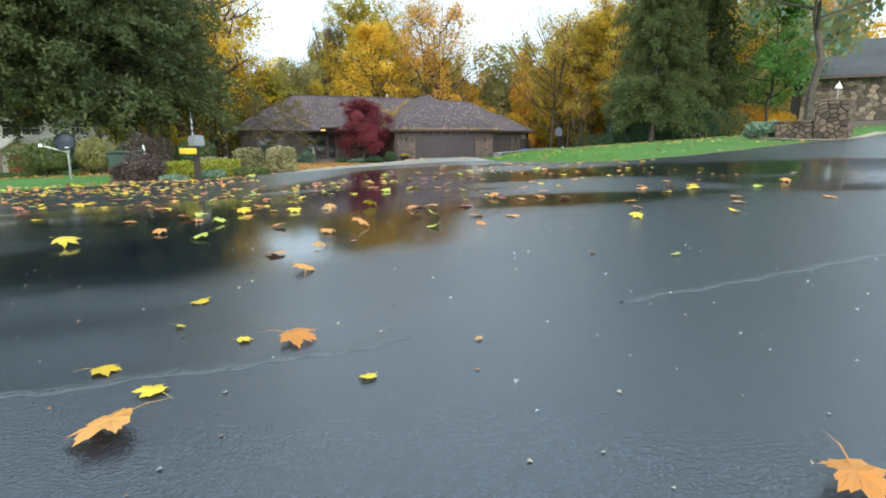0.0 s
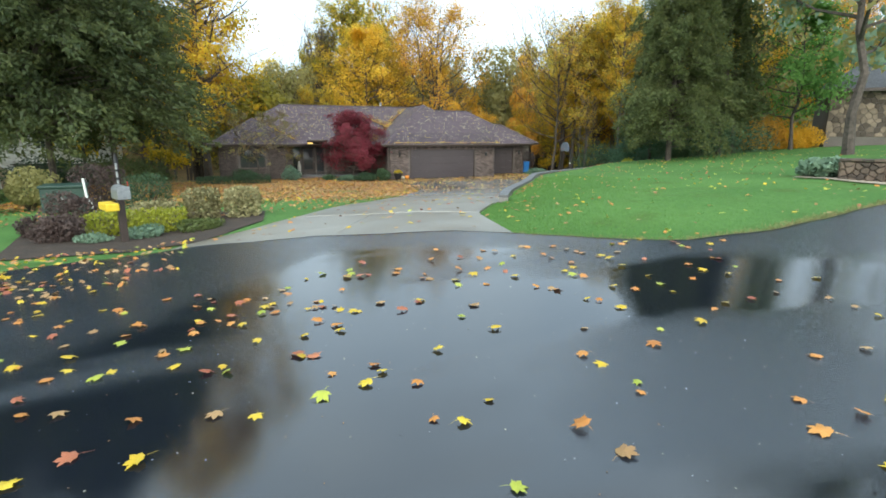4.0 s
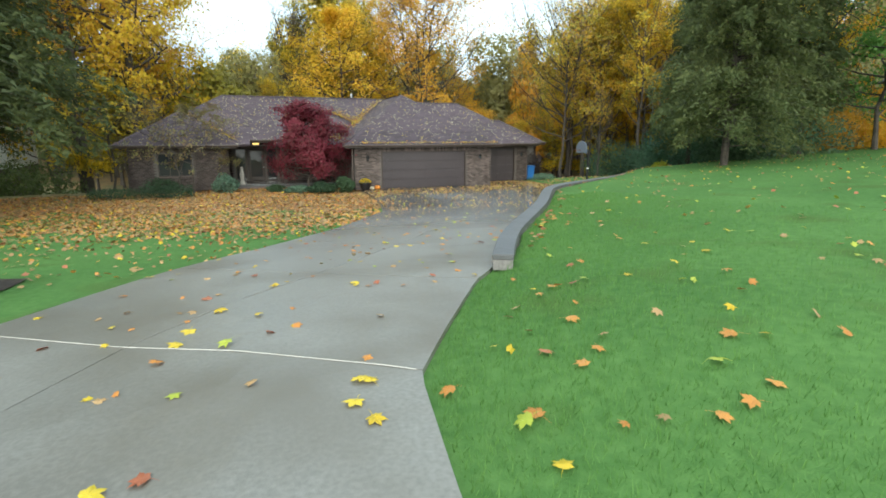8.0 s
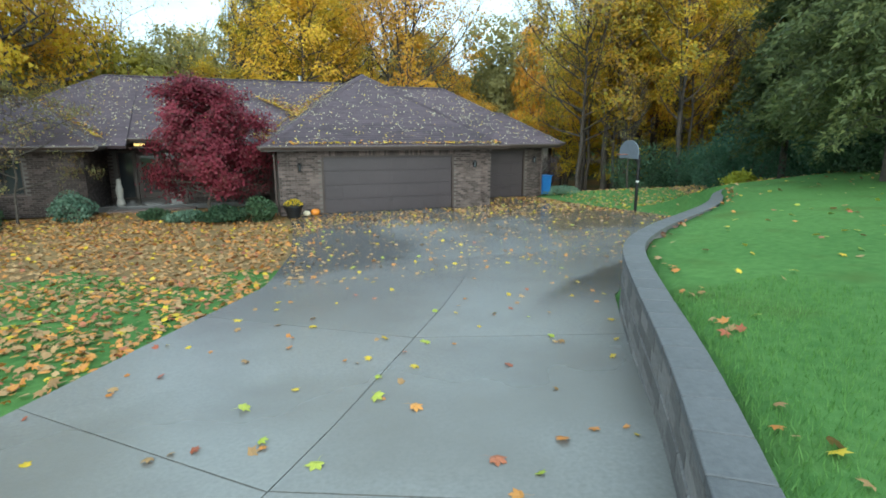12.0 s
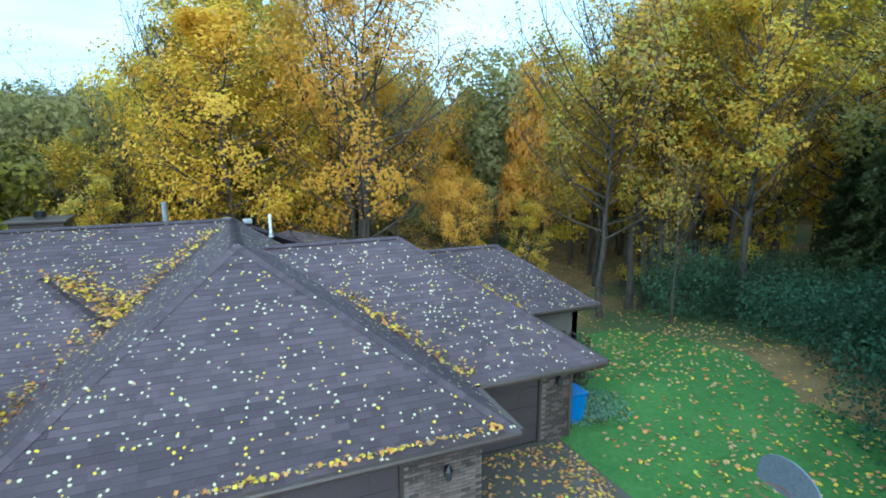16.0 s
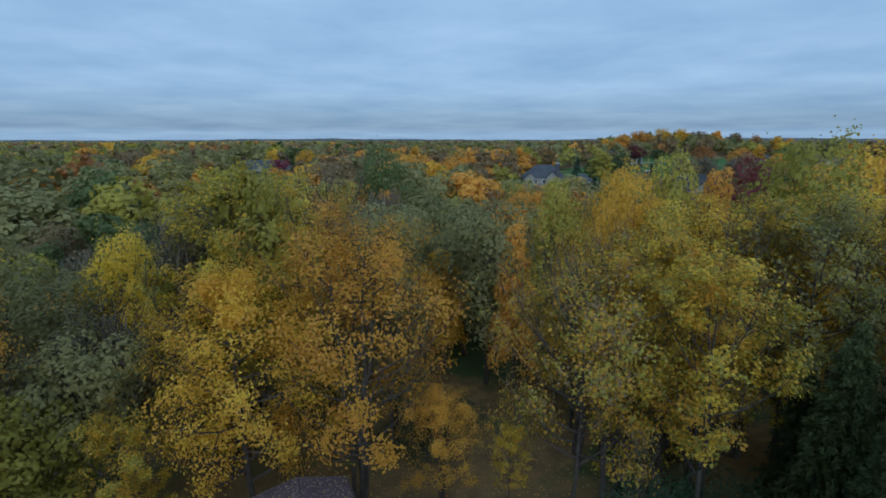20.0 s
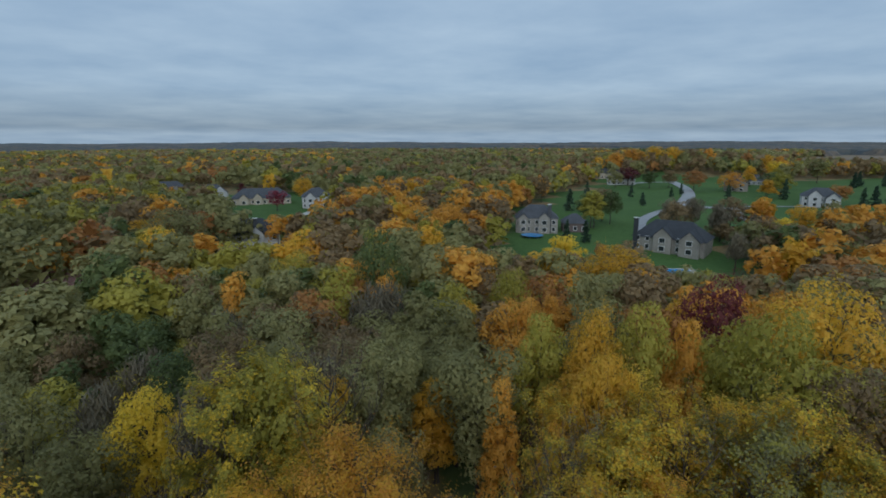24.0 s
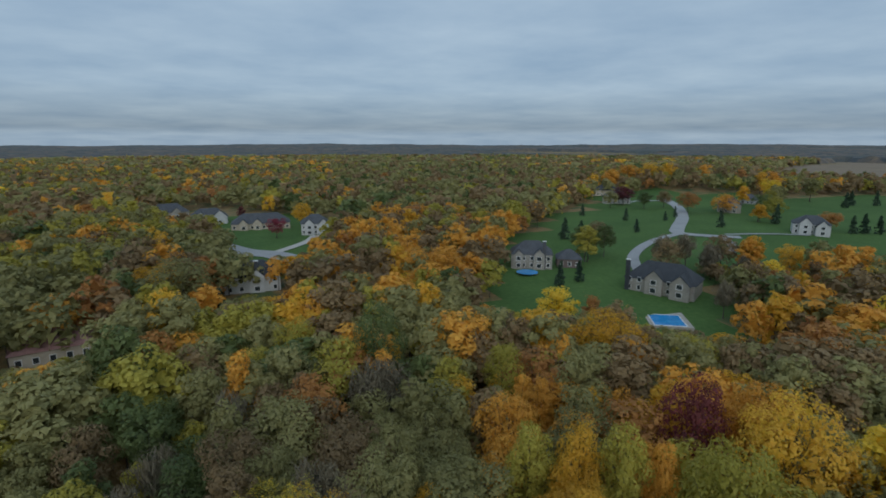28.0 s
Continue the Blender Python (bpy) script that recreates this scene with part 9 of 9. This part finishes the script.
lane("path_west", [(38, 290), (56, 312), (64, 330)], 5, M_SIDING, "pale concrete drive")

# trees dotted over the greens
conifer_meshes("spruce", 24, 10.0, 3.0, 0.4, [F_SPRUCE], whorls=16, boughs=6, sprays=16, size=0.42, sag=0.2)
for x, y, k in ((12.8, 187.7, 1.15), (131, 188, 0.9), (141, 190, 0.8), (262, 300, 0.8), (286, 290, 0.6), (305, 300, 0.7), (296, 256, 0.95), (341, 252, 1.2), (349, 212, 1.0), (356, 210, 1.1), (363, 206, 1.0), (186, 262, 1.1), (192, 256, 1.0), (236, 262, 0.7), (243, 270, 0.6), (300, 166, 1.3), (310, 160, 1.2), (480, 292, 1.2), (500, 300, 1.2), (520, 292, 1.2), (250, 330, 0.8)):
    plant("spruce", x, y, "dark green conifer on the far lawn", group="conifers on the lawn", rz=x * 5, scale=k)
for x, y, s, tall, wide in ((163, 214, 4, 15, 1.4), (170, 228, 5, 12, 1.0), (178, 226, 6, 14, 1.0), (176, 218, 5, 14, 0.9), (43, 331, 11, 10, 1.3), (28, 405, 9, 9, 1.2), (62, 362, 1, 14, 1.1), (322, 371, 9, 14, 1.5), (330, 312, 7, 14, 1.3), (352, 300, 2, 13, 1.3),
                            (338, 262, 1, 11, 1.6), (360, 268, 4, 14, 1.3), (380, 290, 5, 13, 1.3), (400, 300, 4, 15, 1.4), (345, 222, 7, 10, 1.5), (410, 330, 1, 15, 1.3), (440, 320, 3, 15, 1.4), (300, 360, 3, 12, 1.3), (340, 345, 6, 12, 1.3), (320, 345, 5, 12, 1.3), (470, 350, 0, 16, 1.3),
                            (188, 196, 8, 13, 1.0), (182, 186, 6, 13, 1.0), (196, 190, 8, 14, 1.1), (205, 180, 6, 14, 1.1), (212, 172, 1, 15, 1.2), (205, 168, 2, 15, 1.1), (190, 172, 8, 14, 1.1), (104, 152, 0, 12, 1.3), (112, 146, 7, 11, 1.0)):
    wood_tree(x, y, s, int(tall) % 6 + 6, tall * 1.12, wide * 1.3, x * 3, "single %s tree on the far lawn" % NAMES[s])
# the orange grove behind the far houses, and the thin trees below the lawn
for x, y, s, tall in ((347, 440, 1, 21), (374, 447, 2, 22), (400, 454, 2, 22), (421, 445, 1, 23), (438, 438, 1, 22), (454, 431, 6, 20), (471, 424, 2, 22), (488, 417, 6, 21), (507, 409, 7, 21), (495, 378, 1, 22), (539, 396, 2, 21), (496, 331, 3, 21), (411, 304, 3, 20)):
    wood_tree(x, y, s, int(x) % 6 + 6, tall, 1.55, x * 3, "broad %s tree behind the far houses" % NAMES[s])
for x, y, s, tall in ((220, 161, 1, 14), (200, 154, 0, 12), (210, 145, 6, 13), (181, 148, 6, 15), (160, 141, 8, 13), (203, 130, 3, 12), (192, 160, 8, 13), (172, 138, 2, 11)):
    wood_tree(x, y, s, int(x) % 6 + 6, tall, 1.25, x * 3, "%s tree at the foot of the lawn" % NAMES[s])
